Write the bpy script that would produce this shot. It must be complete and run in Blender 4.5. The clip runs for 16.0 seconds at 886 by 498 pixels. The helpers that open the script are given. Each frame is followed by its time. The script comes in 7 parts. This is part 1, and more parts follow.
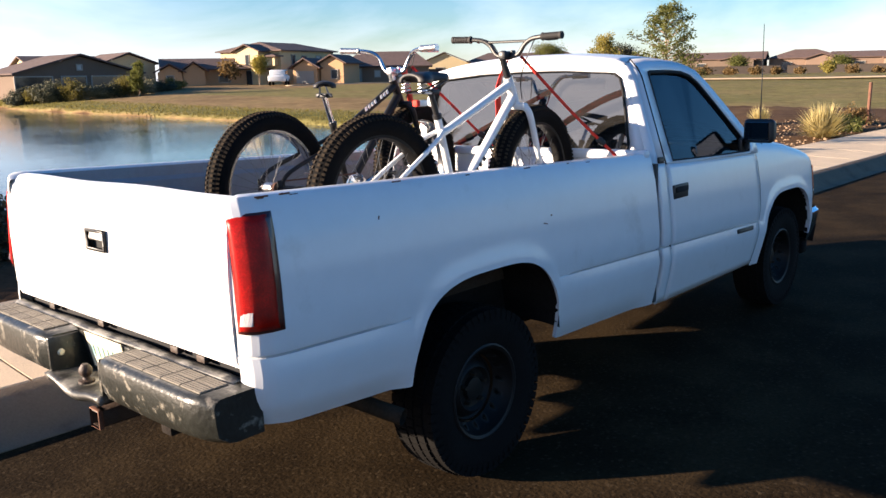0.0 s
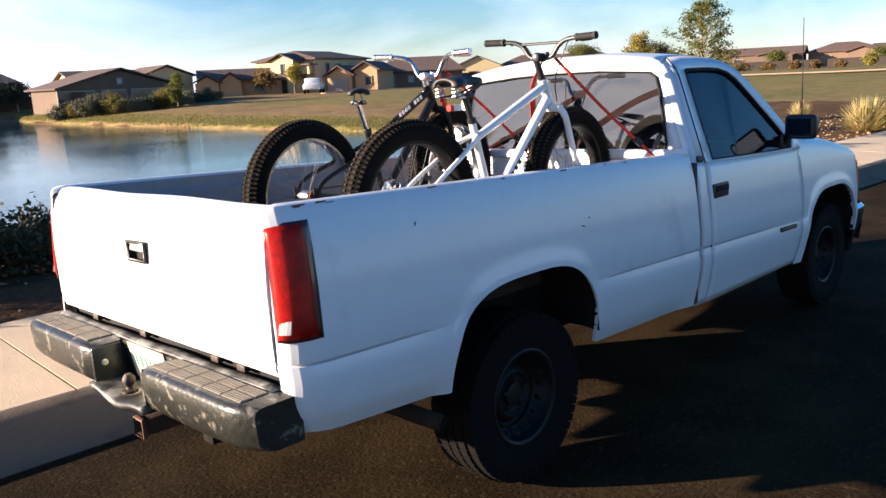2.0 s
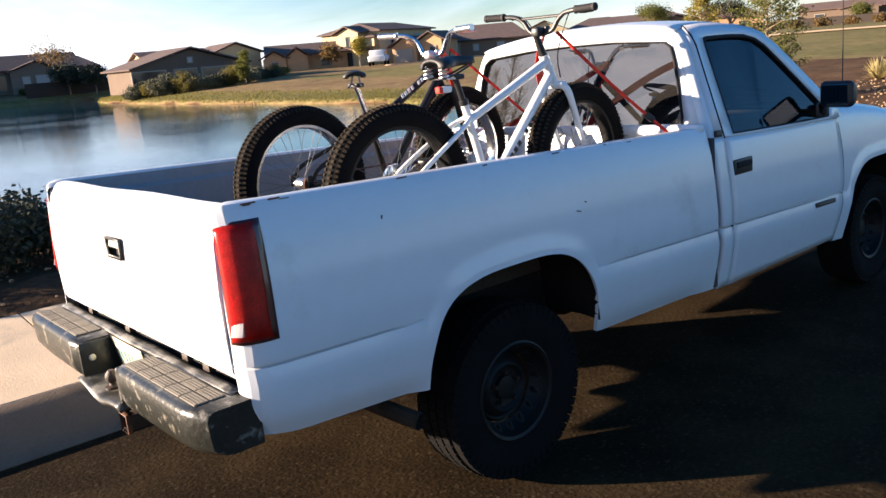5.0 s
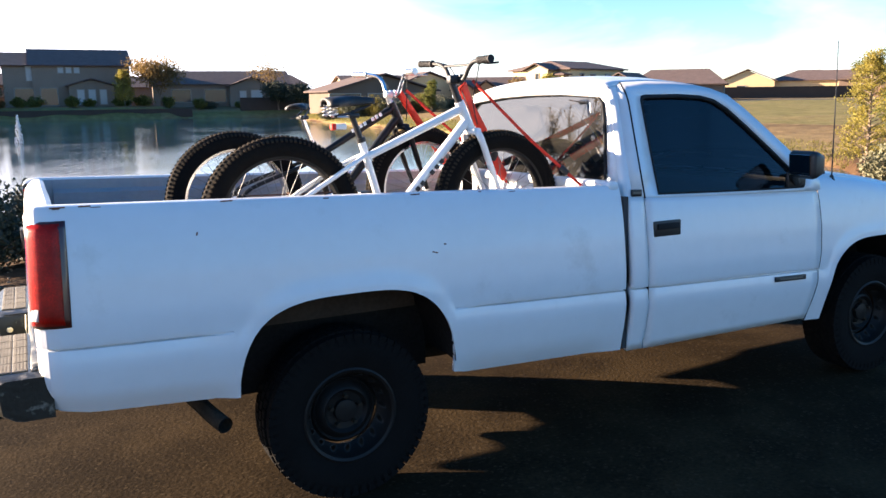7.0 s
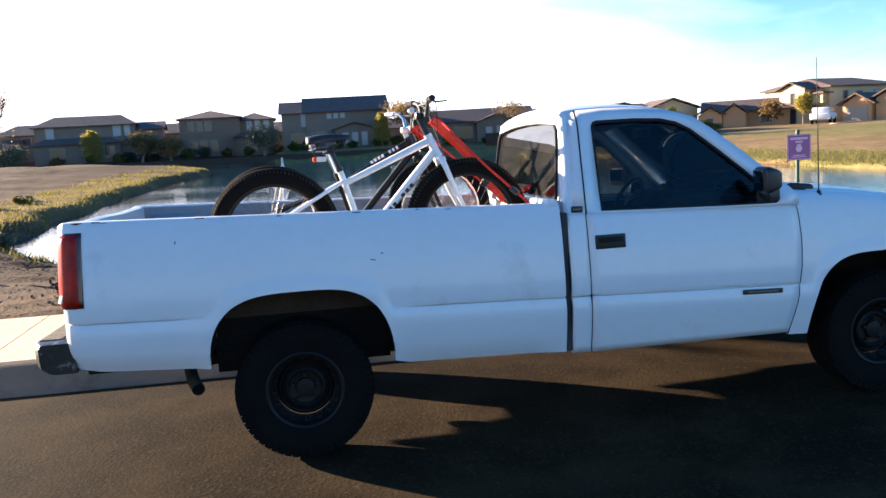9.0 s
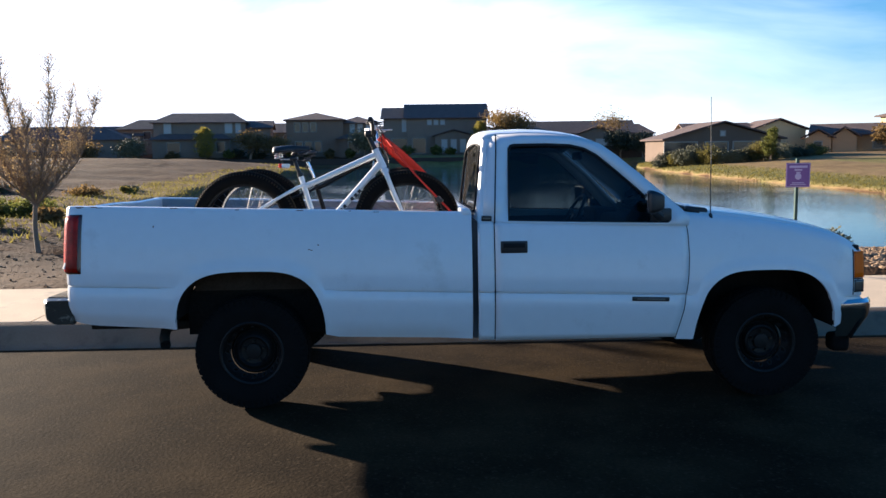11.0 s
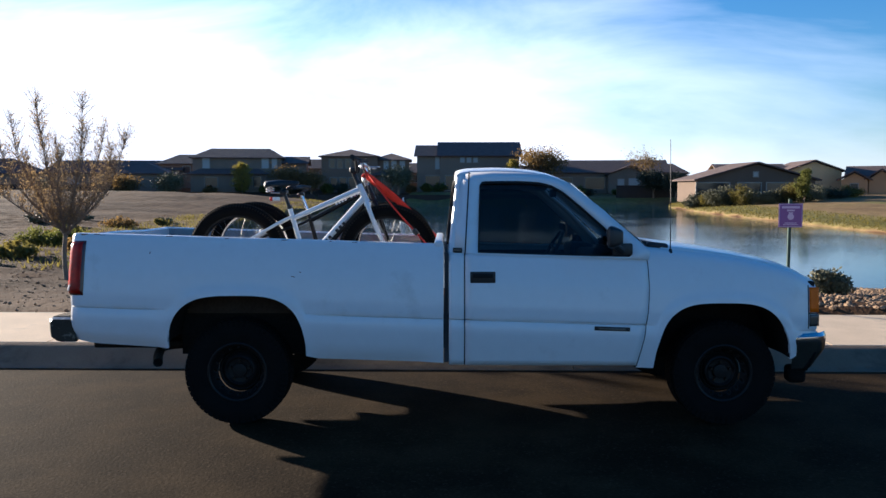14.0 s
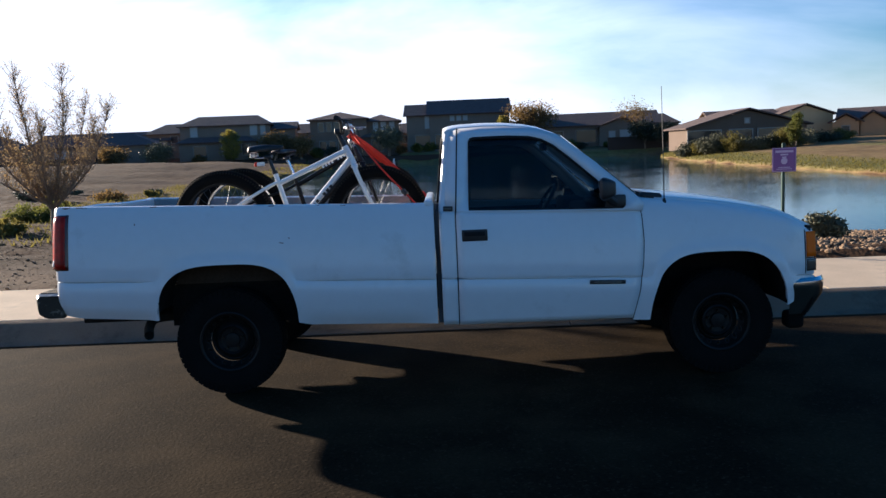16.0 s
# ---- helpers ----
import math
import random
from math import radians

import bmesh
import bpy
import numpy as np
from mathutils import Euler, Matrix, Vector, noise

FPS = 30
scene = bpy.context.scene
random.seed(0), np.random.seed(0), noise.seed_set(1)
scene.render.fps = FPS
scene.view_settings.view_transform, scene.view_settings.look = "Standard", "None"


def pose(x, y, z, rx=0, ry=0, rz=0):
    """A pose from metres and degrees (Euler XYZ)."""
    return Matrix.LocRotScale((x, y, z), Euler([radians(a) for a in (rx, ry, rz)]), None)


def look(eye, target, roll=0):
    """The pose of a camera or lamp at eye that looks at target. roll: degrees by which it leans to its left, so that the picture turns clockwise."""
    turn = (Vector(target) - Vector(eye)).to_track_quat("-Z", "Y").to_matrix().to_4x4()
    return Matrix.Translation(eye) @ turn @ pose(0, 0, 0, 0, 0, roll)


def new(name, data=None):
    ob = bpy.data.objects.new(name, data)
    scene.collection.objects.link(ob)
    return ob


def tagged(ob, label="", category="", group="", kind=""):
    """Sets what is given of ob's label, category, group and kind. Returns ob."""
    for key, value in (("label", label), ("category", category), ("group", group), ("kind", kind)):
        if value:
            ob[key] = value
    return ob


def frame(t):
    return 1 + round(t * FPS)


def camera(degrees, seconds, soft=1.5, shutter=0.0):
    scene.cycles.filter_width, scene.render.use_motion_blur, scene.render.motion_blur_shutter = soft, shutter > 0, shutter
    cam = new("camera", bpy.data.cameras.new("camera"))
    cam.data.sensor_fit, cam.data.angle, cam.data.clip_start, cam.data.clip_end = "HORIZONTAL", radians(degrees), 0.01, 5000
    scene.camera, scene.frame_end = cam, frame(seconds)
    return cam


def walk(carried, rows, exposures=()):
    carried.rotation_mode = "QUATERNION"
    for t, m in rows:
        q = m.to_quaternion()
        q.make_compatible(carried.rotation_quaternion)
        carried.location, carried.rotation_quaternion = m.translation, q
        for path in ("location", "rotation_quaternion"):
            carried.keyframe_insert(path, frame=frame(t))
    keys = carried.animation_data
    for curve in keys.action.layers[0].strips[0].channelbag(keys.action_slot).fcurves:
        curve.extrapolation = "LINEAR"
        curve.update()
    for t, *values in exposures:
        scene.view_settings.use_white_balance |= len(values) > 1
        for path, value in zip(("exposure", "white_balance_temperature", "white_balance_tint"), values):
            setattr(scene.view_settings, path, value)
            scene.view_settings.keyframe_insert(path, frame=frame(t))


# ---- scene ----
cam = camera(57.3, 16.0)
PATH = [
    (0, (-2.41, -3.012, 1.657), (-0.989, -1.667, 1.239), -1.0),
    (0.5, (-2.411, -3.021, 1.657), (-1.009, -1.655, 1.245), -1.3),
    (1, (-2.398, -3.011, 1.656), (-1.016, -1.629, 1.23), -1.6),
    (1.5, (-2.401, -3.004, 1.658), (-1.025, -1.608, 1.259), -2.6),
    (2, (-2.398, -2.999, 1.659), (-1.039, -1.589, 1.253), -2.6),
    (2.5, (-2.408, -2.993, 1.661), (-1.039, -1.598, 1.239), -2.2),
    (3, (-2.411, -2.984, 1.663), (-1.027, -1.598, 1.26), -1.8),
    (3.5, (-2.406, -2.976, 1.663), (-1.018, -1.589, 1.276), -1.6),
    (4, (-2.393, -2.967, 1.663), (-0.982, -1.603, 1.281), -1.9),
    (4.2, (-2.364, -2.971, 1.665), (-0.967, -1.6, 1.254), -2.7),
    (6.3, (-1.355, -3.738, 1.728), (-0.426, -2.021, 1.295), -2.9),
    (6.5, (-1.276, -3.843, 1.689), (-0.324, -2.131, 1.287), -1.2),
    (7, (-1.028, -3.998, 1.662), (-0.167, -2.231, 1.296), -0.7),
    (7.5, (-0.737, -4.243, 1.641), (0.0, -2.42, 1.277), -2.9),
    (8, (-0.45, -4.604, 1.648), (0.097, -2.713, 1.294), -2.3),
    (8.5, (-0.146, -4.801, 1.631), (0.232, -2.861, 1.322), -4.1),
    (9, (0.194, -5.087, 1.615), (0.475, -3.125, 1.346), -3.3),
    (9.2, (0.329, -5.195, 1.615), (0.584, -3.236, 1.299), -2.7),
    (11.3, (1.235, -6.118, 1.634), (1.268, -4.133, 1.398), -0.7),
    (11.5, (1.289, -6.169, 1.643), (1.334, -4.184, 1.399), -0.5),
    (12, (1.432, -6.194, 1.619), (1.428, -4.208, 1.382), 0.3),
    (12.5, (1.545, -6.267, 1.593), (1.504, -4.276, 1.415), -0.7),
    (13, (1.534, -6.326, 1.601), (1.53, -4.338, 1.377), 0.4),
    (13.5, (1.549, -6.348, 1.61), (1.508, -4.357, 1.425), 0.1),
    (14, (1.55, -6.383, 1.616), (1.508, -4.389, 1.467), -0.0),
    (14.5, (1.567, -6.395, 1.601), (1.536, -4.401, 1.442), -0.1),
    (15, (1.567, -6.358, 1.591), (1.551, -4.367, 1.399), -0.7),
    (15.5, (1.568, -6.324, 1.594), (1.525, -4.336, 1.378), -1.5),
    (16, (1.571, -6.288, 1.604), (1.541, -4.304, 1.356), -2.4),
]
SKY, SUN = 0.0255, 5.5
EXPOSURES = ((0.0, 1.92, 5750, 19), (4.2, 1.87, 5750, 19), (6.5, 2.42, 5900, 19), (7.5, 2.70, 5900, 19), (8.5, 2.75, 5850, 18), (9.0, 2.52, 5700, 17), (12.0, 1.80, 5350, 15), (14.0, 1.55, 5200, 15), (16.0, 1.40, 5250, 15))
walk(cam, [(t, look(e, a, r)) for t, e, a, r in PATH], EXPOSURES)

# ---- world and sun ----
SUN_EL = radians(11.7)
SUN_DIR = Vector((-0.80 * math.cos(SUN_EL), 0.60 * math.cos(SUN_EL), math.sin(SUN_EL))).normalized()
world = bpy.data.worlds.new("sky")
scene.world = world
world.use_nodes = True
wn, wl = world.node_tree.nodes, world.node_tree.links
wn.clear()
sky = wn.new("ShaderNodeTexSky")
sky.sky_type = "NISHITA"
sky.sun_disc = False
sky.sun_elevation = SUN_EL
sky.sun_rotation = math.atan2(SUN_DIR.x, SUN_DIR.y)
sky.air_density, sky.dust_density, sky.ozone_density = 1.0, 0.25, 3.0
# thin high cloud, stretched sideways
tc = wn.new("ShaderNodeTexCoord")
mp = wn.new("ShaderNodeMapping")
mp.inputs["Scale"].default_value = (1.5, 1.5, 4.5)
mp.inputs["Rotation"].default_value = (0.0, 0.14, 0.5)
nz = wn.new("ShaderNodeTexNoise")
nz.inputs["Scale"].default_value = 1.5
nz.inputs["Detail"].default_value = 7
nz.inputs["Roughness"].default_value = 0.55
nz.inputs["Distortion"].default_value = 0.5
ramp = wn.new("ShaderNodeValToRGB")
ramp.color_ramp.elements[0].position, ramp.color_ramp.elements[1].position = 0.46, 0.86
mix = wn.new("ShaderNodeMix")
mix.data_type = "RGBA"
hsv = wn.new("ShaderNodeHueSaturation")
hsv.inputs["Saturation"].default_value = 0.18
hsv.inputs["Value"].default_value = 4.0
bg = wn.new("ShaderNodeBackground")
bg.inputs["Strength"].default_value = SKY
out = wn.new("ShaderNodeOutputWorld")
wl.new(tc.outputs["Generated"], mp.inputs["Vector"])
wl.new(mp.outputs["Vector"], nz.inputs["Vector"])
sep = wn.new("ShaderNodeSeparateXYZ")
haze = wn.new("ShaderNodeMath")
haze.operation = "MULTIPLY_ADD"
haze.inputs[1].default_value = -1.7
addn = wn.new("ShaderNodeMath")
addn.operation = "ADD"
haze.inputs[2].default_value = 0.19
wl.new(tc.outputs["Generated"], sep.inputs[0])
wl.new(sep.outputs["Z"], haze.inputs[0])
wl.new(haze.outputs[0], addn.inputs[0])
wl.new(nz.outputs["Fac"], addn.inputs[1])
# thin cloud looks whiter towards the sun
dot = wn.new("ShaderNodeVectorMath")
dot.operation = "DOT_PRODUCT"
dot.inputs[1].default_value = SUN_DIR
glare = wn.new("ShaderNodeMapRange")
glare.interpolation_type = "SMOOTHSTEP"
glare.inputs["From Min"].default_value, glare.inputs["From Max"].default_value = -0.35, 0.95
glare.inputs["To Min"].default_value, glare.inputs["To Max"].default_value = -0.06, 0.34
addg = wn.new("ShaderNodeMath")
addg.operation = "ADD"
wl.new(tc.outputs["Generated"], dot.inputs[0])
wl.new(dot.outputs["Value"], glare.inputs["Value"])
wl.new(glare.outputs["Result"], addg.inputs[0])
wl.new(addn.outputs[0], addg.inputs[1])
wl.new(addg.outputs[0], ramp.inputs["Fac"])
clear = wn.new("ShaderNodeHueSaturation")
clear.inputs["Saturation"].default_value, clear.inputs["Value"].default_value = 1.24, 2.1
wl.new(sky.outputs["Color"], clear.inputs["Color"])
wl.new(sky.outputs["Color"], hsv.inputs["Color"])
wl.new(ramp.outputs["Color"], mix.inputs[0])
wl.new(clear.outputs["Color"], mix.inputs[6])
wl.new(hsv.outputs["Color"], mix.inputs[7])
# the haze right round the sun is capped
cap = wn.new("ShaderNodeVectorMath")
cap.operation = "MINIMUM"
cap.inputs[1].default_value = (17.5, 16.8, 15.8)
wl.new(mix.outputs[2], cap.inputs[0])
wl.new(cap.outputs["Vector"], bg.inputs["Color"])
wl.new(bg.outputs["Background"], out.inputs["Surface"])

sun = new("sun", bpy.data.lights.new("sun", "SUN"))
sun.data.energy, sun.data.angle, sun.data.color = SUN, radians(0.6), (1.0, 0.78, 0.50)
sun.matrix_world = look((-40, 27, 12), (-40 - SUN_DIR.x, 27 - SUN_DIR.y, 12 - SUN_DIR.z))


# ---- materials ----
def material(name, colour, rough=0.6, metal=0.0, var=0.0, scale=8.0, fine=60.0, bump=0.0, second=None, blend=(0.4, 0.6), coat=0.0, rand=0.0, spec=0.5, stain=None, stain_at=(0.6, 0.75), stain_scale=2.0, dist=0.01, speck=None):
    """Two scales of variation, an optional second colour, stains with their own shape, and fine relief."""
    m = bpy.data.materials.new(name)
    m.use_nodes = True
    n, l = m.node_tree.nodes, m.node_tree.links
    b = n["Principled BSDF"]
    b.inputs["Roughness"].default_value = rough
    b.inputs["Metallic"].default_value = metal
    b.inputs["Coat Weight"].default_value = coat
    b.inputs["Coat Roughness"].default_value = 0.06
    b.inputs["Specular IOR Level"].default_value = spec
    col = (*colour, 1.0)
    b.inputs["Base Color"].default_value = col
    m.diffuse_color = col
    if not (var or bump or second or rand or stain):
        return m
    co = n.new("ShaderNodeTexCoord")
    big = n.new("ShaderNodeTexNoise")
    big.inputs["Scale"].default_value = scale
    big.inputs["Detail"].default_value = 5
    small = n.new("ShaderNodeTexNoise")
    small.inputs["Scale"].default_value = fine
    small.inputs["Detail"].default_value = 4
    l.new(co.outputs["Object"], big.inputs["Vector"])
    l.new(co.outputs["Object"], small.inputs["Vector"])
    cur = None
    if second:
        r = n.new("ShaderNodeValToRGB")
        r.color_ramp.elements[0].position, r.color_ramp.elements[1].position = blend
        r.color_ramp.elements[0].color, r.color_ramp.elements[1].color = col, (*second, 1.0)
        l.new(big.outputs["Fac"], r.inputs["Fac"])
        cur = r.outputs["Color"]
    if var or rand:
        add = n.new("ShaderNodeMath")
        add.operation = "ADD"
        l.new(big.outputs["Fac"], add.inputs[0])
        l.new(small.outputs["Fac"], add.inputs[1])
        rng = n.new("ShaderNodeMapRange")
        rng.inputs["From Min"].default_value, rng.inputs["From Max"].default_value = 0.6, 1.4
        rng.inputs["To Min"].default_value, rng.inputs["To Max"].default_value = 1 - var, 1 + var
        l.new(add.outputs[0], rng.inputs["Value"])
        val = rng.outputs["Result"]
        if rand:
            info = n.new("ShaderNodeObjectInfo")
            r2 = n.new("ShaderNodeMapRange")
            r2.inputs["To Min"].default_value, r2.inputs["To Max"].default_value = 1 - rand, 1 + rand
            l.new(info.outputs["Random"], r2.inputs["Value"])
            mul = n.new("ShaderNodeMath")
            mul.operation = "MULTIPLY"
            l.new(val, mul.inputs[0])
            l.new(r2.outputs["Result"], mul.inputs[1])
            val = mul.outputs[0]
        h = n.new("ShaderNodeHueSaturation")
        h.inputs["Color"].default_value = col
        if cur:
            l.new(cur, h.inputs["Color"])
        l.new(val, h.inputs["Value"])
        cur = h.outputs["Color"]
    if stain:
        st = n.new("ShaderNodeTexNoise")
        st.inputs["Scale"].default_value = stain_scale
        st.inputs["Detail"].default_value = 9
        st.inputs["Roughness"].default_value = 0.65
        l.new(co.outputs["Object"], st.inputs["Vector"])
        sr = n.new("ShaderNodeMapRange")
        sr.inputs["From Min"].default_value, sr.inputs["From Max"].default_value = stain_at
        l.new(st.outputs["Fac"], sr.inputs["Value"])
        mx = n.new("ShaderNodeMix")
        mx.data_type = "RGBA"
        l.new(sr.outputs["Result"], mx.inputs[0])
        mx.inputs[6].default_value = col
        if cur:
            l.new(cur, mx.inputs[6])
        mx.inputs[7].default_value = (*stain, 1.0)
        cur = mx.outputs[2]
    if speck:
        # pale stones in the surface
        vo = n.new("ShaderNodeTexVoronoi")
        vo.inputs["Scale"].default_value = 75
        l.new(co.outputs["Object"], vo.inputs["Vector"])
        wn2 = n.new("ShaderNodeSeparateColor")
        l.new(vo.outputs["Color"], wn2.inputs[0])
        sp = n.new("ShaderNodeMapRange")
        sp.inputs["From Min"].default_value, sp.inputs["From Max"].default_value = 0.90, 0.98
        sp.inputs["To Max"].default_value = 0.75
        l.new(wn2.outputs[0], sp.inputs["Value"])
        mk = n.new("ShaderNodeMix")
        mk.data_type = "RGBA"
        l.new(sp.outputs["Result"], mk.inputs[0])
        l.new(cur, mk.inputs[6])
        mk.inputs[7].default_value = (*speck, 1.0)
        cur = mk.outputs[2]
    if cur:
        l.new(cur, b.inputs["Base Color"])
    if bump:
        bp = n.new("ShaderNodeBump")
        bp.inputs["Strength"].default_value = bump
        bp.inputs["Distance"].default_value = dist
        l.new(small.outputs["Fac"], bp.inputs["Height"])
        l.new(bp.outputs["Normal"], b.inputs["Normal"])
    return m


def leafy(m, share=0.45):
    """Thin leaves: part of the light passes through them."""
    n, l = m.node_tree.nodes, m.node_tree.links
    b, o = n["Principled BSDF"], n["Material Output"]
    tr = n.new("ShaderNodeBsdfTranslucent")
    mx = n.new("ShaderNodeMixShader")
    mx.inputs[0].default_value = share
    src = b.inputs["Base Color"].links[0].from_socket
    g = n.new("ShaderNodeHueSaturation")
    g.inputs["Saturation"].default_value, g.inputs["Value"].default_value = 1.1, 1.3
    l.new(src, g.inputs["Color"])
    l.new(g.outputs["Color"], tr.inputs["Color"])
    l.new(b.outputs[0], mx.inputs[1])
    l.new(tr.outputs[0], mx.inputs[2])
    l.new(mx.outputs[0], o.inputs["Surface"])
    b.inputs["Specular IOR Level"].default_value = 0.2


def glass(name, tint, dust=0.0, gloss_rough=0.0, ior=1.55):
    """A pane: tinted see-through, mirror gloss by Fresnel, an even film of dust."""
    m = bpy.data.materials.new(name)
    m.use_nodes = True
    n, l = m.node_tree.nodes, m.node_tree.links
    n.clear()
    tr = n.new("ShaderNodeBsdfTransparent")
    tr.inputs["Color"].default_value = (*tint, 1)
    gl = n.new("ShaderNodeBsdfGlossy")
    gl.inputs["Roughness"].default_value = gloss_rough
    fr = n.new("ShaderNodeFresnel")
    fr.inputs["IOR"].default_value = ior
    mx = n.new("ShaderNodeMixShader")
    o = n.new("ShaderNodeOutputMaterial")
    l.new(fr.outputs[0], mx.inputs[0])
    l.new(tr.outputs[0], mx.inputs[1])
    l.new(gl.outputs[0], mx.inputs[2])
    last = mx
    if dust:
        df = n.new("ShaderNodeBsdfDiffuse")
        df.inputs["Color"].default_value = (0.75, 0.72, 0.68, 1)
        nz = n.new("ShaderNodeTexNoise")
        nz.inputs["Scale"].default_value = 5
        nz.inputs["Detail"].default_value = 6
        rg = n.new("ShaderNodeMapRange")
        rg.inputs["From Min"].default_value, rg.inputs["From Max"].default_value = 0.3, 0.7
        rg.inputs["To Min"].default_value, rg.inputs["To Max"].default_value = dust * 0.6, dust * 1.4
        m2 = n.new("ShaderNodeMixShader")
        l.new(nz.outputs["Fac"], rg.inputs["Value"])
        l.new(rg.outputs["Result"], m2.inputs[0])
        l.new(mx.outputs[0], m2.inputs[1])
        l.new(df.outputs[0], m2.inputs[2])
        last = m2
    l.new(last.outputs[0], o.inputs["Surface"])
    return m


def water_material():
    m = bpy.data.materials.new("lake_water")
    m.use_nodes = True
    n, l = m.node_tree.nodes, m.node_tree.links
    b = n["Principled BSDF"]
    b.inputs["Base Color"].default_value = (0.008, 0.042, 0.074, 1)
    b.inputs["Roughness"].default_value = 0.03
    b.inputs["IOR"].default_value = 1.33
    co = n.new("ShaderNodeTexCoord")
    mp = n.new("ShaderNodeMapping")
    mp.inputs["Scale"].default_value = (1.0, 1.6, 1.0)
    a = n.new("ShaderNodeTexNoise")
    a.inputs["Scale"].default_value = 3.6
    a.inputs["Detail"].default_value = 4
    w = n.new("ShaderNodeTexNoise")
    w.inputs["Scale"].default_value = 0.09
    w.inputs["Detail"].default_value = 3
    r = n.new("ShaderNodeMapRange")
    r.inputs["From Min"].default_value, r.inputs["From Max"].default_value = 0.4, 0.62
    r.inputs["To Min"].default_value, r.inputs["To Max"].default_value = 0.35, 0.9
    bp = n.new("ShaderNodeBump")
    bp.inputs["Distance"].default_value = 0.011
    l.new(co.outputs["Object"], mp.inputs["Vector"])
    l.new(mp.outputs["Vector"], a.inputs["Vector"])
    l.new(co.outputs["Object"], w.inputs["Vector"])
    l.new(w.outputs["Fac"], r.inputs["Value"])
    l.new(r.outputs["Result"], bp.inputs["Strength"])
    l.new(a.outputs["Fac"], bp.inputs["Height"])
    l.new(bp.outputs["Normal"], b.inputs["Normal"])
    return m


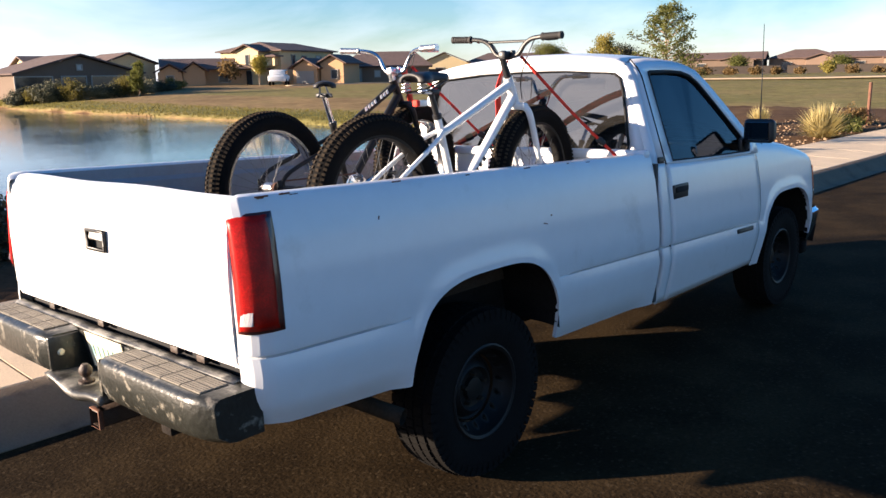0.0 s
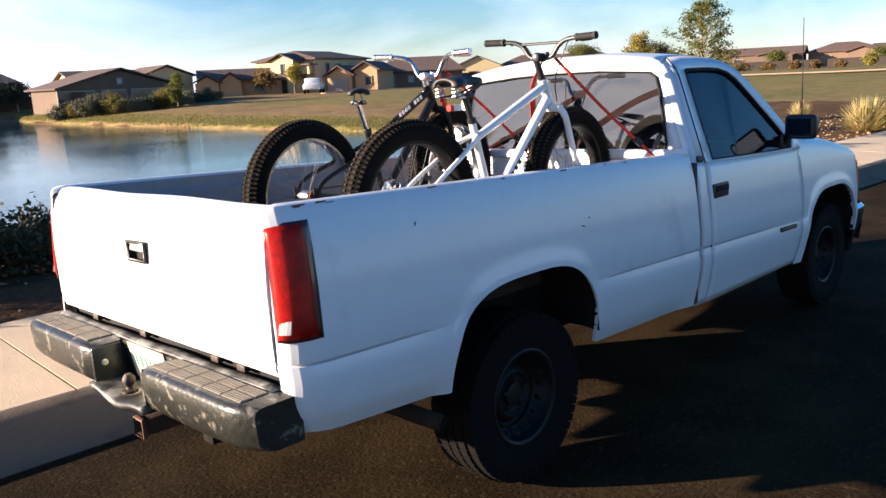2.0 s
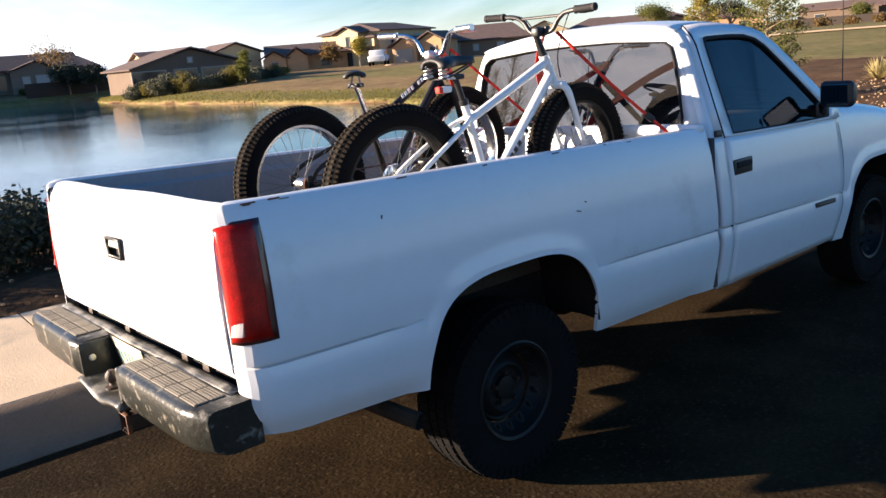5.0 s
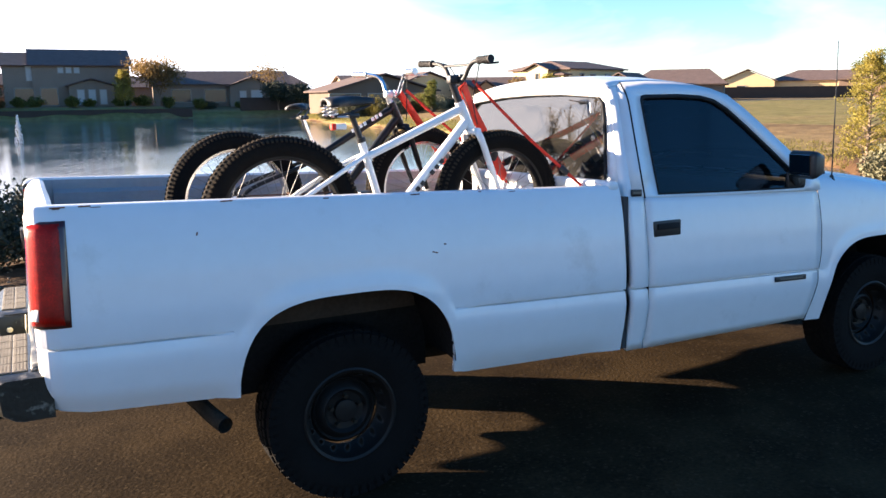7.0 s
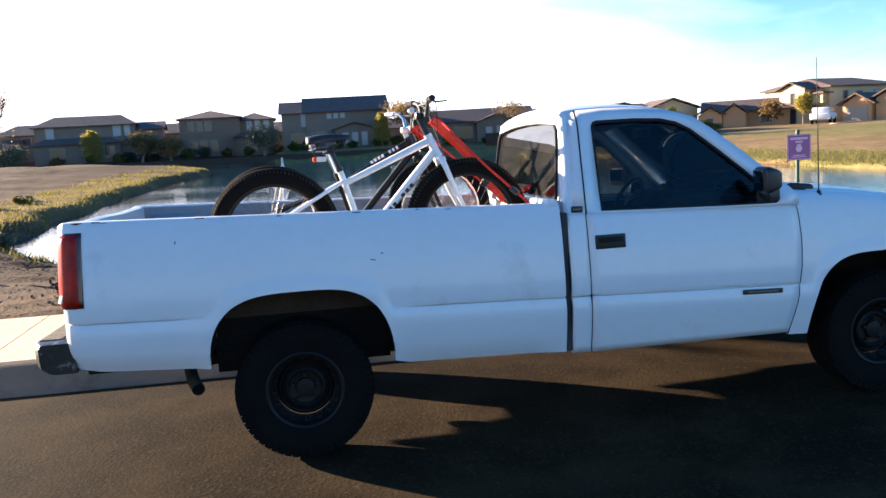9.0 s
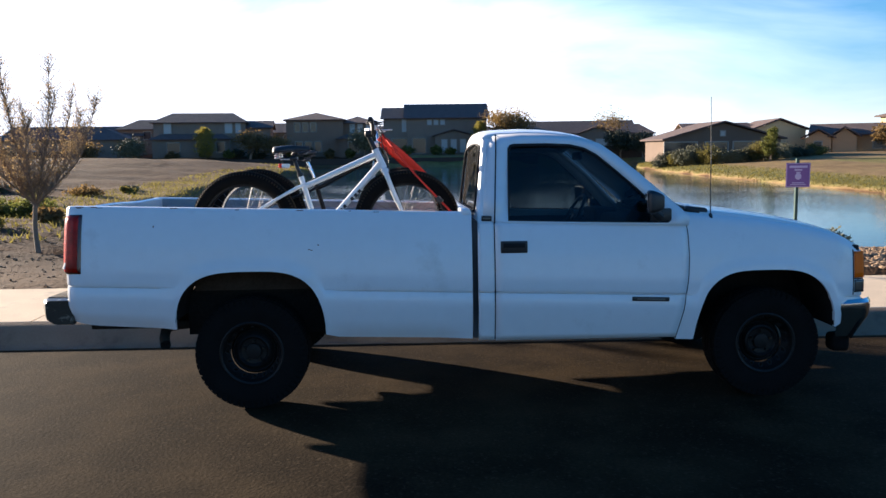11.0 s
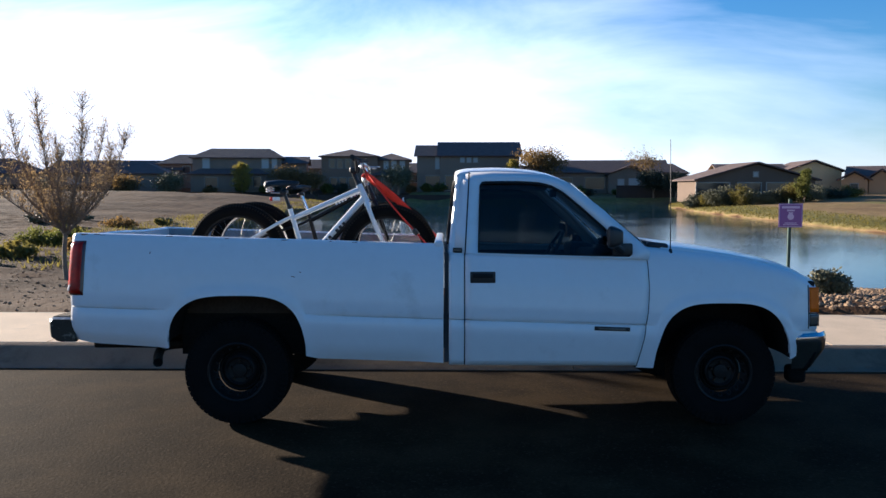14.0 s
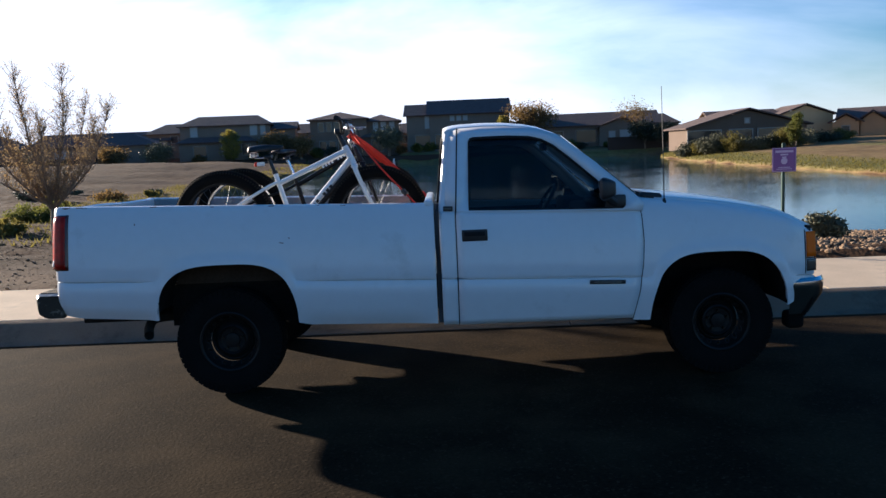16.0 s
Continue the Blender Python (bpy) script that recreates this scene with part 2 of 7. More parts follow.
M = dict(
    paint=material("white_car_paint", (0.70, 0.71, 0.72), 0.36, coat=0.5, var=0.03, scale=1.3, fine=14, stain=(0.56, 0.56, 0.55), stain_at=(0.60, 0.8), stain_scale=3.0),
    bed=material("worn_bed_paint", (0.27, 0.275, 0.285), 0.6, var=0.1, scale=4, fine=40, bump=0.15, stain=(0.22, 0.20, 0.18), stain_at=(0.55, 0.75), stain_scale=5),
    black=material("black_trim", (0.012, 0.012, 0.013), 0.45, var=0.2, fine=90, bump=0.1),
    # near-black for seals and joints, and for shade put into hollows
    gap=material("dark_gap", (0.006, 0.006, 0.007), 0.9),
    inner_arch=material("brown_inner_arch", (0.05, 0.033, 0.022), 0.9, spec=0.1, var=0.3, scale=9, bump=0.3),
    under=material("dirty_underbody", (0.016, 0.013, 0.011), 0.9, spec=0.1, var=0.4, scale=7, fine=60, bump=0.4),
    rust=material("rusty_steel", (0.13, 0.055, 0.03), 0.8, var=0.4, scale=12, bump=0.3),
    bumper=material("worn_black_bumper_paint", (0.018, 0.019, 0.016), 0.36, spec=0.35, metal=0.0, var=0.4, scale=9, fine=50, bump=0.25, stain=(0.17, 0.155, 0.125), stain_at=(0.57, 0.66), stain_scale=17, coat=0.2),
    dark_rust=material("dark_rusty_steel", (0.035, 0.020, 0.013), 0.6, var=0.4, scale=20, fine=90, bump=0.3),
    worn=material("worn_bumper_steel", (0.20, 0.19, 0.165), 0.42, spec=0.5, var=0.4, scale=9, fine=60, bump=0.2, stain=(0.02, 0.02, 0.018), stain_at=(0.42, 0.56), stain_scale=7),
    pad=material("grey_step_rubber", (0.14, 0.125, 0.10), 0.8, var=0.3, scale=14, fine=120, bump=0.3),
    tyre=material("tyre_rubber", (0.0065, 0.006, 0.0056), 0.9, spec=0.1, var=0.3, scale=9, fine=70, bump=0.25),
    knob=material("dusty_tread_rubber", (0.034, 0.026, 0.018), 0.95, spec=0.1, var=0.35, scale=12, fine=80, bump=0.25),
    rim=material("black_steel_rim", (0.009, 0.0085, 0.008), 0.5, spec=0.2, metal=0.0, var=0.25, scale=14, bump=0.1),
    chrome=material("chrome", (0.80, 0.80, 0.80), 0.16, metal=1.0, var=0.08, scale=20),
    alu=material("brushed_aluminium", (0.62, 0.62, 0.62), 0.35, metal=1.0, var=0.1, scale=20),
    red=material("red_lamp_lens", (0.62, 0.012, 0.006), 0.32, spec=0.2, coat=0.0, var=0.5, scale=16, fine=160, bump=0.10, stain=(0.30, 0.005, 0.003), stain_at=(0.50, 0.70), stain_scale=7),
    darkred=material("dark_lamp_border", (0.05, 0.006, 0.005), 0.3, coat=0.5),
    amber=material("amber_lens", (0.85, 0.15, 0.004), 0.4, spec=0.15, var=0.1, fine=150, bump=0.2),
    smoke=material("smoky_lamp_lens", (0.05, 0.045, 0.04), 0.2, coat=0.5, fine=150, bump=0.2),
    clear=material("clear_lamp_lens", (0.62, 0.55, 0.50), 0.15, coat=0.6, fine=150, bump=0.2),
    strap=material("red_strap_webbing", (0.72, 0.035, 0.015), 0.75, var=0.15, scale=30, fine=400, bump=0.2),
    plate=material("plate_face", (0.68, 0.62, 0.42), 0.5, var=0.12, scale=14, fine=70),
    teal=material("plate_teal", (0.22, 0.38, 0.36), 0.5, var=0.2, scale=30),
    rail_wear=material("worn_rail_top", (0.55, 0.55, 0.56), 0.5, var=0.12, scale=6, fine=50, bump=0.15, stain=(0.09, 0.05, 0.035), stain_at=(0.58, 0.68), stain_scale=11),
    seat=material("grey_seat_cloth", (0.06, 0.06, 0.065), 0.9, var=0.2, scale=20, fine=200, bump=0.3),
    dash=material("dark_dashboard", (0.03, 0.03, 0.033), 0.7, var=0.1),
    wframe=material("white_bike_paint", (0.80, 0.80, 0.79), 0.3, coat=0.5, var=0.04),
    bframe=material("black_bike_paint", (0.006, 0.006, 0.0065), 0.42, spec=0.3, var=0.2, scale=20),
    saddle=material("black_saddle_vinyl", (0.014, 0.014, 0.015), 0.55, fine=120, bump=0.15, var=0.2),
    grip=material("black_grip_rubber", (0.02, 0.018, 0.018), 0.8),
    asphalt=material("asphalt", (0.0215, 0.0140, 0.0068), 0.95, var=0.65, scale=1.6, fine=55, bump=0.5, second=(0.028, 0.0185, 0.0088), blend=(0.42, 0.60), stain=(0.0175, 0.0115, 0.0056), stain_at=(0.55, 0.68), stain_scale=0.5, dist=0.008, spec=0.04, speck=(0.052, 0.037, 0.021)),
    concrete=material("concrete", (0.62, 0.485, 0.325), 0.95, spec=0.2, var=0.16, scale=2.5, fine=90, bump=0.25, rand=0.05, stain=(0.33, 0.28, 0.22), stain_at=(0.58, 0.75), stain_scale=1.2),
    path=material("worn_path_concrete", (0.34, 0.265, 0.185), 0.95, spec=0.15, var=0.2, scale=2.0, fine=70, bump=0.25),
    # kerb tone sits well below the pavement's, with its road-side shade in it
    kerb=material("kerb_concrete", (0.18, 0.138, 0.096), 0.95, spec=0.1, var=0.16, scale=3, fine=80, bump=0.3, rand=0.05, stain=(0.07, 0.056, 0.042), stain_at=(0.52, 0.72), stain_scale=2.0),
    stone=material("tan_stone", (0.25, 0.172, 0.105), 0.95, spec=0.15, var=0.35, scale=6, fine=40, bump=0.4),
    bark=material("bark", (0.20, 0.15, 0.105), 0.95, var=0.3, scale=12, fine=60, bump=0.5),
    leaf=material("green_leaves", (0.12, 0.125, 0.035), 0.7, var=0.4, scale=3, fine=20),
    ylw_leaf=material("yellow_green_leaves", (0.26, 0.22, 0.055), 0.7, var=0.4, scale=3, fine=20),
    dark_leaf=material("dark_shrub_leaves", (0.028, 0.035, 0.016), 0.75, var=0.45, scale=6, fine=30),
    spoke=material("dull_steel_spokes", (0.20, 0.20, 0.20), 0.4, metal=0.9),
    bud_leaf=material("golden_brown_buds", (0.30, 0.215, 0.11), 0.8, var=0.4, scale=5, fine=30),
    rust_leaf=material("rusty_dry_twigs", (0.20, 0.105, 0.05), 0.85, var=0.4, scale=5, fine=30),
    grey_leaf=material("grey_green_leaves", (0.120, 0.115, 0.060), 0.75, var=0.45, scale=6, fine=30),
    dry_leaf=material("dry_seed_leaves", (0.17, 0.115, 0.050), 0.8, var=0.4, scale=5, fine=30),
    yucca=material("pale_yucca_blades", (0.44, 0.37, 0.17), 0.8, var=0.3, scale=6, fine=30),
    grass=material("shore_grass", (0.150, 0.128, 0.040), 0.85, var=0.45, scale=1.5, fine=20),
    stucco_g=material("grey_brown_stucco", (0.205, 0.160, 0.122), 0.95, var=0.12, scale=0.7, fine=8),
    stucco_d=material("dark_brown_stucco", (0.13, 0.092, 0.066), 0.95, var=0.15, scale=0.7, fine=8),
    stucco_b=material("brown_stucco", (0.20, 0.135, 0.095), 0.95, var=0.12, scale=0.7, fine=8),
    stucco_y=material("tan_yellow_stucco", (0.52, 0.41, 0.23), 0.95, var=0.1, scale=0.7, fine=8),
    stucco_o=material("orange_tan_stucco", (0.44, 0.27, 0.14), 0.95, var=0.1, scale=0.7, fine=8),
    tiles=material("dark_roof_tiles", (0.105, 0.070, 0.060), 0.9, var=0.25, scale=1.5, fine=7, bump=0.6, dist=0.1),
    tiles_r=material("red_brown_roof_tiles", (0.12, 0.075, 0.058), 0.9, var=0.25, scale=1.5, fine=7, bump=0.6, dist=0.1),
    window=material("dark_house_glass", (0.03, 0.035, 0.04), 0.1),
    blind=material("pale_window_blind", (0.42, 0.42, 0.40), 0.6),
    wtrim=material("pale_house_trim", (0.30, 0.27, 0.23), 0.9),
    wall=material("block_wall", (0.045, 0.034, 0.027), 0.95, var=0.15, scale=1, fine=10),
    purple=material("purple_sign_paint", (0.19, 0.075, 0.23), 0.5, var=0.06, scale=10),
    sign_txt=material("pale_sign_print", (0.50, 0.38, 0.52), 0.6),
    post=material("green_steel_post", (0.03, 0.06, 0.045), 0.6, metal=0.3, var=0.3),
    carwhite=material("far_white_paint", (0.7, 0.7, 0.7), 0.4),
    water=water_material(),
    g_side=glass("tinted_side_glass", (0.27, 0.295, 0.29), ior=1.42),
    g_rear=glass("tinted_rear_glass", (0.16, 0.157, 0.152), 0.016, ior=2.6),
    g_front=glass("windscreen_glass", (0.62, 0.68, 0.66), 0.02),
    g_mirror=material("mirror_glass", (0.35, 0.36, 0.38), 0.03, metal=1.0),
)


# light scatters sideways through the lamp lenses
for key, radius in (("red", (1.0, 0.06, 0.03)),):
    lens = M[key].node_tree.nodes["Principled BSDF"]
    lens.inputs["Subsurface Weight"].default_value = 0.7
    lens.inputs["Subsurface Radius"].default_value = radius
    lens.inputs["Subsurface Scale"].default_value = 0.16
M["paint"].node_tree.nodes["Principled BSDF"].inputs["Coat Roughness"].default_value = 0.16
for key in ("leaf", "ylw_leaf", "dry_leaf", "bud_leaf", "rust_leaf", "yucca", "grass"):
    leafy(M[key])


def ground_material():
    """Dry dirt, straw grass, green by the shore: laid out by place and noise."""
    m = bpy.data.materials.new("dry_ground")
    m.use_nodes = True
    n, l = m.node_tree.nodes, m.node_tree.links
    b = n["Principled BSDF"]
    b.inputs["Roughness"].default_value = 0.95
    b.inputs["Specular IOR Level"].default_value = 0.1
    at = n.new("ShaderNodeAttribute")
    at.attribute_name = "cover"
    co = n.new("ShaderNodeTexCoord")

    def noise_node(s, d=6):
        q = n.new("ShaderNodeTexNoise")
        q.inputs["Scale"].default_value = s
        q.inputs["Detail"].default_value = d
        l.new(co.outputs["Object"], q.inputs["Vector"])
        return q
    a, f, g = noise_node(0.22), noise_node(14.0), noise_node(1.3)
    r = n.new("ShaderNodeValToRGB")
    e = r.color_ramp.elements
    e[0].position, e[1].position = 0.0, 1.0
    e[0].color, e[1].color = (0.052, 0.027, 0.0125, 1), (0.115, 0.115, 0.030, 1)
    for p, c in ((0.25, (0.098, 0.056, 0.027)), (0.5, (0.23, 0.158, 0.072)), (0.75, (0.185, 0.155, 0.055))):
        q = e.new(p)
        q.color = (*c, 1)
    s = n.new("ShaderNodeMath")
    s.operation = "MULTIPLY_ADD"
    s.inputs[1].default_value = 0.55
    l.new(a.outputs["Fac"], s.inputs[0])
    l.new(at.outputs["Fac"], s.inputs[2])
    s2 = n.new("ShaderNodeMath")
    s2.operation = "SUBTRACT"
    s2.inputs[1].default_value = 0.27
    l.new(s.outputs[0], s2.inputs[0])
    l.new(s2.outputs[0], r.inputs["Fac"])
    ad = n.new("ShaderNodeMath")
    ad.operation = "ADD"
    l.new(f.outputs["Fac"], ad.inputs[0])
    l.new(g.outputs["Fac"], ad.inputs[1])
    rg = n.new("ShaderNodeMapRange")
    rg.inputs["From Min"].default_value, rg.inputs["From Max"].default_value = 0.6, 1.4
    rg.inputs["To Min"].default_value, rg.inputs["To Max"].default_value = 0.5, 1.45
    l.new(ad.outputs[0], rg.inputs["Value"])
    h = n.new("ShaderNodeHueSaturation")
    l.new(r.outputs["Color"], h.inputs["Color"])
    l.new(rg.outputs["Result"], h.inputs["Value"])
    l.new(h.outputs["Color"], b.inputs["Base Color"])
    bp = n.new("ShaderNodeBump")
    bp.inputs["Strength"].default_value = 0.6
    bp.inputs["Distance"].default_value = 0.05
    l.new(f.outputs["Fac"], bp.inputs["Height"])
    l.new(bp.outputs["Normal"], b.inputs["Normal"])
    return m


M["ground"] = ground_material()


# ---- mesh helpers ----
def part(name, bm, mat, parent=None, label="", smooth=True, angle=35):
    """Links a bmesh as one mesh object, under a thing or a part."""
    bmesh.ops.remove_doubles(bm, verts=bm.verts[:], dist=0.00005)
    bmesh.ops.recalc_face_normals(bm, faces=bm.faces[:])
    me = bpy.data.meshes.new(name)
    bm.to_mesh(me)
    bm.free()
    me.materials.append(M[mat])
    if smooth:
        me.shade_smooth()
        me.set_sharp_from_angle(angle=radians(angle))
    ob = new(name, me)
    if parent:
        ob.parent = parent
    if label:
        tagged(ob, label)
    return ob


def thing(name, label, category, at=None, group="", kind=""):
    ob = new(name)
    ob.empty_display_size = 0.1
    if at is not None:
        ob.matrix_basis = at
    return tagged(ob, label, category, group, kind)


def box(bm, c, s, rot=None, bevel=0.0, seg=2):
    m = Matrix.Translation(c) @ (rot.to_4x4() if rot else Matrix()) @ Matrix.Diagonal((*s, 1))
    r = bmesh.ops.create_cube(bm, size=1.0, matrix=m)
    if bevel:
        ed = list({e for v in r["verts"] for e in v.link_edges})
        bmesh.ops.bevel(bm, geom=ed, offset=bevel, segments=seg, affect="EDGES", profile=0.5)
    return bm


def tube(bm, pts, r, seg=10, caps=True):
    """A swept round bar through pts; r a number or one for each point."""
    pts = [Vector(p) for p in pts]
    rs = r if hasattr(r, "__len__") else [r] * len(pts)
    rings, side = [], None
    for i, p in enumerate(pts):
        d = (pts[min(i + 1, len(pts) - 1)] - pts[max(i - 1, 0)]).normalized()
        if side is None:
            side = d.cross(Vector((0.31, 0.17, 0.93))).normalized()
        side = (side - d * side.dot(d)).normalized()
        up = d.cross(side)
        rings.append([bm.verts.new(p + (side * math.cos(k * math.tau / seg) + up * math.sin(k * math.tau / seg)) * rs[i]) for k in range(seg)])
    for a, b in zip(rings, rings[1:]):
        for k in range(seg):
            bm.faces.new((a[k], a[(k + 1) % seg], b[(k + 1) % seg], b[k]))
    if caps:
        bm.faces.new(rings[0][::-1])
        bm.faces.new(rings[-1])
    return bm


def grid(bm, f, nu, nv):
    """A sheet f(u, v), u and v from 0 to 1."""
    vs = [[bm.verts.new(f(i / nu, j / nv)) for j in range(nv + 1)] for i in range(nu + 1)]
    for i in range(nu):
        for j in range(nv):
            bm.faces.new((vs[i][j], vs[i + 1][j], vs[i + 1][j + 1], vs[i][j + 1]))
    return vs


def lathe(bm, prof, c, axis="y", seg=40, closed=False):
    """Turns a profile of (radius, along) round an axis through c."""
    c = Vector(c)
    rings = []
    for k in range(seg):
        a = k * math.tau / seg
        ring = []
        for r, s in prof:
            p = Vector((math.cos(a) * r, s, math.sin(a) * r))
            if axis == "x":
                p = Vector((p.y, p.x, p.z))
            elif axis == "z":
                p = Vector((p.x, p.z, p.y))
            ring.append(bm.verts.new(c + p))
        rings.append(ring)
    n = len(prof)
    for k in range(seg):
        a, b = rings[k], rings[(k + 1) % seg]
        for i in range(n if closed else n - 1):
            bm.faces.new((a[i], a[(i + 1) % n], b[(i + 1) % n], b[i]))
    return bm


def ring_fill(bm, outer, inner):
    """Fills between an outer outline and holes; points are 3D."""
    edges = []
    for loop in (outer, *inner):
        vs = [bm.verts.new(p) for p in loop]
        edges += [bm.edges.new((vs[i], vs[(i + 1) % len(vs)])) for i in range(len(vs))]
    bmesh.ops.triangle_fill(bm, edges=edges, use_beauty=True)
    return bm


def thick(ob, t, offset=-1.0):
    md = ob.modifiers.new("thickness", "SOLIDIFY")
    md.thickness, md.offset = t, offset
    return ob


def lerp(x, table):
    """Straight lines through a table of (x, value)."""
    if x <= table[0][0]:
        return table[0][1]
    for (a, va), (b, vb) in zip(table, table[1:]):
        if x <= b:
            return va + (vb - va) * (x - a) / (b - a)
    return table[-1][1]


def smoothstep(a, b, x):
    t = min(1.0, max(0.0, (x - a) / (b - a)))
    return t * t * (3 - 2 * t)


def curve_pts(pts, n=6):
    """A smooth line through pts."""
    pts = [Vector(p) for p in pts]
    res = []
    for i in range(len(pts) - 1):
        p0, p1, p2, p3 = pts[max(i - 1, 0)], pts[i], pts[i + 1], pts[min(i + 2, len(pts) - 1)]
        for k in range(n):
            t = k / n
            res.append(0.5 * ((2 * p1) + (p2 - p0) * t + (2 * p0 - 5 * p1 + 4 * p2 - p3) * t * t + (3 * p1 - p0 - 3 * p2 + p3) * t ** 3))
    return res + [pts[-1]]


# ---- the large structure: lake basin, ground, road, kerb, pavement ----
LAKE = [(-5.9, 14.0), (-3.0, 11.4), (2.0, 10.6), (6.0, 10.4), (10.0, 10.5), (13.5, 10.0), (16.2, 10.0), (18.3, 11.3), (19.7, 13.4), (20.6, 16.0), (20.8, 19.0), (20.9, 23.0), (21.0, 29.0), (21.2, 36.0), (21.4, 45.0), (21.9, 57.0),
        (22.8, 70.0), (24.2, 82.0), (26.0, 91.0), (31.0, 98.0), (30.0, 104.5), (20.0, 106.5), (10.0, 107.5), (-30.0, 107.5), (-75.0, 105.0), (-60.0, 92.0), (-14.0, 84.0), (-10.5, 55.0), (-8.5, 28.0), (-7.5, 18.5)]
WATER_Z = -0.5
LAKE = [tuple(p)[:2] for p in curve_pts([(x, y, 0) for x, y in LAKE] + [(*LAKE[0], 0)], 5)[:-1]]
LAKE_A = np.array(LAKE)
LAKE_B = np.roll(LAKE_A, -1, axis=0)


def lake_distance(px, py):
    """Distance to the shore, negative on the water."""
    p = np.stack([px, py], -1)[..., None, :]
    d = LAKE_B - LAKE_A
    t = np.clip(((p - LAKE_A) * d).sum(-1) / (d * d).sum(-1), 0, 1)
    dist = np.linalg.norm(p - (LAKE_A + t[..., None] * d), axis=-1).min(-1)
    y0, y1 = LAKE_A[:, 1], LAKE_B[:, 1]
    cross = (y0 > p[..., 1]) != (y1 > p[..., 1])
    xs = (LAKE_B[:, 0] - LAKE_A[:, 0]) * (p[..., 1] - y0) / np.where(y1 == y0, 1e-9, y1 - y0) + LAKE_A[:, 0]
    inside = (cross & (p[..., 0] < xs)).sum(-1) % 2 == 1
    return np.where(inside, -dist, dist)


def ss(a, b, x):
    t = np.clip((x - a) / (b - a), 0, 1)
    return t * t * (3 - 2 * t)


def ground_height(px, py):
    d = lake_distance(px, py)
    wob = 0.35 * np.sin(px * 0.9 + 1.3 * np.sin(py * 0.37)) + 0.3 * np.sin(py * 0.8 + px * 0.33)
    land = 0.13 + 0.95 * ss(25, 100, np.hypot(px, py))
    land = land + 0.55 * ss(-6, -26, px) * ss(14, 50, py) + 0.05 * np.sin(px * 0.31) * np.sin(py * 0.27) + ss(-7, -12, px) * ss(12, 20, py) * (0.10 * np.sin(px * 0.55 + 0.6 * py) + 0.07 * np.sin(py * 0.9 - px * 0.4))
    # the verge falls gently to the near shore
    land = land - 0.088 * np.clip(py - 4.3, 0, 6) * ss(-7, -3, px) * ss(20, 17, px) * ss(24, 14, py)
    land = np.where(py < 3.4, 0.06, land)
    # earth banks slope gently, the lawn's edge is steep
    lawn = ss(13, 16, px)
    land = land + (-0.34 - land) * lawn * np.exp(-np.clip(d, 0, None) / 8.0)
    spit = ss(-5, -7, px) * ss(13, 17, py)
    land = land + (-0.12 - land) * spit * np.exp(-np.clip(d, 0, None) / 7.0)
    bank = ss(-1.4 + 1.0 * lawn + 0.7 * spit, 2.4 - 1.6 * lawn - 1.1 * spit, d + (0.5 - 0.35 * lawn) * wob)
    z = -1.5 + (land + 1.5) * bank
    return np.where(py < 1.15, -0.35, z), d


def spaced(lo, hi, c, step, grow):
    res, s, x = [c], step, c
    while x < hi:
        x += s
        s = min(s * grow, 120)
        res.append(x)
    s, x = step, c
    while x > lo:
        x -= s
        s = min(s * grow, 120)
        res.insert(0, x)
    return np.array(res)


def build_ground():
    gx = np.concatenate([-spaced(0, 1500, 0, 0.9, 1.06)[::-1][:-1] - 22, np.arange(-22, 32, 0.34), spaced(0, 1500, 0, 0.5, 1.06)[2:] + 32])
    gx = np.unique(gx.round(3))
    gy = np.concatenate([-spaced(0, 1500, 0, 3, 1.3)[::-1][:-1] - 12, np.array([-12, -5.0, 0.6, 1.1, 1.2]), np.arange(3.15, 30, 0.3), spaced(0, 1500, 0, 0.36, 1.055)[2:] + 30])
    gy = np.unique(gy.round(3))
    X, Y = np.meshgrid(gx, gy, indexing="ij")
    Z, d = ground_height(X, Y)
    rng = np.random.default_rng(4)
    Z = Z + rng.normal(0, 1, Z.shape) * np.where((Y > 3.2) & (np.hypot(X, Y) < 70), 0.018, 0)
    nx, ny = len(gx), len(gy)
    idx = np.arange(nx * ny).reshape(nx, ny)
    q = np.stack([idx[:-1, :-1], idx[1:, :-1], idx[1:, 1:], idx[:-1, 1:]], -1).reshape(-1, 4)
    me = bpy.data.meshes.new("ground")
    me.from_pydata(np.stack([X, Y, Z], -1).reshape(-1, 3).tolist(), [], q.tolist())
    cover = 0.45 + 0.10 * np.sin(X * 0.11) * np.sin(Y * 0.09)
    shore = np.exp(-((d - 2.2) / 2.4) ** 2) * ss(12, 26, Y)
    cover = cover + 0.5 * shore
    cover = np.where((Y < 14) & (X < 40), 0.12, cover)
    cover = np.where((X < -6) & (Y > 13), 0.10 + 0.35 * shore * ss(13, 20, Y), cover)
    cover = np.where((X > 15) & (Y < 14) & (X < 34), 0.2, cover)
    cover = np.where((X > 34) & (Y < 60), 0.74, cover)
    # bare earth along the steep edge of the lawn
    cover = np.where((X > 13) & (Y > 9) & (d < 0.5), 0.1, cover)
    at = me.attributes.new("cover", "FLOAT", "POINT")
    at.data.foreach_set("value", cover.reshape(-1).astype(np.float32))
    me.materials.append(M["ground"])
    me.shade_smooth()
    tagged(new("ground", me), "dry brown desert ground with straw grass round a lake", "ground", kind="structure")


build_ground()


def build_water():
    bm = bmesh.new()
    grid(bm, lambda u, v: (-95 + 135 * u, 6 + 122 * v, WATER_Z), 4, 4)
    ob = part("water", bm, "water")
    tagged(ob, "blue rippled lake water mirroring houses and sky", "lake", kind="structure")


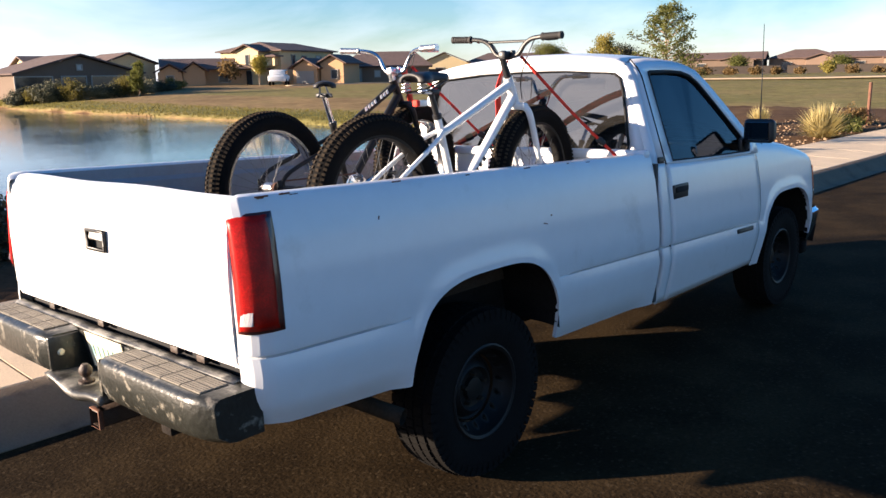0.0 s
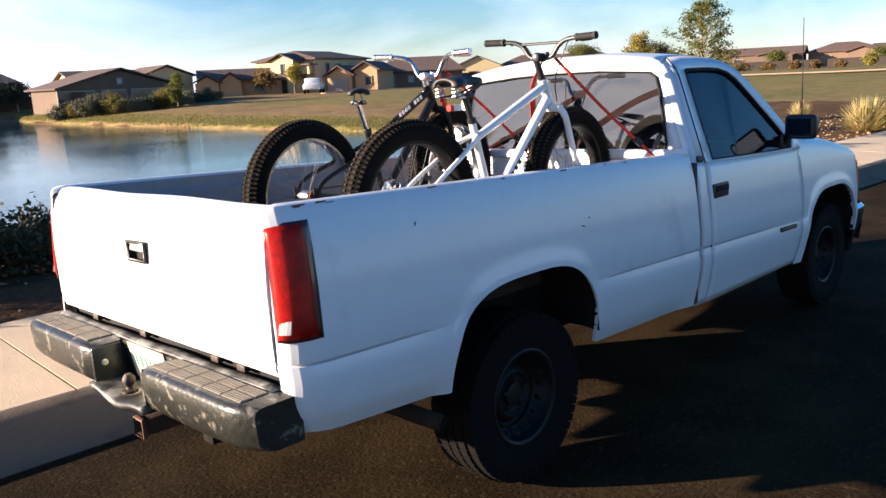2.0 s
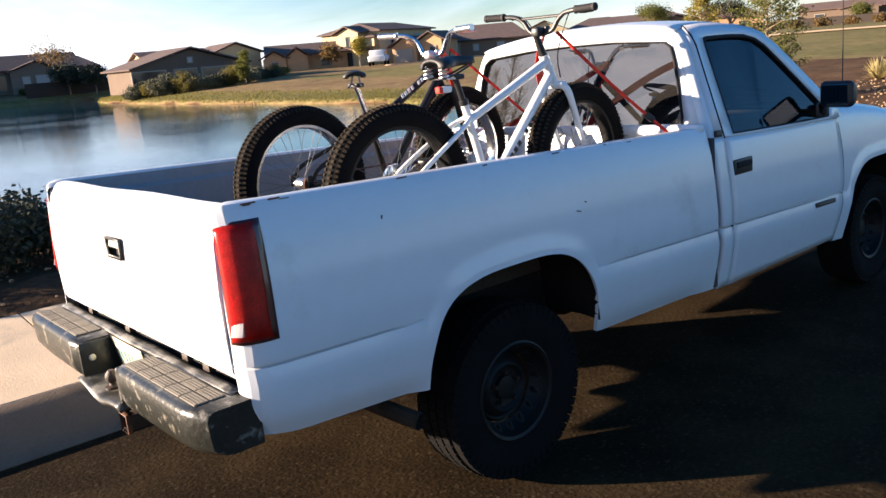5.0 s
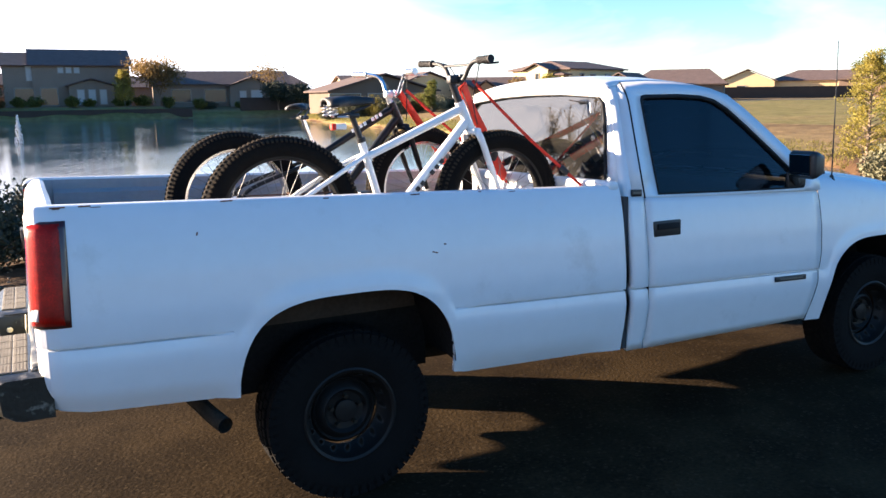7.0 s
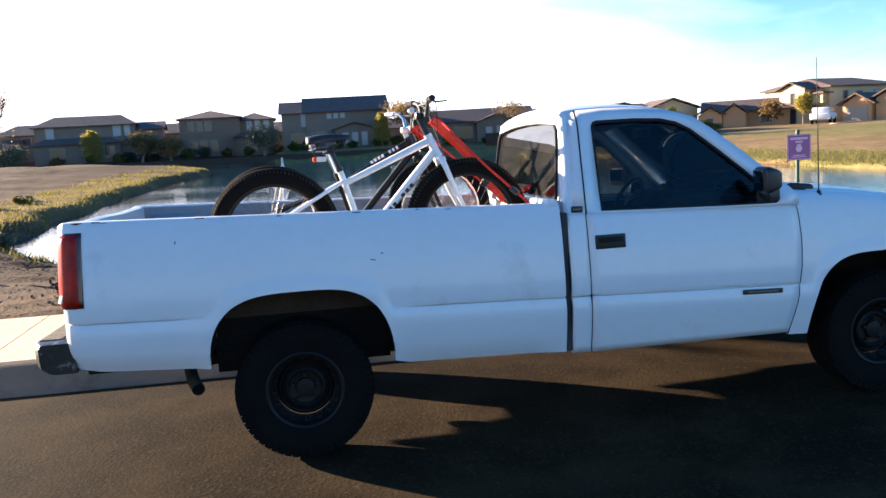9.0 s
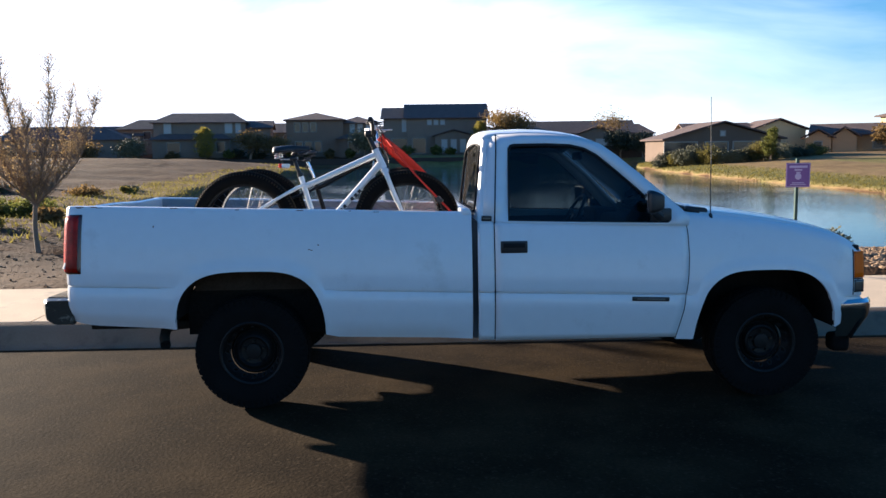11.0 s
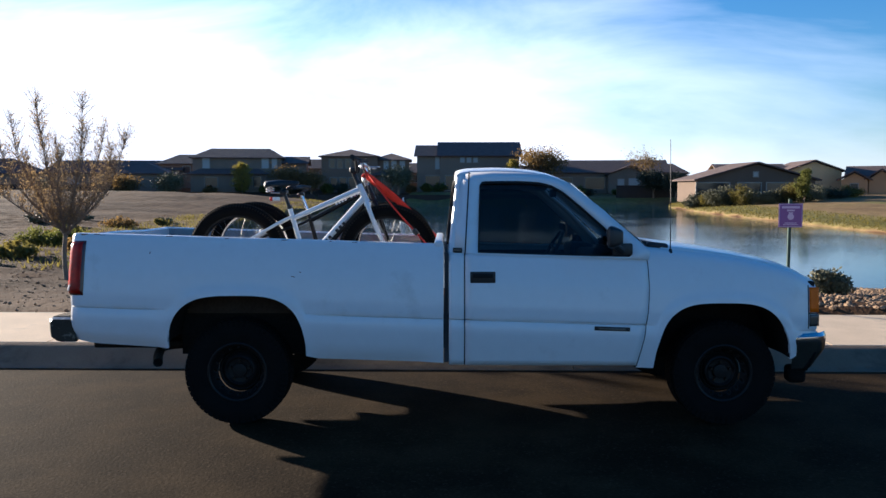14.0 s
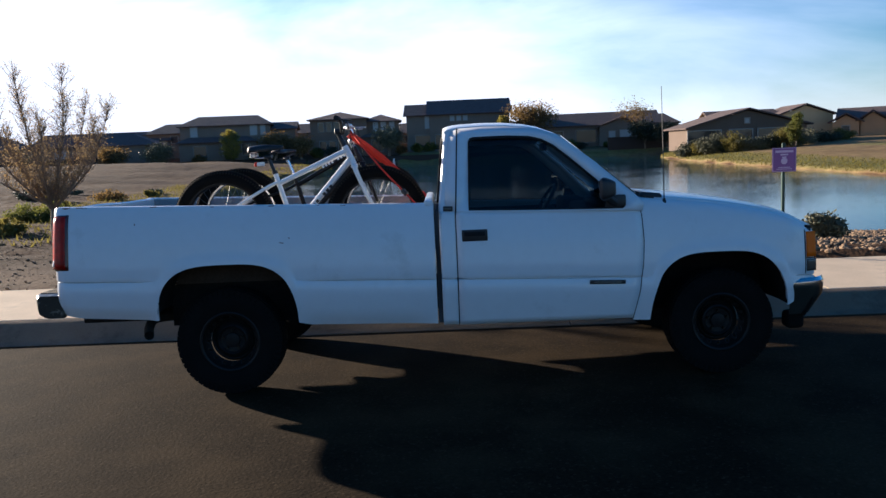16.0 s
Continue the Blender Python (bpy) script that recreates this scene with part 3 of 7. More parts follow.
build_water()

ROAD_FALL = 0.024


def road_z(y):
    return -ROAD_FALL * (max(y, -5.5) + 0.9)


def build_road():
    bm = bmesh.new()
    ys = [-12.5, -9, -5.5, -3, -1, 0.0, 0.94]
    xs = [-260, -60, -20, -8, 0, 8, 20, 60, 300]
    vs = [[bm.verts.new((x, y, road_z(y))) for y in ys] for x in xs]
    for i in range(len(xs) - 1):
        for j in range(len(ys) - 1):
            bm.faces.new((vs[i][j], vs[i + 1][j], vs[i + 1][j + 1], vs[i][j + 1]))
    tagged(part("road", bm, "asphalt"), "worn dark asphalt road sloping to the gutter", "road", kind="structure")


build_road()


def slab_row(name, label, category, outline, length, x0, count, mat, gap):
    """A row of alike cast pieces along the road: one mesh, one object each, under one base."""
    base = new(name)
    tagged(base, label, category, kind="structure")
    me = None
    for i in range(count):
        if me is None:
            bm = bmesh.new()
            a = [bm.verts.new((0, y, z)) for y, z in outline]
            b = [bm.verts.new((length - gap, y, z)) for y, z in outline]
            n = len(outline)
            for k in range(n):
                bm.faces.new((a[k], a[(k + 1) % n], b[(k + 1) % n], b[k]))
            bm.faces.new(a[::-1])
            bm.faces.new(b)
            ob = part("slab" if "pave" in name else "kerb_block", bm, mat, base, angle=25)
            me = ob.data
        else:
            ob = new("slab" if "pave" in name else "kerb_block", me)
            ob.parent = base
        ob.location = (x0 + i * length, 0, 0)
    return base


GUT = road_z(0.94)
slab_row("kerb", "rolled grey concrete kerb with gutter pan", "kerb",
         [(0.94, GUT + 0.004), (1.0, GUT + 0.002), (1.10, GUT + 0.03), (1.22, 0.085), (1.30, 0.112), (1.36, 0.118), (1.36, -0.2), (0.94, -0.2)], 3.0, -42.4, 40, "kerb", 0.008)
slab_row("pavement", "pale concrete pavement slabs with joints", "pavement",
         [(1.368, 0.112), (1.38, 0.12), (3.02, 0.155), (3.03, 0.147), (3.03, -0.1), (1.368, -0.1)], 1.52, -42.0, 80, "concrete", 0.014)
far_kerb = bmesh.new()
box(far_kerb, (0, -12.62, 0.09), (500, 0.3, 0.3), bevel=0.03)
tagged(part("kerb_opposite", far_kerb, "kerb"), "grey concrete kerb on the other side of the road", "kerb", kind="structure")


# ---- pickup truck; x forward from the rear axle, z up from the tyres ----
LEAN = Matrix.Translation((1.2, -0.95, 0)) @ Matrix.Rotation(radians(1.1), 4, "Z") @ Matrix.Translation((-1.2, 0.932, 0)) @ Matrix.Translation((0, -0.9, 0.0)) @ Matrix.Rotation(-ROAD_FALL, 4, "X") @ Matrix.Translation((0, 0.9, 0.0))
truck = thing("pickup_truck", "white single-cab pickup truck with scuffed paint parked by the kerb", "pickup truck", LEAN)


def crease(x):
    return 0.780 - 0.033 * x


def rail(x):
    return 1.283 - 0.030 * x


FLANK = [(-0.43, 0.905), (-0.33, 0.930), (-0.18, 0.963), (-0.10, 0.976), (-0.06, 0.979), (-0.03, 0.9745), (-0.003, 0.9690), (0.0005, 0.9530), (0.0065, 0.9530), (0.0080, 0.9725), (0.02, 0.9745), (0.09, 0.976), (0.25, 0.962), (0.37, 0.945), (0.45, 0.928), (0.52, 0.905), (0.57, 0.88)]
PLAIN = [p for p in FLANK if not -0.05 < p[0] < 0.015]


def flank(x, z):
    """Half width of the body at a height: bowed, with a grooved swage line low down that dies out at the wheel openings."""
    d = z - crease(x)
    k = smoothstep(0.51, 0.60, abs(x - 0.036)) * smoothstep(0.49, 0.56, abs(x - 3.338))
    plain = lerp(d, PLAIN)
    return plain + k * (lerp(d, FLANK) - plain) - 0.018


def body_rows(x, lo, hi):
    """Heights of a flank panel's rows, close together at the swage line."""
    c = crease(x)
    rows = [lo + (c - 0.06 - lo) * k / 6 for k in range(7)] + [c + d for d in (-0.03, -0.012, -0.003, 0.0005, 0.0065, 0.0080, 0.014, 0.02, 0.04)]
    rows += [c + 0.04 + (hi - c - 0.04) * k / 15 for k in range(1, 16)]
    return [min(max(z, lo + 0.0012 * j), hi - 0.0012 * (len(rows) - 1 - j)) for j, z in enumerate(rows)]


def arch(x, cx, half, top, foot):
    """Lower edge of the body over a wheel; rounded flat-topped opening."""
    t = abs(x - cx) / half
    if t >= 1:
        return foot
    return foot + (top - foot) * (1 - t ** 3.4) ** 0.42


def rear_low(x):
    if -0.432 < x < 0.504:
        return arch(x, 0.036, 0.468, 0.892, 0.53 - 0.052 * smoothstep(-0.4, 0.45, x))
    return lerp(x, [(-1.12, 0.62), (-1.06, 0.585), (-0.95, 0.562), (-0.46, 0.53), (0.503, 0.478), (0.52, 0.465), (0.56, 0.454), (1.44, 0.428)])


def front_low(x):
    if 2.886 < x < 3.79:
        return arch(x, 3.338, 0.452, 0.842, 0.41)
    return lerp(x, [(2.7, 0.40), (2.88, 0.395), (3.79, 0.46), (3.985, 0.56)])


def lip(x, z, cx, half, top, foot):
    """Small flare that stands out round a wheel opening."""
    t = abs(x - cx) / (half + 0.05)
    if t >= 1.0:
        return 0.0
    edge = foot + (top + 0.05 - foot) * max(0.0, 1 - t ** 3.4) ** 0.42
    d = edge - z
    return 0.008 * smoothstep(-0.02, 0.02, d)


def bed_plan(u):
    """Along the bed side, then round the rear corner: x and how far in from the flank."""
    n = [(0.0, 1.438, 0.0), (0.30, 0.504, 0.0), (0.62, -0.432, 0.0), (0.82, -0.97, 0.0), (0.88, -1.040, 0.006), (0.92, -1.078, 0.021), (0.955, -1.101, 0.044), (0.98, -1.110, 0.066), (1.0, -1.114, 0.092)]
    for (a, xa, ia), (b, xb, ib) in zip(n, n[1:]):
        if u <= b:
            k = (u - a) / (b - a)
            return xa + (xb - xa) * k, ia + (ib - ia) * k
    return n[-1][1], n[-1][2]


US = sorted({*[i / 40 for i in range(41)], *[0.30 + 0.32 * (0.5 - 0.5 * math.cos(math.pi * k / 30)) for k in range(31)], *[0.82 + 0.18 * k / 14 for k in range(15)]})


def bedside(s):
    bm = bmesh.new()
    vs = []
    for u in US:
        x, inn = bed_plan(u)
        (xa, ia), (xb, ib) = bed_plan(max(0.0, u - 0.02)), bed_plan(min(1.0, u + 0.02))
        nrm = Vector((-(ib - ia), xa - xb)).normalized() if inn > 0 else Vector((0.0, 1.0))
        lo, hi = rear_low(x), rail(x) - 0.012 - 0.028 * min(1.0, inn / 0.09) ** 2
        col = []
        for z in body_rows(x, lo, hi):
            w = flank(x, z) - inn + lip(x, z, 0.036, 0.468, 0.892, 0.46) * (1 if inn == 0 else 0)
            # the lower edge rolls under, but not over the wheel
            w -= 0.026 * (1 - smoothstep(0.0, 0.075, z - lo)) * smoothstep(0.468, 0.53, abs(x - 0.036)) * (1 - smoothstep(1.25, 1.42, x))
            col.append(bm.verts.new((x, s * w, z)))
        # rolled top rail and the inner wall of the bed
        wt = flank(x, hi) - inn
        for dy, dz in ((0.006, 0.009), (0.016, 0.012), (0.05, 0.013), (0.062, 0.010), (0.068, 0.0), (0.07, -0.05), (0.095, -0.07), (0.10, -0.51)):
            if inn > 0.0:
                dy = min(dy, 0.066)
            z = hi + dz
            if dz < -0.2:
                z = 0.93 if -0.47 < x < 0.53 else 0.758
            col.append(bm.verts.new((x - nrm.x * dy, s * (wt - nrm.y * dy), z)))
        # lip turned in under the lower edge
        col.insert(0, bm.verts.new((x, s * (flank(x, lo) - inn - 0.009 - 0.026 * smoothstep(0.468, 0.53, abs(x - 0.036)) * (1 - smoothstep(1.25, 1.42, x))), lo + 0.004)))
        vs.append(col)
    for a, b in zip(vs, vs[1:]):
        for j in range(len(a) - 1):
            bm.faces.new((a[j], b[j], b[j + 1], a[j + 1]))
    ob = part("bed_side", bm, "paint", truck, "white bed side panel with wheel opening and swage line", angle=28)
    # darker grey on the inner wall
    ob.data.materials.append(M["bed"])
    for p in ob.data.polygons:
        if p.center.x > -1.03 and abs(p.center.y) < 0.868 and p.center.z < rail(p.center.x) - 0.03:
            p.material_index = 1
    return ob


for s in (-1, 1):
    bedside(s)

# scuffs along the rail and dents on the flank
for k, (x, z, w, h) in enumerate(((-0.55, 1.18, 0.006, 0.014), (0.42, 1.02, 0.028, 0.005), (0.47, 1.05, 0.012, 0.006), (0.10, 0.90, 0.008, 0.008), (0.05, 0.915, 0.006, 0.012))):
    bm = bmesh.new()
    box(bm, (x, -flank(x, z) - 0.0005, z), (w, 0.003, h), Matrix.Rotation(0.25, 3, "Y"), 0.001, 1)
    part("chip", bm, "rust", truck, "dark paint chip")
rngt = random.Random(3)
for k in range(16):
    x = rngt.uniform(-1.0, 0.9) if k > 5 else rngt.uniform(-1.06, -0.85)
    bm = bmesh.new()
    box(bm, (x, -flank(x, rail(x) - 0.01) + 0.002, rail(x) - 0.004 - rngt.random() * 0.012), (rngt.uniform(0.01, 0.05), 0.004, rngt.uniform(0.003, 0.007)), None, 0.001, 1)
    part("chip", bm, "rust", truck)


def taillight(s):
    """Lens that wraps round the rear corner, with a clear lamp at its foot."""
    def sheet(z0, z1, mat, name, label, u0=0.865, u1=1.0, out=0.007, parent=truck):
        bm = bmesh.new()

        def f(u, v):
            x, inn = bed_plan(u0 + (u1 - u0) * u)
            z = z0 + (z1 - z0) * v
            slant = (0.5 - v) * 0.012
            n = Vector((-0.2 if inn < 0.02 else -1.0, s * (1.0 if inn < 0.04 else 0.25), 0)).normalized()
            e = min(1.0, 6 * min(u, 1 - u, v * 1.5, (1 - v) * 1.5) + 0.35)
            return Vector((x - slant, s * (flank(x, z) - inn), z)) + n * out * e
        grid(bm, f, 16, 14)
        return thick(part(name, bm, mat, parent, label), 0.01)
    case = sheet(0.895, 1.262, "darkred", "tail_light", "tall red tail light wrapping the corner", 0.838, 0.988, 0.005)
    sheet(0.905, 1.254, "red", "red_lens", "ribbed dark red lens", 0.854, 0.982, 0.011, case)
    sheet(0.922, 0.968, "clear", "reversing_lens", "milky clear lens", 0.930, 0.972, 0.018, case)


for s in (-1, 1):
    taillight(s)


def build_tailgate():
    bm = bmesh.new()
    half, n = 0.856, 24
    prof = [(-1.075, 0.776), (-1.108, 0.779), (-1.118, 0.80), (-1.122, 0.90), (-1.123, 1.05), (-1.115, 1.20), (-1.102, 1.262), (-1.086, 1.288), (-1.064, 1.303), (-1.035, 1.308), (-1.015, 1.298), (-1.01, 0.82)]
    hole = (-0.068, 0.068, 1.068, 1.137)
    ys = sorted({-half + 2 * half * i / n for i in range(n + 1)} | {hole[0], hole[1]})
    zs = sorted({*[p[1] for p in prof[:7]], hole[2], hole[3]})
    front = [(lerp(z, [(p[1], p[0]) for p in prof[1:7]]), z) for z in zs]
    line = front + prof[7:]
    vs = [[bm.verts.new((x, y, z - 0.010 * math.sin(7 * y) * 0.3 * (z > 1.29))) for x, z in line] for y in ys]
    for i in range(len(ys) - 1):
        for j in range(len(line) - 1):
            ym, zm = (ys[i] + ys[i + 1]) / 2, (line[j][1] + line[j + 1][1]) / 2
            if j < len(front) - 1 and hole[0] < ym < hole[1] and hole[2] < zm < hole[3]:
                continue
            bm.faces.new((vs[i][j], vs[i + 1][j], vs[i + 1][j + 1], vs[i][j + 1]))
    bm.faces.new(vs[0])
    bm.faces.new(vs[-1])
    gate = part("tailgate", bm, "paint", truck, "white tailgate with worn top edge", angle=30)
    bm = bmesh.new()
    box(bm, (-1.093, 0, 1.1025), (0.03, 0.136, 0.069))
    part("handle_recess", bm, "gap", gate, "dark handle recess")
    bm = bmesh.new()
    ring_fill(bm, [(-1.129, -0.074, 1.062), (-1.129, 0.074, 1.062), (-1.129, 0.074, 1.143), (-1.129, -0.074, 1.143)], [[(-1.129, -0.063, 1.072), (-1.129, 0.063, 1.072), (-1.129, 0.063, 1.133), (-1.129, -0.063, 1.133)]])
    thick(part("bezel", bm, "black", gate, "thin black bezel"), 0.012, 0)
    bm = bmesh.new()
    box(bm, (-1.120, -0.002, 1.116), (0.02, 0.118, 0.030), Matrix.Rotation(0.25, 3, "Y"), 0.006)
    part("handle", bm, "alu", gate, "worn silver latch handle")
    # sill in near-black, so its colour carries the shade under the tailgate
    bm = bmesh.new()
    box(bm, (-1.04, 0, 0.72), (0.05, 1.74, 0.13), bevel=0.008)
    part("rear_sill", bm, "gap", truck, "rear sill toned near-black for the shaded gap under the tailgate")
    for y in (-0.62, -0.45, 0.1, 0.55):
        bm = bmesh.new()
        box(bm, (-1.09, y, 0.758), (0.03, 0.05, 0.025), bevel=0.004)
        part("sill_bracket", bm, "dark_rust", truck)


build_tailgate()


def build_bed():
    bm = bmesh.new()
    n, col = 26, []
    for i in range(n):
        y = -0.84 + 1.68 * (i + 0.5) / n
        z, h = 0.766 + (0.006 if i % 2 else -0.006), 0.84 / n
        col += [(y - h, z), (y + h, z)]
    xs = (-1.04, -0.49, 0.55, 1.42)
    rows = [[bm.verts.new((x, y, z)) for y, z in col] for x in xs]
    for i in range(3):
        for k in range(len(col) - 1):
            if i == 1 and abs(col[k][0] + col[k + 1][0]) > 1.27:
                continue
            bm.faces.new((rows[i][k], rows[i + 1][k], rows[i + 1][k + 1], rows[i][k + 1]))
    ob = part("bed_floor", bm, "bed", truck, "scuffed ribbed bed floor", smooth=False)
    bm = bmesh.new()
    box(bm, (1.415, 0, 1.02), (0.03, 1.76, 0.46), bevel=0.006)
    box(bm, (1.405, 0, 1.235), (0.06, 1.80, 0.05), bevel=0.015)
    for y in (-0.55, -0.18, 0.18, 0.55):
        box(bm, (1.395, y, 1.0), (0.03, 0.05, 0.38), bevel=0.01)
    part("bed_front_wall", bm, "paint", truck, "white ribbed front wall of the bed")
    for s in (-1, 1):
        bm = bmesh.new()
        # wheel tub inside the bed
        grid(bm, lambda u, v: (0.03 - 0.52 * math.cos(math.pi * u), s * (0.88 - 0.26 * v), 0.766 + 0.20 * min(1.0, 2.2 * math.sin(math.pi * u))), 18, 2)
        grid(bm, lambda u, v: (0.03 - 0.52 * math.cos(math.pi * u), s * 0.62, 0.766 + 0.20 * min(1.0, 2.2 * math.sin(math.pi * u)) * v), 18, 1)
        part("wheel_tub", bm, "bed", truck)
        bm = bmesh.new()
        # dark lining of the wheel opening, seen from outside
        def rear_x(u):
            return 0.036 - 0.467 * math.cos(math.pi * u)
        grid(bm, lambda u, v: (rear_x(u), s * (0.955 - 0.31 * v), rear_low(rear_x(u)) + 0.002 + 0.01 * min(1, 3 * v)), 30, 6)
        grid(bm, lambda u, v: (rear_x(u), s * 0.645, 0.44 + (rear_low(rear_x(u)) - 0.43) * v), 30, 1)
        part("wheel_liner", bm, "under", truck, "dirty dark wheel arch liner")
        bm = bmesh.new()
        grid(bm, lambda u, v: (0.03 - 0.40 + 0.80 * u, s * (0.70 - 0.03 * v), 0.74 + 0.15 * v), 8, 2)
        part("arch_panel", bm, "inner_arch", truck, "brown inner wheel arch panel")
        bm = bmesh.new()
        def front_x(u):
            return 3.338 - 0.451 * math.cos(math.pi * u)
        grid(bm, lambda u, v: (front_x(u), s * (0.945 - 0.44 * v), front_low(front_x(u)) + 0.002 + 0.01 * min(1, 3 * v)), 30, 6)
        grid(bm, lambda u, v: (front_x(u), s * 0.505, 0.39 + (front_low(front_x(u)) - 0.38) * v), 30, 1)
        part("wheel_liner", bm, "under", truck, "dirty dark wheel arch liner")


build_bed()


def build_rear_bumper():
    def line(y):
        # plan: the back edge, set forward at the ends
        return -1.270 + 0.020 * smoothstep(0.80, 0.92, abs(y))
    bump = None
    for y0, y1 in ((-0.915, -0.215), (0.215, 0.915)):
        bm = bmesh.new()
        n = 16
        secs = []
        for i in range(n + 1):
            y = y0 + (y1 - y0) * i / n
            e = min(abs(y - y0), abs(y1 - y))
            rr = 0.02 * (1 - min(1.0, e / 0.03))
            xb, xf = line(y) + rr, -1.085 if abs(y) < 0.84 else -1.06
            zt, zb = 0.700 - rr * 0.5, 0.526 + 0.012 * smoothstep(0.6, 0.9, abs(y))
            secs.append([bm.verts.new((xf, y, zt)), bm.verts.new((xb + 0.025, y, zt)), bm.verts.new((xb + 0.008, y, zt - 0.008)), bm.verts.new((xb, y, zt - 0.025)), bm.verts.new((xb + 0.003, y, zt - 0.08)), bm.verts.new((xb + 0.008, y, zt - 0.12)), bm.verts.new((xb + 0.022, y, zb + 0.022)), bm.verts.new((xb + 0.045, y, zb + 0.006)), bm.verts.new((xb + 0.07, y, zb)), bm.verts.new((xf, y, zb))])
        for a, b in zip(secs, secs[1:]):
            for j in range(10):
                bm.faces.new((a[j], b[j], b[(j + 1) % 10], a[(j + 1) % 10]))
        bm.faces.new(secs[0])
        bm.faces.new(secs[-1][::-1])
        ob = part("rear_bumper" if bump is None else "bumper_wing", bm, "bumper", bump or truck, "scratched black steel step bumper" if bump is None else "", angle=40)
        bump = bump or ob
        # step pads in dusty squares, and the bare strip between them and the tailgate
        for i in range(5):
            for j in range(2):
                bm = bmesh.new()
                yy = y0 + 0.06 + (abs(y1 - y0) - 0.12) * (i + 0.5) / 5
                box(bm, (-1.212 + 0.053 * j, yy, 0.7025), (0.050, 0.112, 0.006), None, 0.002, 1)
                for k in range(4):
                    box(bm, (-1.228 + 0.053 * j + 0.011 * k, yy, 0.7055), (0.004, 0.106, 0.003))
                part("step_pad", bm, "pad", bump)
    bm = bmesh.new()
    grid(bm, lambda u, v: (-1.128 + 0.042 * v, -0.86 + 1.72 * u, 0.698 + 0.010 * smoothstep(0.0, 0.35, v) + 0.003 * math.sin(21 * u)), 24, 4)
    thick(part("top_strip", bm, "worn", bump, "worn grey steel strip under the tailgate"), 0.006)
    # centre: low step, recessed plate face
    bm = bmesh.new()
    box(bm, (-1.10, 0, 0.60), (0.03, 0.44, 0.19), Matrix.Rotation(-0.18, 3, "Y"), 0.01)
    for y in (-0.215, 0.215):
        box(bm, (-1.17, y, 0.60), (0.17, 0.02, 0.17), None, 0.008)
    part("bumper_centre", bm, "bumper", bump, "dented recessed bumper centre")
    bm = bmesh.new()
    grid(bm, lambda u, v: (-1.100 - 0.175 * v, -0.225 + 0.45 * u, 0.535 + 0.012 * math.sin(9 * u) * v + 0.02 * (2 * u - 1) ** 4 * v - 0.012 * smoothstep(0.85, 1.0, v)), 20, 10)
    thick(part("low_step", bm, "worn", bump, "dented low step with the paint worn off"), 0.028)
    bm = bmesh.new()
    box(bm, (-1.125, -0.01, 0.625), (0.004, 0.30, 0.15), Matrix.Rotation(-0.18, 3, "Y"), 0.0015, 1)
    pl = part("number_plate", bm, "plate", bump, "pale plate with teal band, bent")
    bm = bmesh.new()
    box(bm, (-1.137, -0.01, 0.682), (0.003, 0.28, 0.018), Matrix.Rotation(-0.18, 3, "Y"))
    part("band", bm, "teal", pl)
    for i in range(6):
        bm = bmesh.new()
        box(bm, (-1.129, -0.105 + 0.040 * i, 0.628), (0.003, 0.016, 0.050), Matrix.Rotation(-0.18, 3, "Y"))
        part("bar", bm, "teal", pl)
    bm = bmesh.new()
    lathe(bm, [(0.0, 0.012), (0.009, 0.010), (0.013, 0.004), (0.014, 0.0)], (-1.21, 0.203, 0.62), "y", 14)
    for v in bm.verts:
        v.co.y = 0.406 - v.co.y
    part("bolt", bm, "plate", bump, "pale bolt head")
    bump.location = (-0.015, 0, 0.034)
    # tow ball and hitch tube
    bm = bmesh.new()
    lathe(bm, [(0.0, 0.06), (0.012, 0.058), (0.022, 0.045), (0.025, 0.033), (0.022, 0.02), (0.012, 0.008), (0.014, 0.0), (0.03, -0.004), (0.03, -0.014), (0.0, -0.014)], (-1.21, 0.0, 0.555), "z", 20)
    part("tow_ball", bm, "dark_rust", bump, "dark rusty tow ball")
    bm = bmesh.new()
    box(bm, (-1.06, 0.0, 0.425), (0.30, 0.065, 0.065), None, 0.006)
    box(bm, (-1.03, 0.0, 0.46), (0.06, 0.30, 0.06), None, 0.01)
    for f in list(bm.faces):
        if f.normal.x < -0.95 and f.calc_center_median().x < -1.2 and f.calc_area() > 0.002:
            r = bmesh.ops.inset_individual(bm, faces=[f], thickness=0.007)
            bmesh.ops.translate(bm, verts=f.verts[:], vec=(0.12, 0, 0))
    hitch = part("hitch_receiver", bm, "dark_rust", truck, "dark rusty square hitch receiver", angle=30)
    bm = bmesh.new()
    box(bm, (-1.205, 0, 0.425), (0.02, 0.078, 0.078), None, 0.004)
    bmesh.ops.delete(bm, geom=[f for f in bm.faces if abs(f.normal.x) > 0.9 and f.calc_area() > 0.003], context="FACES_ONLY")
    part("collar", bm, "rust", hitch)


build_rear_bumper()


def shut_x(z):
    return lerp(z, [(0.40, 2.752), (0.60, 2.798), (0.80, 2.825), (0.94, 2.832), (1.10, 2.825), (1.25, 2.80)])


def belt(x):
    return lerp(x, [(1.47, 1.185), (1.67, 1.168), (2.71, 1.142), (2.83, 1.135)])


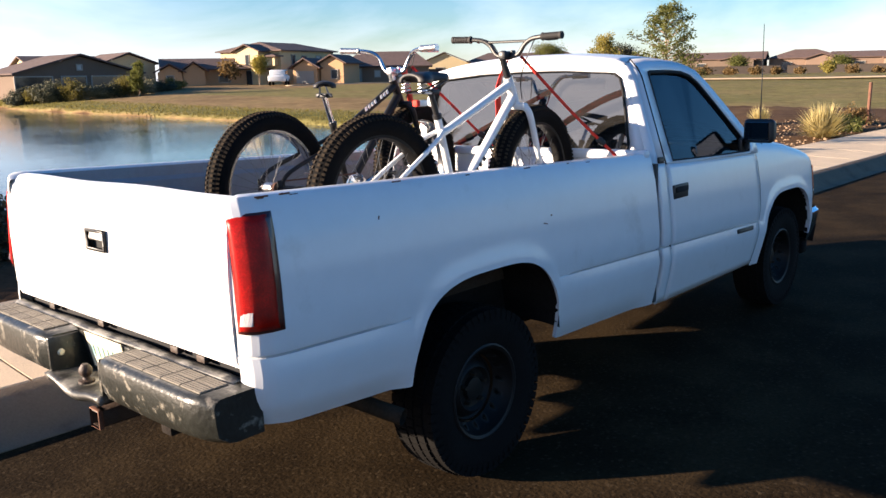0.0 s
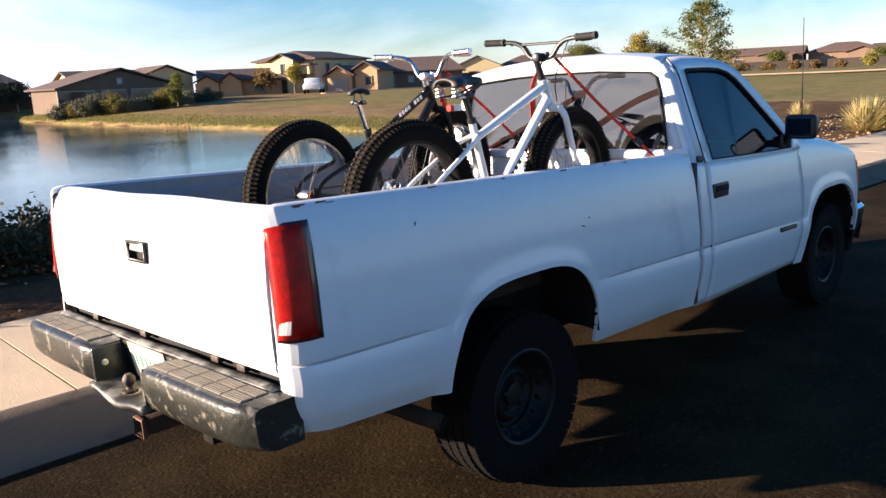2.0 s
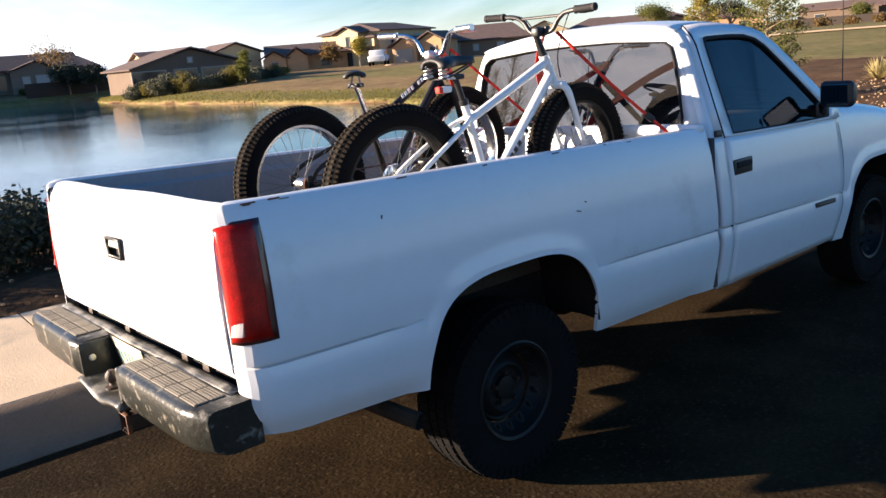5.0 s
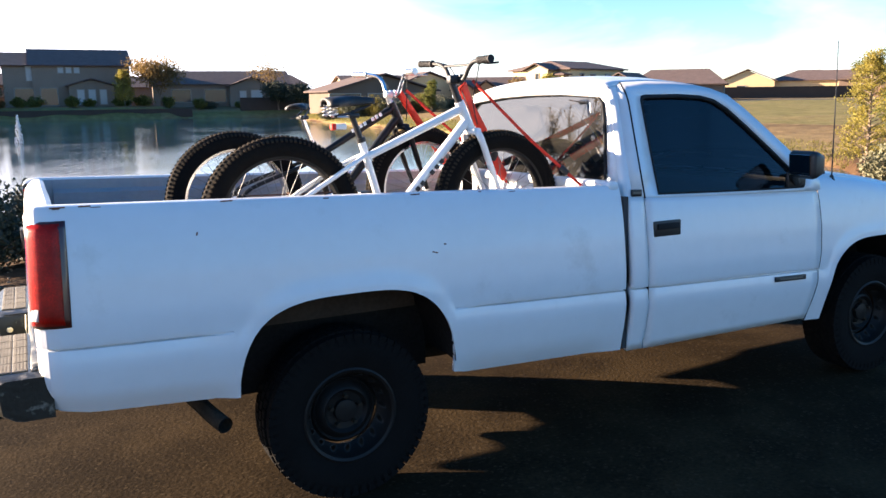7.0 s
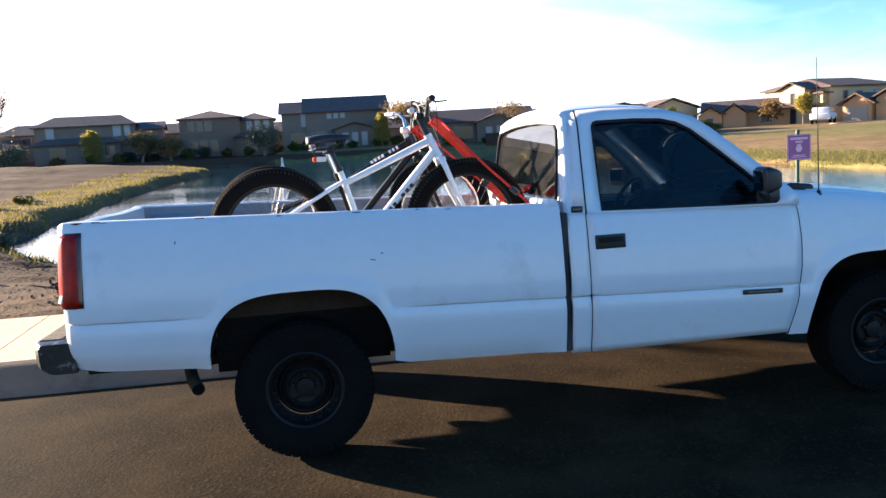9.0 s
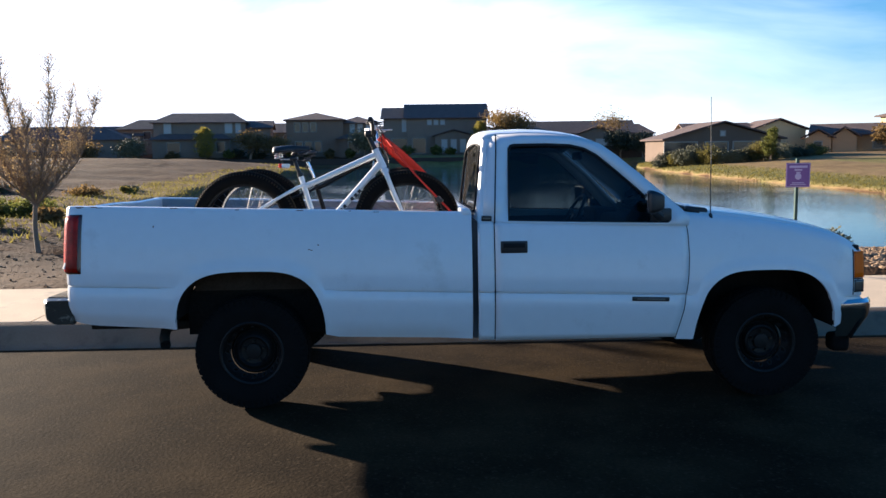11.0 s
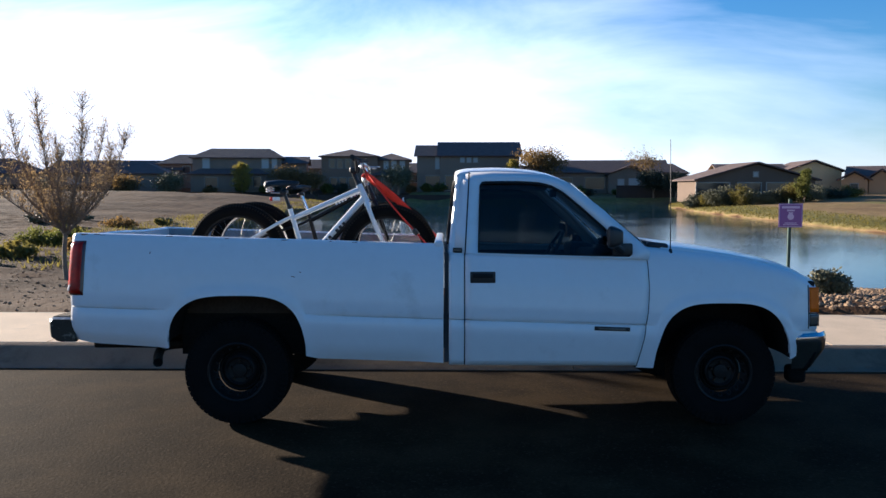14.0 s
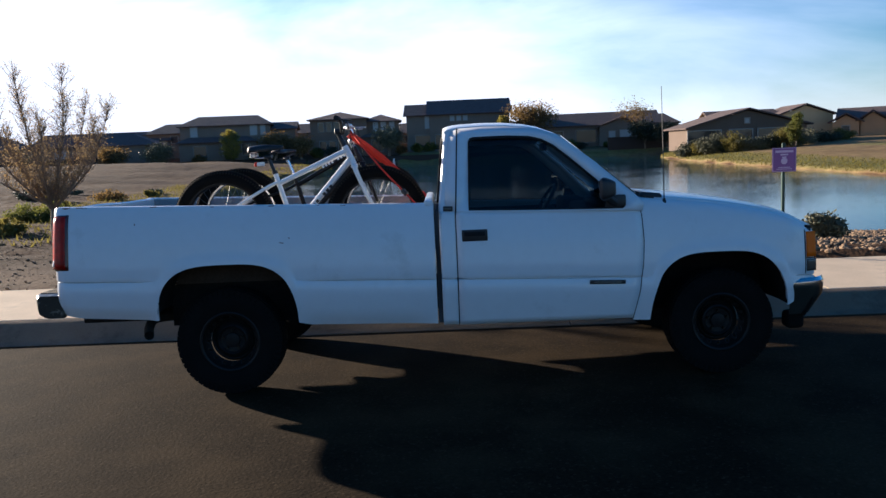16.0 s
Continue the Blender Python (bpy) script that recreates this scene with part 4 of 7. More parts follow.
def body_sheet(name, s, x0, x1, low, high, nu, label, extra=None, parent=None):
    """A flank panel between two edges that may lean with height."""
    bm = bmesh.new()

    def f(u, v):
        xb = x0(0.8) + (x1(0.8) - x0(0.8)) * u
        zs = body_rows(xb, low(xb), high(xb))
        z = zs[round(v * (len(zs) - 1))]
        x = x0(z) + (x1(z) - x0(z)) * u
        w = flank(x, z) + (extra(x, z) if extra else 0.0)
        return (x, s * w, z)
    grid(bm, f, nu, 30)
    return thick(part(name, bm, "paint", parent or truck, label, angle=28), 0.03)


def build_cab():
    for s in (-1, 1):
        body_sheet("cab_corner", s, lambda z: 1.475, lambda z: 1.578, lambda x: 0.415, belt, 4, "")
        door = body_sheet("door", s, lambda z: 1.586, lambda z: shut_x(z) - 0.003, lambda x: 0.412, belt, 24, "white door with swage line")
        bm = bmesh.new()
        for (a, b) in (((1.582, 0.42), (1.582, 1.18)),):
            tube(bm, [(a[0], s * (flank(1.58, z) - 0.012), z) for z in np.linspace(a[1], b[1], 10)], 0.006, 6)
        part("door_seal", bm, "gap", door)
        bm = bmesh.new()
        tube(bm, [(shut_x(z), s * (flank(2.8, z) - 0.012), z) for z in np.linspace(0.41, 1.15, 14)], 0.006, 6)
        part("door_seal", bm, "gap", door)
        # pull handle in a dark bezel
        bm = bmesh.new()
        zz = 1.015
        box(bm, (1.705, s * (flank(1.7, zz) + 0.001), zz), (0.172, 0.016, 0.078), None, 0.006)
        h = part("handle_bezel", bm, "black", door, "black plastic handle plate")
        bm = bmesh.new()
        box(bm, (1.705, s * (flank(1.7, zz) + 0.012), zz + 0.012), (0.14, 0.012, 0.032), None, 0.005)
        part("handle", bm, "gap", h)
        # small badge plates with unreadable print
        for (x0, x1, z, hh) in ((1.502, 1.566, 1.198, 0.034), (2.46, 2.70, 0.668, 0.028)):
            bm = bmesh.new()
            box(bm, ((x0 + x1) / 2, s * (flank((x0 + x1) / 2, z) + 0.004), z), (x1 - x0, 0.012, hh), Matrix.Rotation(0.033, 3, "Y"), 0.004)
            bd = part("badge", bm, "black", truck if x0 < 2 else door, "small dark badge plate")
            bm = bmesh.new()
            box(bm, ((x0 + x1) / 2, s * (flank((x0 + x1) / 2, z) + 0.011), z), ((x1 - x0) * 0.75, 0.003, hh * 0.3), Matrix.Rotation(0.033, 3, "Y"))
            part("bar", bm, "pad", bd)
        # upper side: pillars and roof rail round the window
        def side(p, push=0.0):
            x, z = p
            y = lerp(z, [(1.13, 0.926), (1.64, 0.744), (1.70, 0.708), (1.745, 0.655)]) + push
            return (x, s * y, z)
        outer = [(1.510, 1.183), (1.522, 1.35), (1.536, 1.50), (1.546, 1.60), (1.556, 1.67), (1.578, 1.715), (1.63, 1.735), (1.80, 1.742), (1.95, 1.738), (2.10, 1.722), (2.20, 1.700), (2.30, 1.665), (2.40, 1.59), (2.53, 1.478), (2.68, 1.345), (2.80, 1.235), (2.845, 1.185), (2.83, 1.136), (2.71, 1.140), (2.4, 1.148), (2.1, 1.156), (1.8, 1.165), (1.67, 1.169)]
        inner = [(1.672, 1.18), (1.676, 1.30), (1.684, 1.50), (1.690, 1.64), (1.705, 1.662), (1.73, 1.669), (1.95, 1.670), (2.10, 1.662), (2.19, 1.640), (2.27, 1.595), (2.38, 1.50), (2.53, 1.362), (2.66, 1.235), (2.715, 1.165), (2.70, 1.153), (2.4, 1.159), (2.0, 1.17)]
        bm = bmesh.new()
        ring_fill(bm, [side(p) for p in outer], [[side(p) for p in inner]])
        fr = thick(part("window_frame", bm, "paint", door, "white door frame and pillars"), 0.035)
        bm = bmesh.new()
        ring_fill(bm, [side(p, -0.004) for p in inner], [[side((1.675 + (x - 1.675) * 0.972 + 0.010, 1.18 + (z - 1.18) * 0.955 + 0.006), -0.004) for x, z in inner]])
        thick(part("seal", bm, "gap", fr), 0.012, 0)
        bm = bmesh.new()
        ring_fill(bm, [side(p, -0.014) for p in inner], [])
        pane = part("window_pane", bm, "g_side", door, "dark tinted door glass", smooth=False)
        if pane.data.polygons[0].normal.y * s < 0:
            pane.data.flip_normals()
        bm = bmesh.new()
        tube(bm, [side((1.585 + 0.06 * max(0, z - 1.17), z), 0.0005) for z in np.linspace(1.17, 1.735, 12)], 0.0045, 6)
        part("door_seam", bm, "gap", fr)
    # roof skin
    def roof(u, v):
        x = 1.528 + 0.802 * u
        e = lerp(x, [(1.528, 1.712), (1.545, 1.722), (1.58, 1.730), (1.63, 1.736), (1.80, 1.742), (1.95, 1.738), (2.10, 1.722), (2.20, 1.700), (2.30, 1.665), (2.33, 1.645)])
        half = lerp(e, [(1.60, 0.755), (1.67, 0.725), (1.715, 0.69), (1.745, 0.655)])
        t = 2 * v - 1
        return (x, half * t, e + 0.052 * (1 - abs(t) ** 2.4) * smoothstep(1.40, 1.52, x) * (1 if x < 2.2 else lerp(x, [(2.2, 1.0), (2.33, 0.75)])))
    bm = bmesh.new()
    grid(bm, roof, 30, 20)
    thick(part("roof", bm, "paint", truck, "white cab roof", angle=60), 0.02)
    # back wall with window opening
    def back(y, z):
        return (1.470 + 0.11 * (z - 1.19), y, z)
    half_out = [(0.873, 1.165), (0.790, 1.40), (0.718, 1.60), (0.690, 1.67), (0.662, 1.714), (0.5, 1.742), (0.25, 1.762), (0.0, 1.768)]
    half_in = [(0.71, 1.232), (0.745, 1.25), (0.752, 1.285), (0.70, 1.56), (0.675, 1.635), (0.63, 1.665), (0.3, 1.688), (0.0, 1.693)]
    outer = [back(y, z) for y, z in half_out] + [back(-y, z) for y, z in half_out[-2::-1]]
    inner = [back(y, z) for y, z in half_in] + [back(-y, z) for y, z in half_in[-2::-1]]
    bm = bmesh.new()
    ring_fill(bm, outer, [inner])
    bw = thick(part("cab_back", bm, "paint", truck, "white cab back wall"), 0.03, 1)
    bm = bmesh.new()
    ring_fill(bm, [(x - 0.004, y, z) for x, y, z in inner], [[(x - 0.004, y * 0.988, 1.455 + (z - 1.455) * 0.975) for x, y, z in inner]])
    thick(part("window_seal", bm, "gap", bw), 0.02, 0)
    bm = bmesh.new()
    ring_fill(bm, [(x + 0.012, y, z) for x, y, z in inner], [])
    p = part("rear_window", bm, "g_rear", bw, "dusty tinted rear window", smooth=False)
    if p.data.polygons[0].normal.x > 0:
        p.data.flip_normals()
    # rounded rear corners of the cab
    for s in (-1, 1):
        def corner(u, v):
            z = 1.165 + 0.549 * v
            y = lerp(z, [(1.13, 0.926), (1.64, 0.744), (1.70, 0.708), (1.745, 0.655)])
            xe = lerp(z, [(1.183, 1.510), (1.35, 1.522), (1.50, 1.536), (1.60, 1.546), (1.67, 1.556), (1.715, 1.578)])
            yb = lerp(z, [(1.165, 0.873), (1.40, 0.790), (1.60, 0.718), (1.67, 0.690), (1.714, 0.662)])
            xb = back(0, z)[0]
            a, b, c = (1 - u) ** 2, 2 * u * (1 - u), u * u
            return (a * xe + (b + c) * xb, s * ((a + b) * y + c * yb), z)
        bm = bmesh.new()
        grid(bm, corner, 8, 12)
        part("cab_rear_corner", bm, "paint", truck, "rounded white rear corner of the cab", angle=70)
    # windscreen
    bm = bmesh.new()
    grid(bm, lambda u, v: (2.33 + 0.56 * v + 0.10 * (1 - (2 * u - 1) ** 2) * (0.6 + 0.4 * v), (2 * u - 1) * (0.70 + 0.13 * v), 1.655 - 0.475 * v + 0.03 * (1 - (2 * u - 1) ** 2) * (1 - v)), 16, 8)
    p = part("windscreen", bm, "g_front", truck, "curved clear windscreen")
    if p.data.polygons[0].normal.x < 0:
        p.data.flip_normals()
    p.visible_shadow = False
    for s in (-1, 1):
        bm = bmesh.new()
        tube(bm, [(2.29, s * 0.700, 1.655), (2.54, s * 0.780, 1.452), (2.82, s * 0.856, 1.175)], [0.018, 0.020, 0.018], 10)
        part("windscreen_pillar", bm, "paint", truck)
        # wiper and cowl
        bm = bmesh.new()
        tube(bm, [(2.88, s * 0.75 - 0.1, 1.20), (2.84, s * 0.4 - 0.1, 1.235), (2.86, s * 0.1 - 0.1, 1.22)], 0.009, 6)
        part("wiper", bm, "black", truck)
    bm = bmesh.new()
    grid(bm, lambda u, v: (2.83 + 0.14 * v + 0.06 * (1 - (2 * u - 1) ** 2), (2 * u - 1) * 0.86, 1.185 + 0.025 * (1 - (2 * u - 1) ** 2) + 0.008 * v), 16, 3)
    part("cowl", bm, "saddle", truck, "black plastic cowl")
    for s in (-1, 1):
        bm = bmesh.new()
        box(bm, (2.915, s * 0.80, 1.222), (0.15, 0.07, 0.05), Matrix.Rotation(0.12, 3, "Y"), 0.022, 3)
        part("cowl_end", bm, "saddle", truck, "black rubber cowl end")
    # the last box is an added dark filler for the shaded gap behind the bed
    for nm, c, d in (("cab_bulkhead", (1.50, 0, 0.79), (0.03, 1.78, 0.72)), ("cab_floor", (2.15, 0, 0.46), (1.36, 1.80, 0.06)), ("firewall", (2.80, 0, 0.80), (0.04, 1.76, 0.70)),
                     ("door_lining", (2.15, -0.895, 0.78), (1.30, 0.02, 0.66)), ("door_lining", (2.15, 0.895, 0.78), (1.30, 0.02, 0.66)), ("gap_panel", (1.4575, 0, 0.81), (0.028, 1.85, 0.75))):
        bm = bmesh.new()
        box(bm, c, d)
        part(nm, bm, "dash", truck, smooth=False)
    # bench seat, dashboard, wheel
    bm = bmesh.new()
    box(bm, (1.86, 0, 0.80), (0.52, 1.44, 0.20), None, 0.05, 3)
    part("bench_seat", bm, "seat", truck, "dark cloth bench seat")
    for y in (-0.38, 0.38):
        bm = bmesh.new()
        box(bm, (1.62, y, 1.09), (0.16, 0.62, 0.46), Matrix.Rotation(-0.18, 3, "Y"), 0.05, 3)
        part("seat_back", bm, "seat", truck)
    bm = bmesh.new()
    box(bm, (2.68, 0, 1.06), (0.34, 1.56, 0.22), None, 0.05, 3)
    box(bm, (2.56, 0.38, 1.14), (0.18, 0.42, 0.12), None, 0.03, 3)
    part("dashboard", bm, "dash", truck, "dark dashboard")
    bm = bmesh.new()
    rot = Matrix.Rotation(-1.05, 4, "Y")
    cen = Matrix.Translation((2.34, 0.38, 1.13)) @ rot
    pts = [cen @ Vector((0.185 * math.cos(a), 0.185 * math.sin(a), 0)) for a in np.linspace(0, math.tau, 33)]
    tube(bm, pts, 0.014, 8, caps=False)
    for a in (0.3, math.pi - 0.3, 0.0 + math.pi * 1.5):
        tube(bm, [cen @ Vector((0, 0, -0.02)), cen @ Vector((0.185 * math.sin(a), 0.185 * math.cos(a), 0))], 0.014, 6)
    tube(bm, [cen @ Vector((0, 0, 0.0)), cen @ Vector((0, 0, -0.28))], 0.03, 10)
    part("steering_wheel", bm, "black", truck, "black steering wheel")
    bm = bmesh.new()
    box(bm, (2.30, 0.0, 1.60), (0.03, 0.24, 0.06), None, 0.012)
    tube(bm, [(2.33, 0, 1.62), (2.38, 0, 1.66)], 0.008, 6)
    part("inside_mirror", bm, "black", truck)


build_cab()


def hood_z(x):
    return lerp(x, [(2.80, 1.222), (2.91, 1.212), (3.10, 1.192), (3.29, 1.168), (3.50, 1.135), (3.68, 1.098), (3.80, 1.065), (3.88, 1.035), (3.94, 1.00), (3.97, 0.975)])


def build_front():
    for s in (-1, 1):
        bm = bmesh.new()
        xs = sorted({*np.linspace(2.80, 3.985, 34).round(3).tolist(), *[round(3.338 - 0.452 * math.cos(math.pi * k / 28), 3) for k in range(29)]})
        vs = []
        for x in xs:
            lo, hi = front_low(x), hood_z(x) - 0.055
            inn = 0.05 * smoothstep(3.80, 3.995, x)
            col = []
            for z in body_rows(x, lo, hi):
                xx = x if x > 2.95 else x + (shut_x(z) + 0.003 - 2.80) * (2.95 - x) / 0.15
                w = flank(x, z) - inn + lip(x, z, 3.338, 0.452, 0.842, 0.41)
                col.append((xx, w, z))
            xx, w, z = col[-1]
            for dy, dz in ((0.012, 0.022), (0.03, 0.040), (0.055, 0.050), (0.09, 0.055)):
                col.append((xx, w - dy, z + dz))
            col.insert(0, (col[0][0], col[0][1] - 0.03, col[0][2] + 0.003))
            vs.append([bm.verts.new((a, s * b, c)) for a, b, c in col])
        for a, b in zip(vs, vs[1:]):
            for j in range(len(a) - 1):
                bm.faces.new((a[j], b[j], b[j + 1], a[j + 1]))
        fen = part("fender", bm, "paint", truck, "white front fender with wheel opening", angle=28)
        # corner lamps
        for z0, z1, mt, nm in ((0.775, 0.945, "amber", "indicator"), (0.680, 0.762, "smoke", "side_lamp")):
            bm = bmesh.new()
            grid(bm, lambda u, v: (3.930 + 0.068 * u, s * (flank(3.9, z0 + (z1 - z0) * v) - 0.05 * smoothstep(3.80, 3.995, 3.930 + 0.068 * u) + 0.006 - 0.004 * u * u), z0 + (z1 - z0) * v), 5, 5)
            thick(part(nm, bm, mt, fen, "amber corner lens" if mt == "amber" else "smoky grey corner lens"), 0.012)
        bm = bmesh.new()
        tube(bm, [(3.920, s * (flank(3.9, z) - 0.05 * smoothstep(3.80, 3.995, 3.92) - 0.001), z) for z in np.linspace(0.665, 0.958, 8)], 0.005, 6)
        tube(bm, [(x, s * (flank(3.9, 0.77) - 0.05 * smoothstep(3.80, 3.995, x) + 0.001), 0.7685) for x in np.linspace(3.920, 3.99, 5)], 0.005, 6)
        part("lamp_groove", bm, "gap", fen)
        bm = bmesh.new()
        box(bm, (3.945, s * 0.86, 0.825), (0.06, 0.05, 0.32), None, 0.01)
        part("lamp_surround", bm, "gap", fen)
    bm = bmesh.new()
    grid(bm, lambda u, v: (2.93 + 1.06 * u + 0.05 * (1 - (2 * v - 1) ** 2), (2 * v - 1) * 0.84, hood_z(2.93 + 1.06 * u) + 0.004 + 0.035 * (1 - (2 * v - 1) ** 4)), 24, 20)
    thick(part("hood", bm, "paint", truck, "white hood sloping to the nose", angle=60), 0.02)
    # nose: grille bars, headlights
    bm = bmesh.new()
    box(bm, (3.96, 0, 0.84), (0.06, 1.70, 0.28), None, 0.01)
    g = part("grille", bm, "black", truck, "dark grille")
    for z in (0.76, 0.84, 0.92):
        bm = bmesh.new()
        box(bm, (3.995, 0, z), (0.02, 1.05, 0.025), None, 0.005)
        part("grille_bar", bm, "chrome", g)
    for s in (-1, 1):
        bm = bmesh.new()
        box(bm, (3.985, s * 0.69, 0.87), (0.03, 0.30, 0.15), None, 0.01)
        part("headlight", bm, "clear", truck, "clear headlight")
    # bumper with chrome top and dark lower part
    def plan(y):
        return 4.10 - 0.115 * abs(y / 0.95) ** 3
    bm = bmesh.new()
    n = 24
    secs = []
    for i in range(n + 1):
        y = -0.885 + 1.77 * i / n
        x = plan(y)
        secs.append([bm.verts.new(p) for p in ((x - 0.09, y, 0.640), (x - 0.02, y, 0.645), (x, y, 0.630), (x - 0.008, y, 0.585), (x - 0.028, y, 0.515), (x - 0.04, y, 0.505), (x - 0.09, y, 0.505))])
    for a, b in zip(secs, secs[1:]):
        for j in range(7):
            bm.faces.new((a[j], b[j], b[(j + 1) % 7], a[(j + 1) % 7]))
    bm.faces.new(secs[0])
    bm.faces.new(secs[-1])
    for s in (-1, 1):
        # ends that wrap back along the sides
        grid(bm, lambda u, v: (4.055 - 0.250 * u - 0.085 * (1 - u) * max(0.0, 1 - 1.9 * v), s * (0.925 - 0.07 * max(0.0, 1 - 2.4 * u) ** 2 + lerp(v, [(0.0, 0.004), (0.55, 0.026), (0.84, 0.040), (0.94, 0.034), (1.0, 0.012)])), 0.392 + 0.251 * v - 0.012 * u * v), 14, 10)
    fb = part("front_bumper", bm, "chrome", truck, "chrome front bumper", angle=30)
    bm = bmesh.new()
    grid(bm, lambda u, v: (plan(1.9 * (u - 0.5)) - 0.02 - 0.06 * v, 1.9 * (u - 0.5), 0.505 - 0.125 * v), 24, 4)
    for s in (-1, 1):
        box(bm, (3.865, s * 0.85, 0.345), (0.12, 0.12, 0.12), None, 0.03, 3)
    thick(part("valance", bm, "tyre", fb, "dark lower valance"), 0.01)
    # aerial
    bm = bmesh.new()
    lathe(bm, [(0.0, 0.03), (0.008, 0.03), (0.014, 0.012), (0.02, 0.0), (0.02, -0.01)], (2.990, -0.868, 1.176), "z", 12)
    tube(bm, [(2.990, -0.868, 1.19), (2.987, -0.870, 1.6), (2.980, -0.873, 1.95)], [0.004, 0.003, 0.0022], 6)
    part("aerial", bm, "black", truck, "thin black whip aerial")
    # door mirrors
    for s in (-1, 1):
        bm = bmesh.new()
        rot = Matrix.Rotation(s * 0.22, 3, "Z")
        box(bm, (2.560, s * 1.035, 1.292), (0.068, 0.212, 0.152), rot, 0.032, 4)
        # the housing narrows to a rounded back
        for v in bm.verts:
            q = rot.transposed() @ (v.co - Vector((2.560, s * 1.035, 1.292)))
            k = smoothstep(-0.02, 0.034, q.x)
            v.co = Vector((2.560, s * 1.035, 1.292)) + rot @ Vector((q.x + 0.035 * k, q.y * (1 - 0.26 * k), q.z * (1 - 0.30 * k)))
        mir = part("door_mirror", bm, "black", truck, "black door mirror")
        bm = bmesh.new()
        box(bm, Vector((2.560, s * 1.035, 1.292)) + rot @ Vector((-0.0345, 0, 0)), (0.004, 0.165, 0.108), rot @ Matrix.Rotation(-0.06, 3, "Y"), 0.0015, 1)
        part("mirror_glass", bm, "g_mirror", mir)
        bm = bmesh.new()
        tube(bm, [(2.56, s * 0.98, 1.26), (2.61, s * 0.93, 1.22), (2.65, s * 0.90, 1.19)], [0.022, 0.024, 0.030], 10)
        box(bm, (2.655, s * 0.90, 1.20), (0.14, 0.03, 0.09), None, 0.012)
        part("bracket", bm, "black", mir)


build_front()


def wheel_at(x, s, r, width=0.215):
    """Steel wheel, black, with a chunky all-terrain tyre."""
    y = s * 0.815
    bm = bmesh.new()
    lathe(bm, [(0.0, 0.01), (0.05, 0.015), (0.055, -0.01), (0.075, -0.015), (0.075, -0.1), (0.0, -0.1)], (x, y, r), "y", 28)
    for v in bm.verts:
        v.co.y = y + (v.co.y - y) * s
    hub = part("wheel", bm, "rim", truck, "black steel wheel with all-terrain tyre", angle=40)
    w = width / 2
    bm = bmesh.new()
    prof = [(r - 0.166, -w * 0.80), (r - 0.12, -w * 0.95), (r - 0.07, -w), (r - 0.025, -w * 0.95), (r - 0.008, -w * 0.82), (r - 0.006, 0), (r - 0.008, w * 0.82), (r - 0.025, w * 0.95), (r - 0.07, w), (r - 0.12, w * 0.95), (r - 0.166, w * 0.80)]
    lathe(bm, prof, (x, y, r), "y", 64)
    part("tyre", bm, "tyre", hub, "black rubber tyre")
    bm = bmesh.new()
    for k in range(56):
        a = k * math.tau / 56
        for row, (yy, ww, sk) in enumerate(((-0.84, 0.30, 0.0), (-0.40, 0.34, 0.5), (0.06, 0.34, 0.0), (0.50, 0.34, 0.5), (0.88, 0.28, 0.0))):
            aa = a + sk * math.tau / 56
            rr = r - 0.007 - (0.008 if abs(yy) > 0.8 else 0)
            box(bm, (x + rr * math.cos(aa), y + yy * w, r + rr * math.sin(aa)), (0.016, ww * w, 0.034), Matrix.Rotation(-aa, 3, "Y"))
        for e in (-1, 1):
            rr = r - 0.035
            box(bm, (x + rr * math.cos(a), y + e * w * 0.965, r + rr * math.sin(a)), (0.030, 0.006, 0.020), Matrix.Rotation(-a, 3, "Y"))
    tr = part("tread", bm, "tyre", hub, smooth=False)
    tagged(tr, kind="stuff")
    # rim barrel, dished disc with holes, lugs
    bm = bmesh.new()
    R = r - 0.166
    prof = [(R + 0.012, w * 0.86), (R + 0.004, w * 0.90), (R - 0.008, w * 0.84), (R - 0.014, w * 0.60), (R - 0.03, w * 0.25), (R - 0.045, w * 0.10)]
    lathe(bm, [(a, b * s) for a, b in prof], (x, y, r), "y", 48)
    lathe(bm, [(R + 0.012, -w * 0.86 * s), (R - 0.02, -w * 0.5 * s), (R - 0.03, w * 0.25 * s)], (x, y, r), "y", 32)
    rim = part("rim", bm, "rim", hub)
    bm = bmesh.new()
    dprof = [(R - 0.040, -0.024), (R - 0.050, 0.000), (R - 0.058, 0.006), (R - 0.066, 0.000), (0.108, 0.026), (0.096, 0.032), (0.082, 0.016), (0.052, 0.012), (0.048, 0.030), (0.03, 0.034), (0.0, 0.034)]
    lathe(bm, [(a, b * s) for a, b in dprof], (x, y, r), "y", 48)
    part("disc", bm, "rim", hub)
    for k in range(5):
        a = (k + 0.25) * math.tau / 5
        bm = bmesh.new()
        yy = y + s * 0.014
        tube(bm, [(x + 0.066 * math.cos(a), yy, r + 0.066 * math.sin(a)), (x + 0.066 * math.cos(a), yy + s * 0.026, r + 0.066 * math.sin(a))], [0.011, 0.009], 6)
        part("lug_nut", bm, "knob", hub)


for s in (-1, 1):
    wheel_at(0.026, s, 0.360)
    wheel_at(3.355, s, 0.354)


